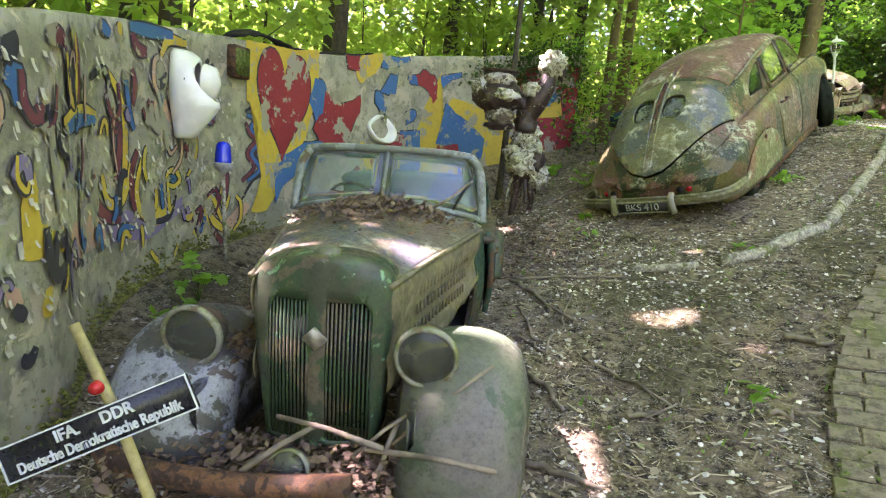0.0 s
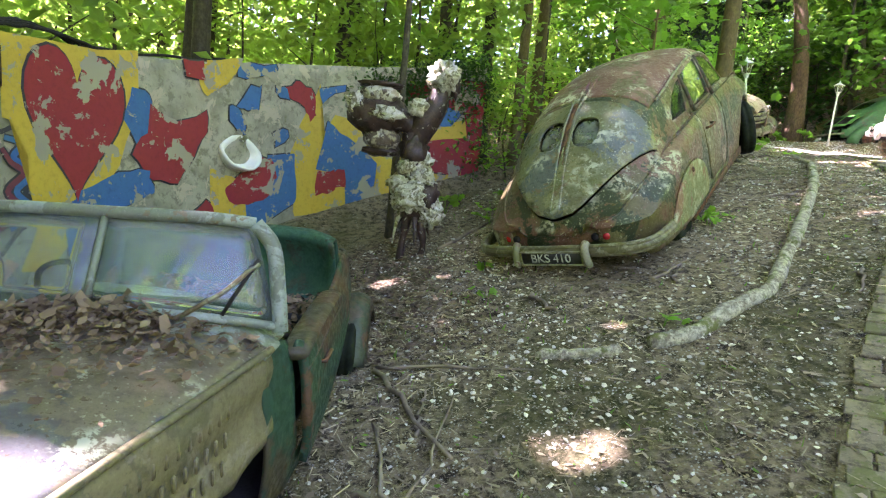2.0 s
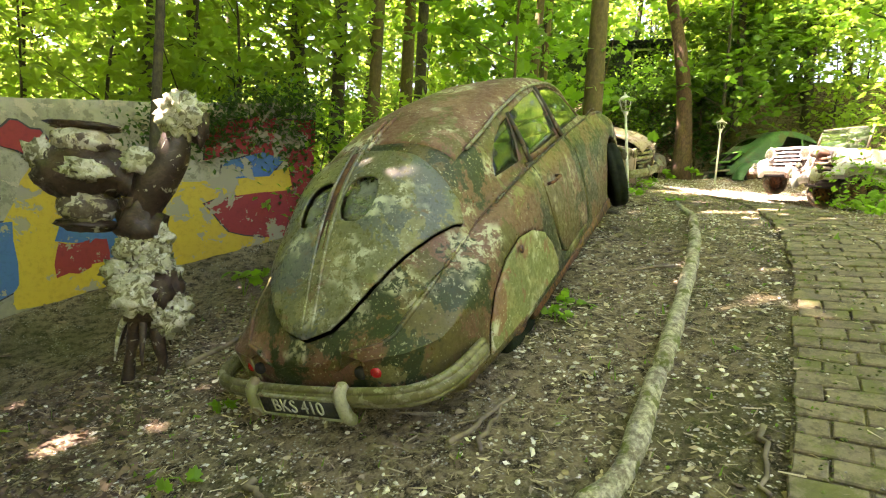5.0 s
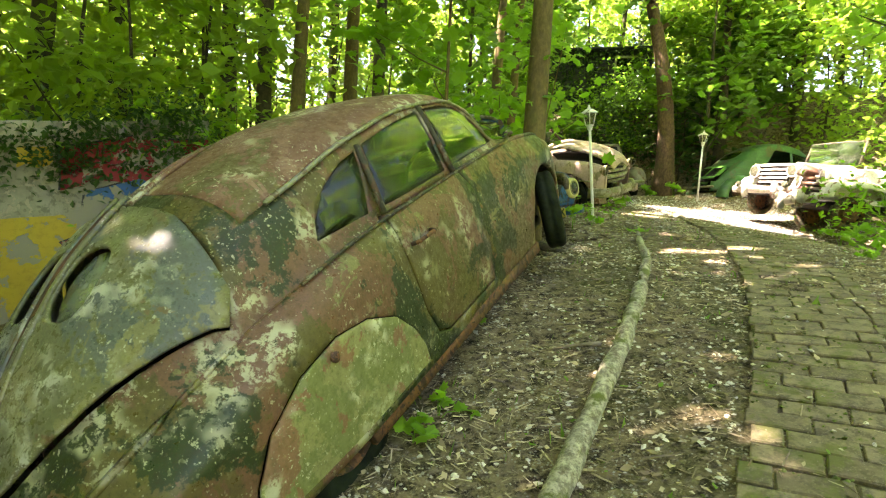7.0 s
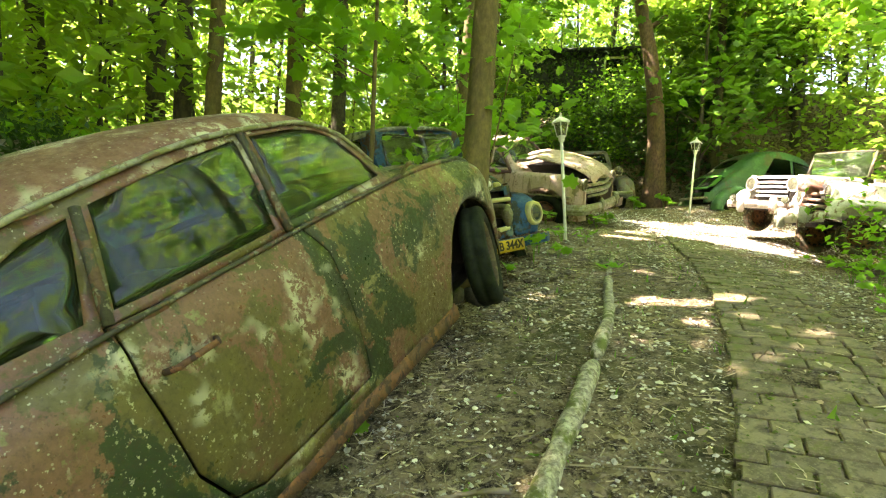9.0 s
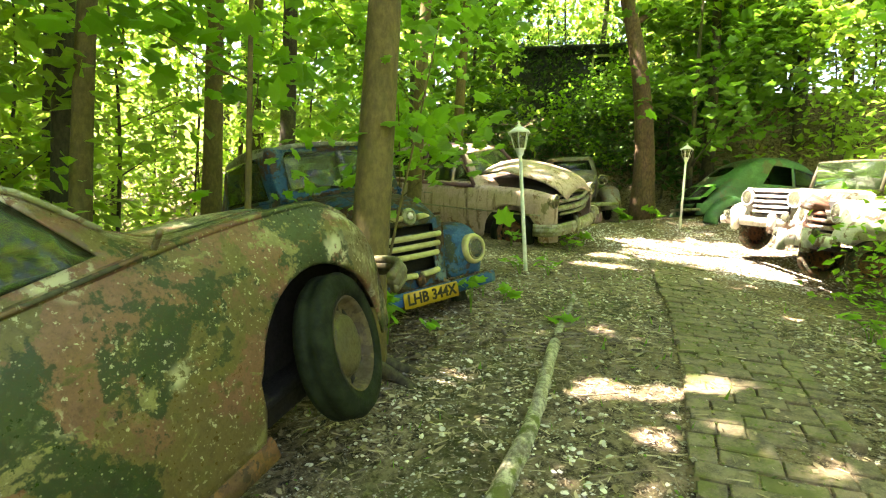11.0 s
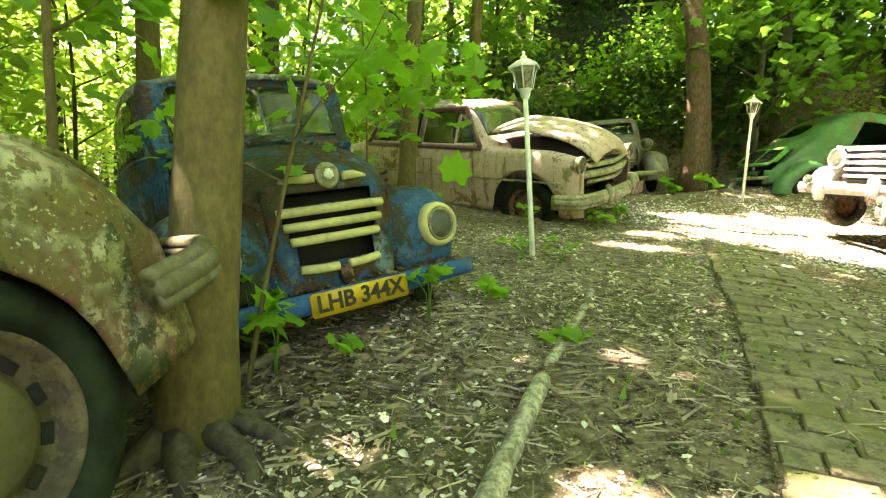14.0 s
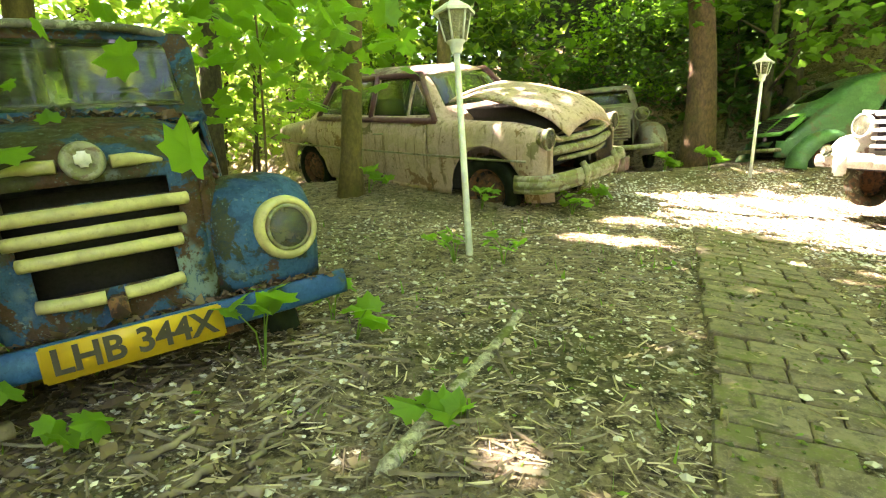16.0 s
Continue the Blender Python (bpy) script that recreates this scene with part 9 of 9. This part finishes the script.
def lumps(name, label, n, area, seed, base, faces, size, mat, flat, power, lift=0.0, stretch=1.0, tilt=0.25, jitter=0.12, on_path=0.12):
    x, y, rng = scatter(n, *area, seed, power)
    k = len(x)
    z = ground_z(x, y) + np.array([noise.noise((a * 1.3, b * 1.3, 0)) * 0.025 + 0.012 * noise.noise((a * 6, b * 6, 3)) for a, b in zip(x, y)])
    t = near_path(x, y)
    z = np.where(t, np.maximum(z, ground_z(x, y) + 0.034), z) + lift
    keep = (~t | (rng.random(k) < on_path)) if on_path < 0.5 else (t | (rng.random(k) < 0.12))
    x, y, z = x[keep], y[keep], z[keep]
    k = len(x)
    a = rng.uniform(0, 6.28, k)
    s = size * np.clip(np.exp(rng.normal(0, 0.4, k)), 0.4, 1.9)
    B = np.asarray(base, float)[None] * s[:, None, None] * np.stack([np.ones(k), rng.uniform(0.6, 1, k) * stretch, np.full(k, flat)], -1)[:, None]
    B = B + rng.normal(0, jitter, B.shape) * s[:, None, None] * np.array((1, 1, flat))
    tx, ty = rng.normal(0, tilt, k)[:, None], rng.normal(0, tilt, k)[:, None]
    bx_, by_, bz_ = B[..., 0], B[..., 1], B[..., 2]
    bz_ = bz_ + bx_ * tx + by_ * ty
    c, sn = np.cos(a)[:, None], np.sin(a)[:, None]
    V = np.stack([bx_ * c - by_ * sn + x[:, None], bx_ * sn + by_ * c + y[:, None], bz_ + z[:, None]], -1)
    m = len(base)
    F = (np.asarray(faces)[None] + (np.arange(k) * m)[:, None, None]).reshape(-1, len(faces[0]))
    ob = new(name, raw_mesh(name, V.reshape(-1, 3), len(faces[0]), F, mat))
    tagged(ob, label, name, kind="stuff")


def near_path(x, y):
    ts = np.linspace(0, 8, 120)
    A = np.array([edge_at(PATH_L, t) for t in ts])
    B = np.array([edge_at(PATH_L, t) + across(t)[0] * across(t)[1] for t in ts])
    inside = np.zeros(len(x), bool)
    for i in range(len(ts) - 1):
        a, b, c, d = A[i], B[i], B[i + 1], A[i + 1]
        q = np.ones(len(x), bool)
        for p, r in ((a, b), (b, c), (c, d), (d, a)):
            q &= (r[0] - p[0]) * (y - p[1]) - (r[1] - p[1]) * (x - p[0]) > -1e-9
        inside |= q
    return inside


OCTA = [(1, 0, 0), (0, 1, 0), (-1, 0, 0), (0, -1, 0), (0, 0, 1), (0, 0, -1), (0.7, 0.7, 0.3), (-0.7, 0.7, 0.3), (-0.7, -0.7, 0.3), (0.7, -0.7, 0.3)]
OCTF = [(0, 6, 4), (6, 1, 4), (1, 7, 4), (7, 2, 4), (2, 8, 4), (8, 3, 4), (3, 9, 4), (9, 0, 4), (0, 1, 6), (1, 2, 7), (2, 3, 8), (3, 0, 9), (1, 0, 5), (2, 1, 5), (3, 2, 5), (0, 3, 5)]
LEAFB = [(-1, 0, 0.1), (-0.2, -0.55, 0.28), (0.5, -0.35, 0.15), (1, 0, 0.4), (0.4, 0.45, 0.2), (-0.3, 0.5, 0.32)]
LEAFF = [(0, 1, 5), (1, 2, 5), (2, 4, 5), (2, 3, 4)]
ROD = [(-1, -0.05, 0.0), (-1, 0.05, 0.0), (-1, 0, 0.09), (1, -0.04, 0.06), (1, 0.04, 0.06), (1, 0.0, 0.13)]
RODF = [(0, 1, 4), (0, 4, 3), (1, 2, 5), (1, 5, 4), (2, 0, 3), (2, 3, 5), (0, 2, 1), (3, 4, 5)]
OCT6 = OCTA[:6]
OCT6F = [(0, 1, 4), (1, 2, 4), (2, 3, 4), (3, 0, 4), (1, 0, 5), (2, 1, 5), (3, 2, 5), (0, 3, 5)]
NEAR = (-2.2, 10.5, 0.8, 12.5)
lumps("pebbles", "pale pebbles strewn over the soil", 40000, NEAR, 1, OCTA, OCTF, 0.011, PEBBLE, 0.6, 0.15)
lumps("gravel", "small stones strewn over the soil", 34000, NEAR, 2, OCT6, OCT6F, 0.0065, plain("brown_gravel", (0.30, 0.27, 0.22), 0.8, vary=0.5, scale=2), 0.7, 0.3)
lumps("leaf_litter", "dry brown leaves and husks on the ground", 90000, (-2.4, 11, 0.5, 14), 3, LEAFB, LEAFF, 0.0165, leafy("dry_leaves", (0.14, 0.095, 0.05), (0.52, 0.42, 0.27), 0.8, 0.1), 0.5, 0.25, 0.004)
lumps("wood_chips", "short dead twigs and wood chips on the ground", 105000, (-2.2, 11, 0.5, 13), 4, ROD, RODF, 0.025, leafy("wood_chip", (0.17, 0.125, 0.07), (0.66, 0.56, 0.37), 0.85, 0.02), 1.0, 0.3, 0.003, 1.6, 0.18, 0.03)
# Decayed leaves whose dark tone also stands for shade below the wall.
lumps("leaf_mould", "dark decayed leaves that also darken the shaded ground below the wall", 17000, (-2.3, 1.7, 4.6, 9.6), 12, LEAFB, LEAFF, 0.024, leafy("shade_toned_decayed_leaves", (0.045, 0.03, 0.018), (0.23, 0.16, 0.10), 0.8, 0.05), 0.6, 0.5, 0.010)
# Dark leaves put the truck's shade into the litter colour.
lumps("truck_mould", "dark leaves and bark standing in for shade round the truck", 7000, (4.6, 6.7, 8.2, 10.6), 13, LEAFB, LEAFF, 0.024, leafy("shade_dark_leaves", (0.04, 0.028, 0.016), (0.17, 0.125, 0.07), 0.8, 0.05), 0.6, 0.6, 0.010)
lumps("bark_sticks", "short stout dead sticks round the truck", 1500, (4.9, 7.6, 7.9, 10.2), 14, ROD, RODF, 0.055, TWIG, 1.0, 0.35, 0.008, 1.5, 0.08, 0.02)
lumps("long_twigs", "long thin dead twigs on the ground", 2600, (-2.2, 11, 0.5, 13), 5, ROD, RODF, 0.09, TWIG, 0.6, 0.2, 0.006, 0.55, 0.05, 0.01)
lumps("fallen_leaves", "fallen leaves on the far woodland floor", 16000, (-14, 24, -4, 30), 6, LEAFB, LEAFF, 0.045, LITTER, 0.5, 0.4, 0.004)
# Gravel added so that the overexposed sun patch turns out white.
lumps("white_gravel", "white gravel added to whiten the sun patch before the wagons", 14000, (9.4, 15.4, 10.2, 14.6), 10, OCT6, OCT6F, 0.014, plain("white_gravel", (0.62, 0.60, 0.55), 0.8, vary=0.25, scale=3), 0.6, 0.5)
GRASSB = [(-0.08, 0, 0), (0.08, 0, 0), (0.25, 0.3, 1.0)]
lumps("grass", "sparse grass and moss sprigs in the soil", 9000, NEAR, 7, GRASSB, [(0, 1, 2)], 0.035, GRASS, 1.0, -0.22, 0.0, 1.0, 0.5)
lumps("sprigs", "tiny green ground plants in the soil", 6000, NEAR, 8, LEAFB, LEAFF, 0.014, GRASS, 0.8, -0.2, 0.012)
lumps("joint_moss", "moss growing in the joints of the path", 60000, (1.0, 11, 0.6, 12), 9, OCT6, OCT6F, 0.0085, MOSS, 0.5, 0.0, -0.003, on_path=0.95)


def heap(name, label, parent_m, n, box_, seed, fn):
    """Leaves and twigs lying on a car."""
    rng = np.random.default_rng(seed)
    V, F = [], []
    for k in range(n):
        u, v = rng.uniform(box_[0], box_[1]), rng.uniform(box_[2], box_[3])
        z = fn(u, v, rng)
        if z is None:
            continue
        a, s = rng.uniform(0, 6.28), 0.017 * math.exp(rng.normal(0, 0.35))
        n0 = len(V)
        tx, ty = rng.normal(0, 0.4, 2)
        for p in LEAFB:
            px, py = p[0] * s, p[1] * s
            V.append((u + px * math.cos(a) - py * math.sin(a), v + px * math.sin(a) + py * math.cos(a), z + p[2] * s + px * tx + py * ty))
        F += [tuple(n0 + i for i in f) for f in LEAFF]
    ob = new(name, raw_mesh(name, V, 3, F, leafy("heaped_dry_leaves", (0.08, 0.05, 0.03), (0.24, 0.17, 0.11), 0.8, 0.08)))
    ob.matrix_world = parent_m
    tagged(ob, label, "leaves", kind="stuff")


def on_bonnet(u, v, rng):
    top = 1.088 - 0.12 * abs(u / 0.6) ** 2.3 - 0.03 * max(0, v - 0.9)
    d = math.exp(-((u + 0.02) / 0.42) ** 2 - ((v - 0.72) / 0.30) ** 2)
    return None if rng.random() > d * 1.15 or abs(u) > 0.58 - 0.2 * max(0, v - 0.7) else top + 0.012 + 0.05 * d * rng.random()


TOURER_M = pose(-0.25, 3.988, 0.071, -3.8, 1.5, 174.1)
heap("bonnet_leaves", "heap of dry leaves on the tourer's bonnet", TOURER_M, 5200, (-0.6, 0.6, 0.56, 1.6), 51, on_bonnet)
heap("nose_leaves", "dry leaves caught below the tourer's grille", TOURER_M, 1600, (-0.4, 0.75, 1.9, 2.25), 52, lambda u, v, rng: 0.20 + 0.14 * rng.random() - 0.3 * abs(v - 2.05))
heap("wing_leaves", "dry leaves behind the tourer's headlamp", TOURER_M, 700, (0.32, 0.5, 1.3, 1.85), 53, lambda u, v, rng: 0.55 + 0.1 * rng.random())
heap("cabin_leaves", "leaves and moss lying in the open tourer", TOURER_M, 5200, (-0.58, 0.58, -0.62, 0.42), 54, lambda u, v, rng: 0.71 + 0.1 * rng.random() + 0.06 * math.sin(5 * u) + 0.05 * math.sin(7 * v + 2 * u))
SCRAP = thing("cabin_scrap", "rotten sticks and bark lying in the open tourer", "sticks", TOURER_M)
for k in range(16):
    x, y, a = _r.uniform(-0.45, 0.4), _r.uniform(-0.5, 0.3), _r.uniform(0, 3.14)
    L = _r.uniform(0.1, 0.26)
    p_, q_ = Vector((x - L * math.cos(a), y - L * math.sin(a), 0.77 + 0.05 * _r.random())), Vector((x + L * math.cos(a), y + L * math.sin(a), 0.80 + 0.1 * _r.random()))
    part("stick", tube_bm([p_, p_.lerp(q_, 0.5) + Vector(_r.normal(0, 0.02, 3)), q_], [0.016, 0.013, 0.008] if k % 3 else [0.03, 0.026, 0.02], 7), TWIG if k % 2 else BARK_DARK, SCRAP)
bm_ = bmesh.new()
for v in bmesh.ops.create_icosphere(bm_, subdivisions=4, radius=1.0)["verts"]:
    k = 1 + 0.35 * noise.noise(v.co * 2.2) + 0.12 * noise.noise(v.co * 9)
    v.co = Vector((v.co.x * 0.09 * k - 0.42, v.co.y * 0.13 * k - 0.02, 0.79 + v.co.z * 0.06 * k))
ob_ = part("moss_cushion", bm_, plain("bright_moss", (0.055, 0.10, 0.014), 0.95, vary=0.5, scale=40))
ob_.matrix_world = TOURER_M
tagged(ob_, "bright green moss cushion on the rotten leaves", "moss")
TRUCK_M = pose(6.115, 9.408, 2.086, 7.0, 8.6, 205.8)
heap("bumper_leaves", "leaf litter lying behind the truck's bumper", TRUCK_M, 700, (-0.8, 0.8, 0.0, 0.1), 55, lambda u, v, rng: 0.585 + 0.03 * rng.random())
heap("scuttle_leaves", "leaf litter below the truck's windscreen", TRUCK_M, 500, (-0.55, 0.55, -0.9, -0.72), 56, lambda u, v, rng: 1.50 + 0.03 * rng.random() - 0.12 * abs(u))


build_path()
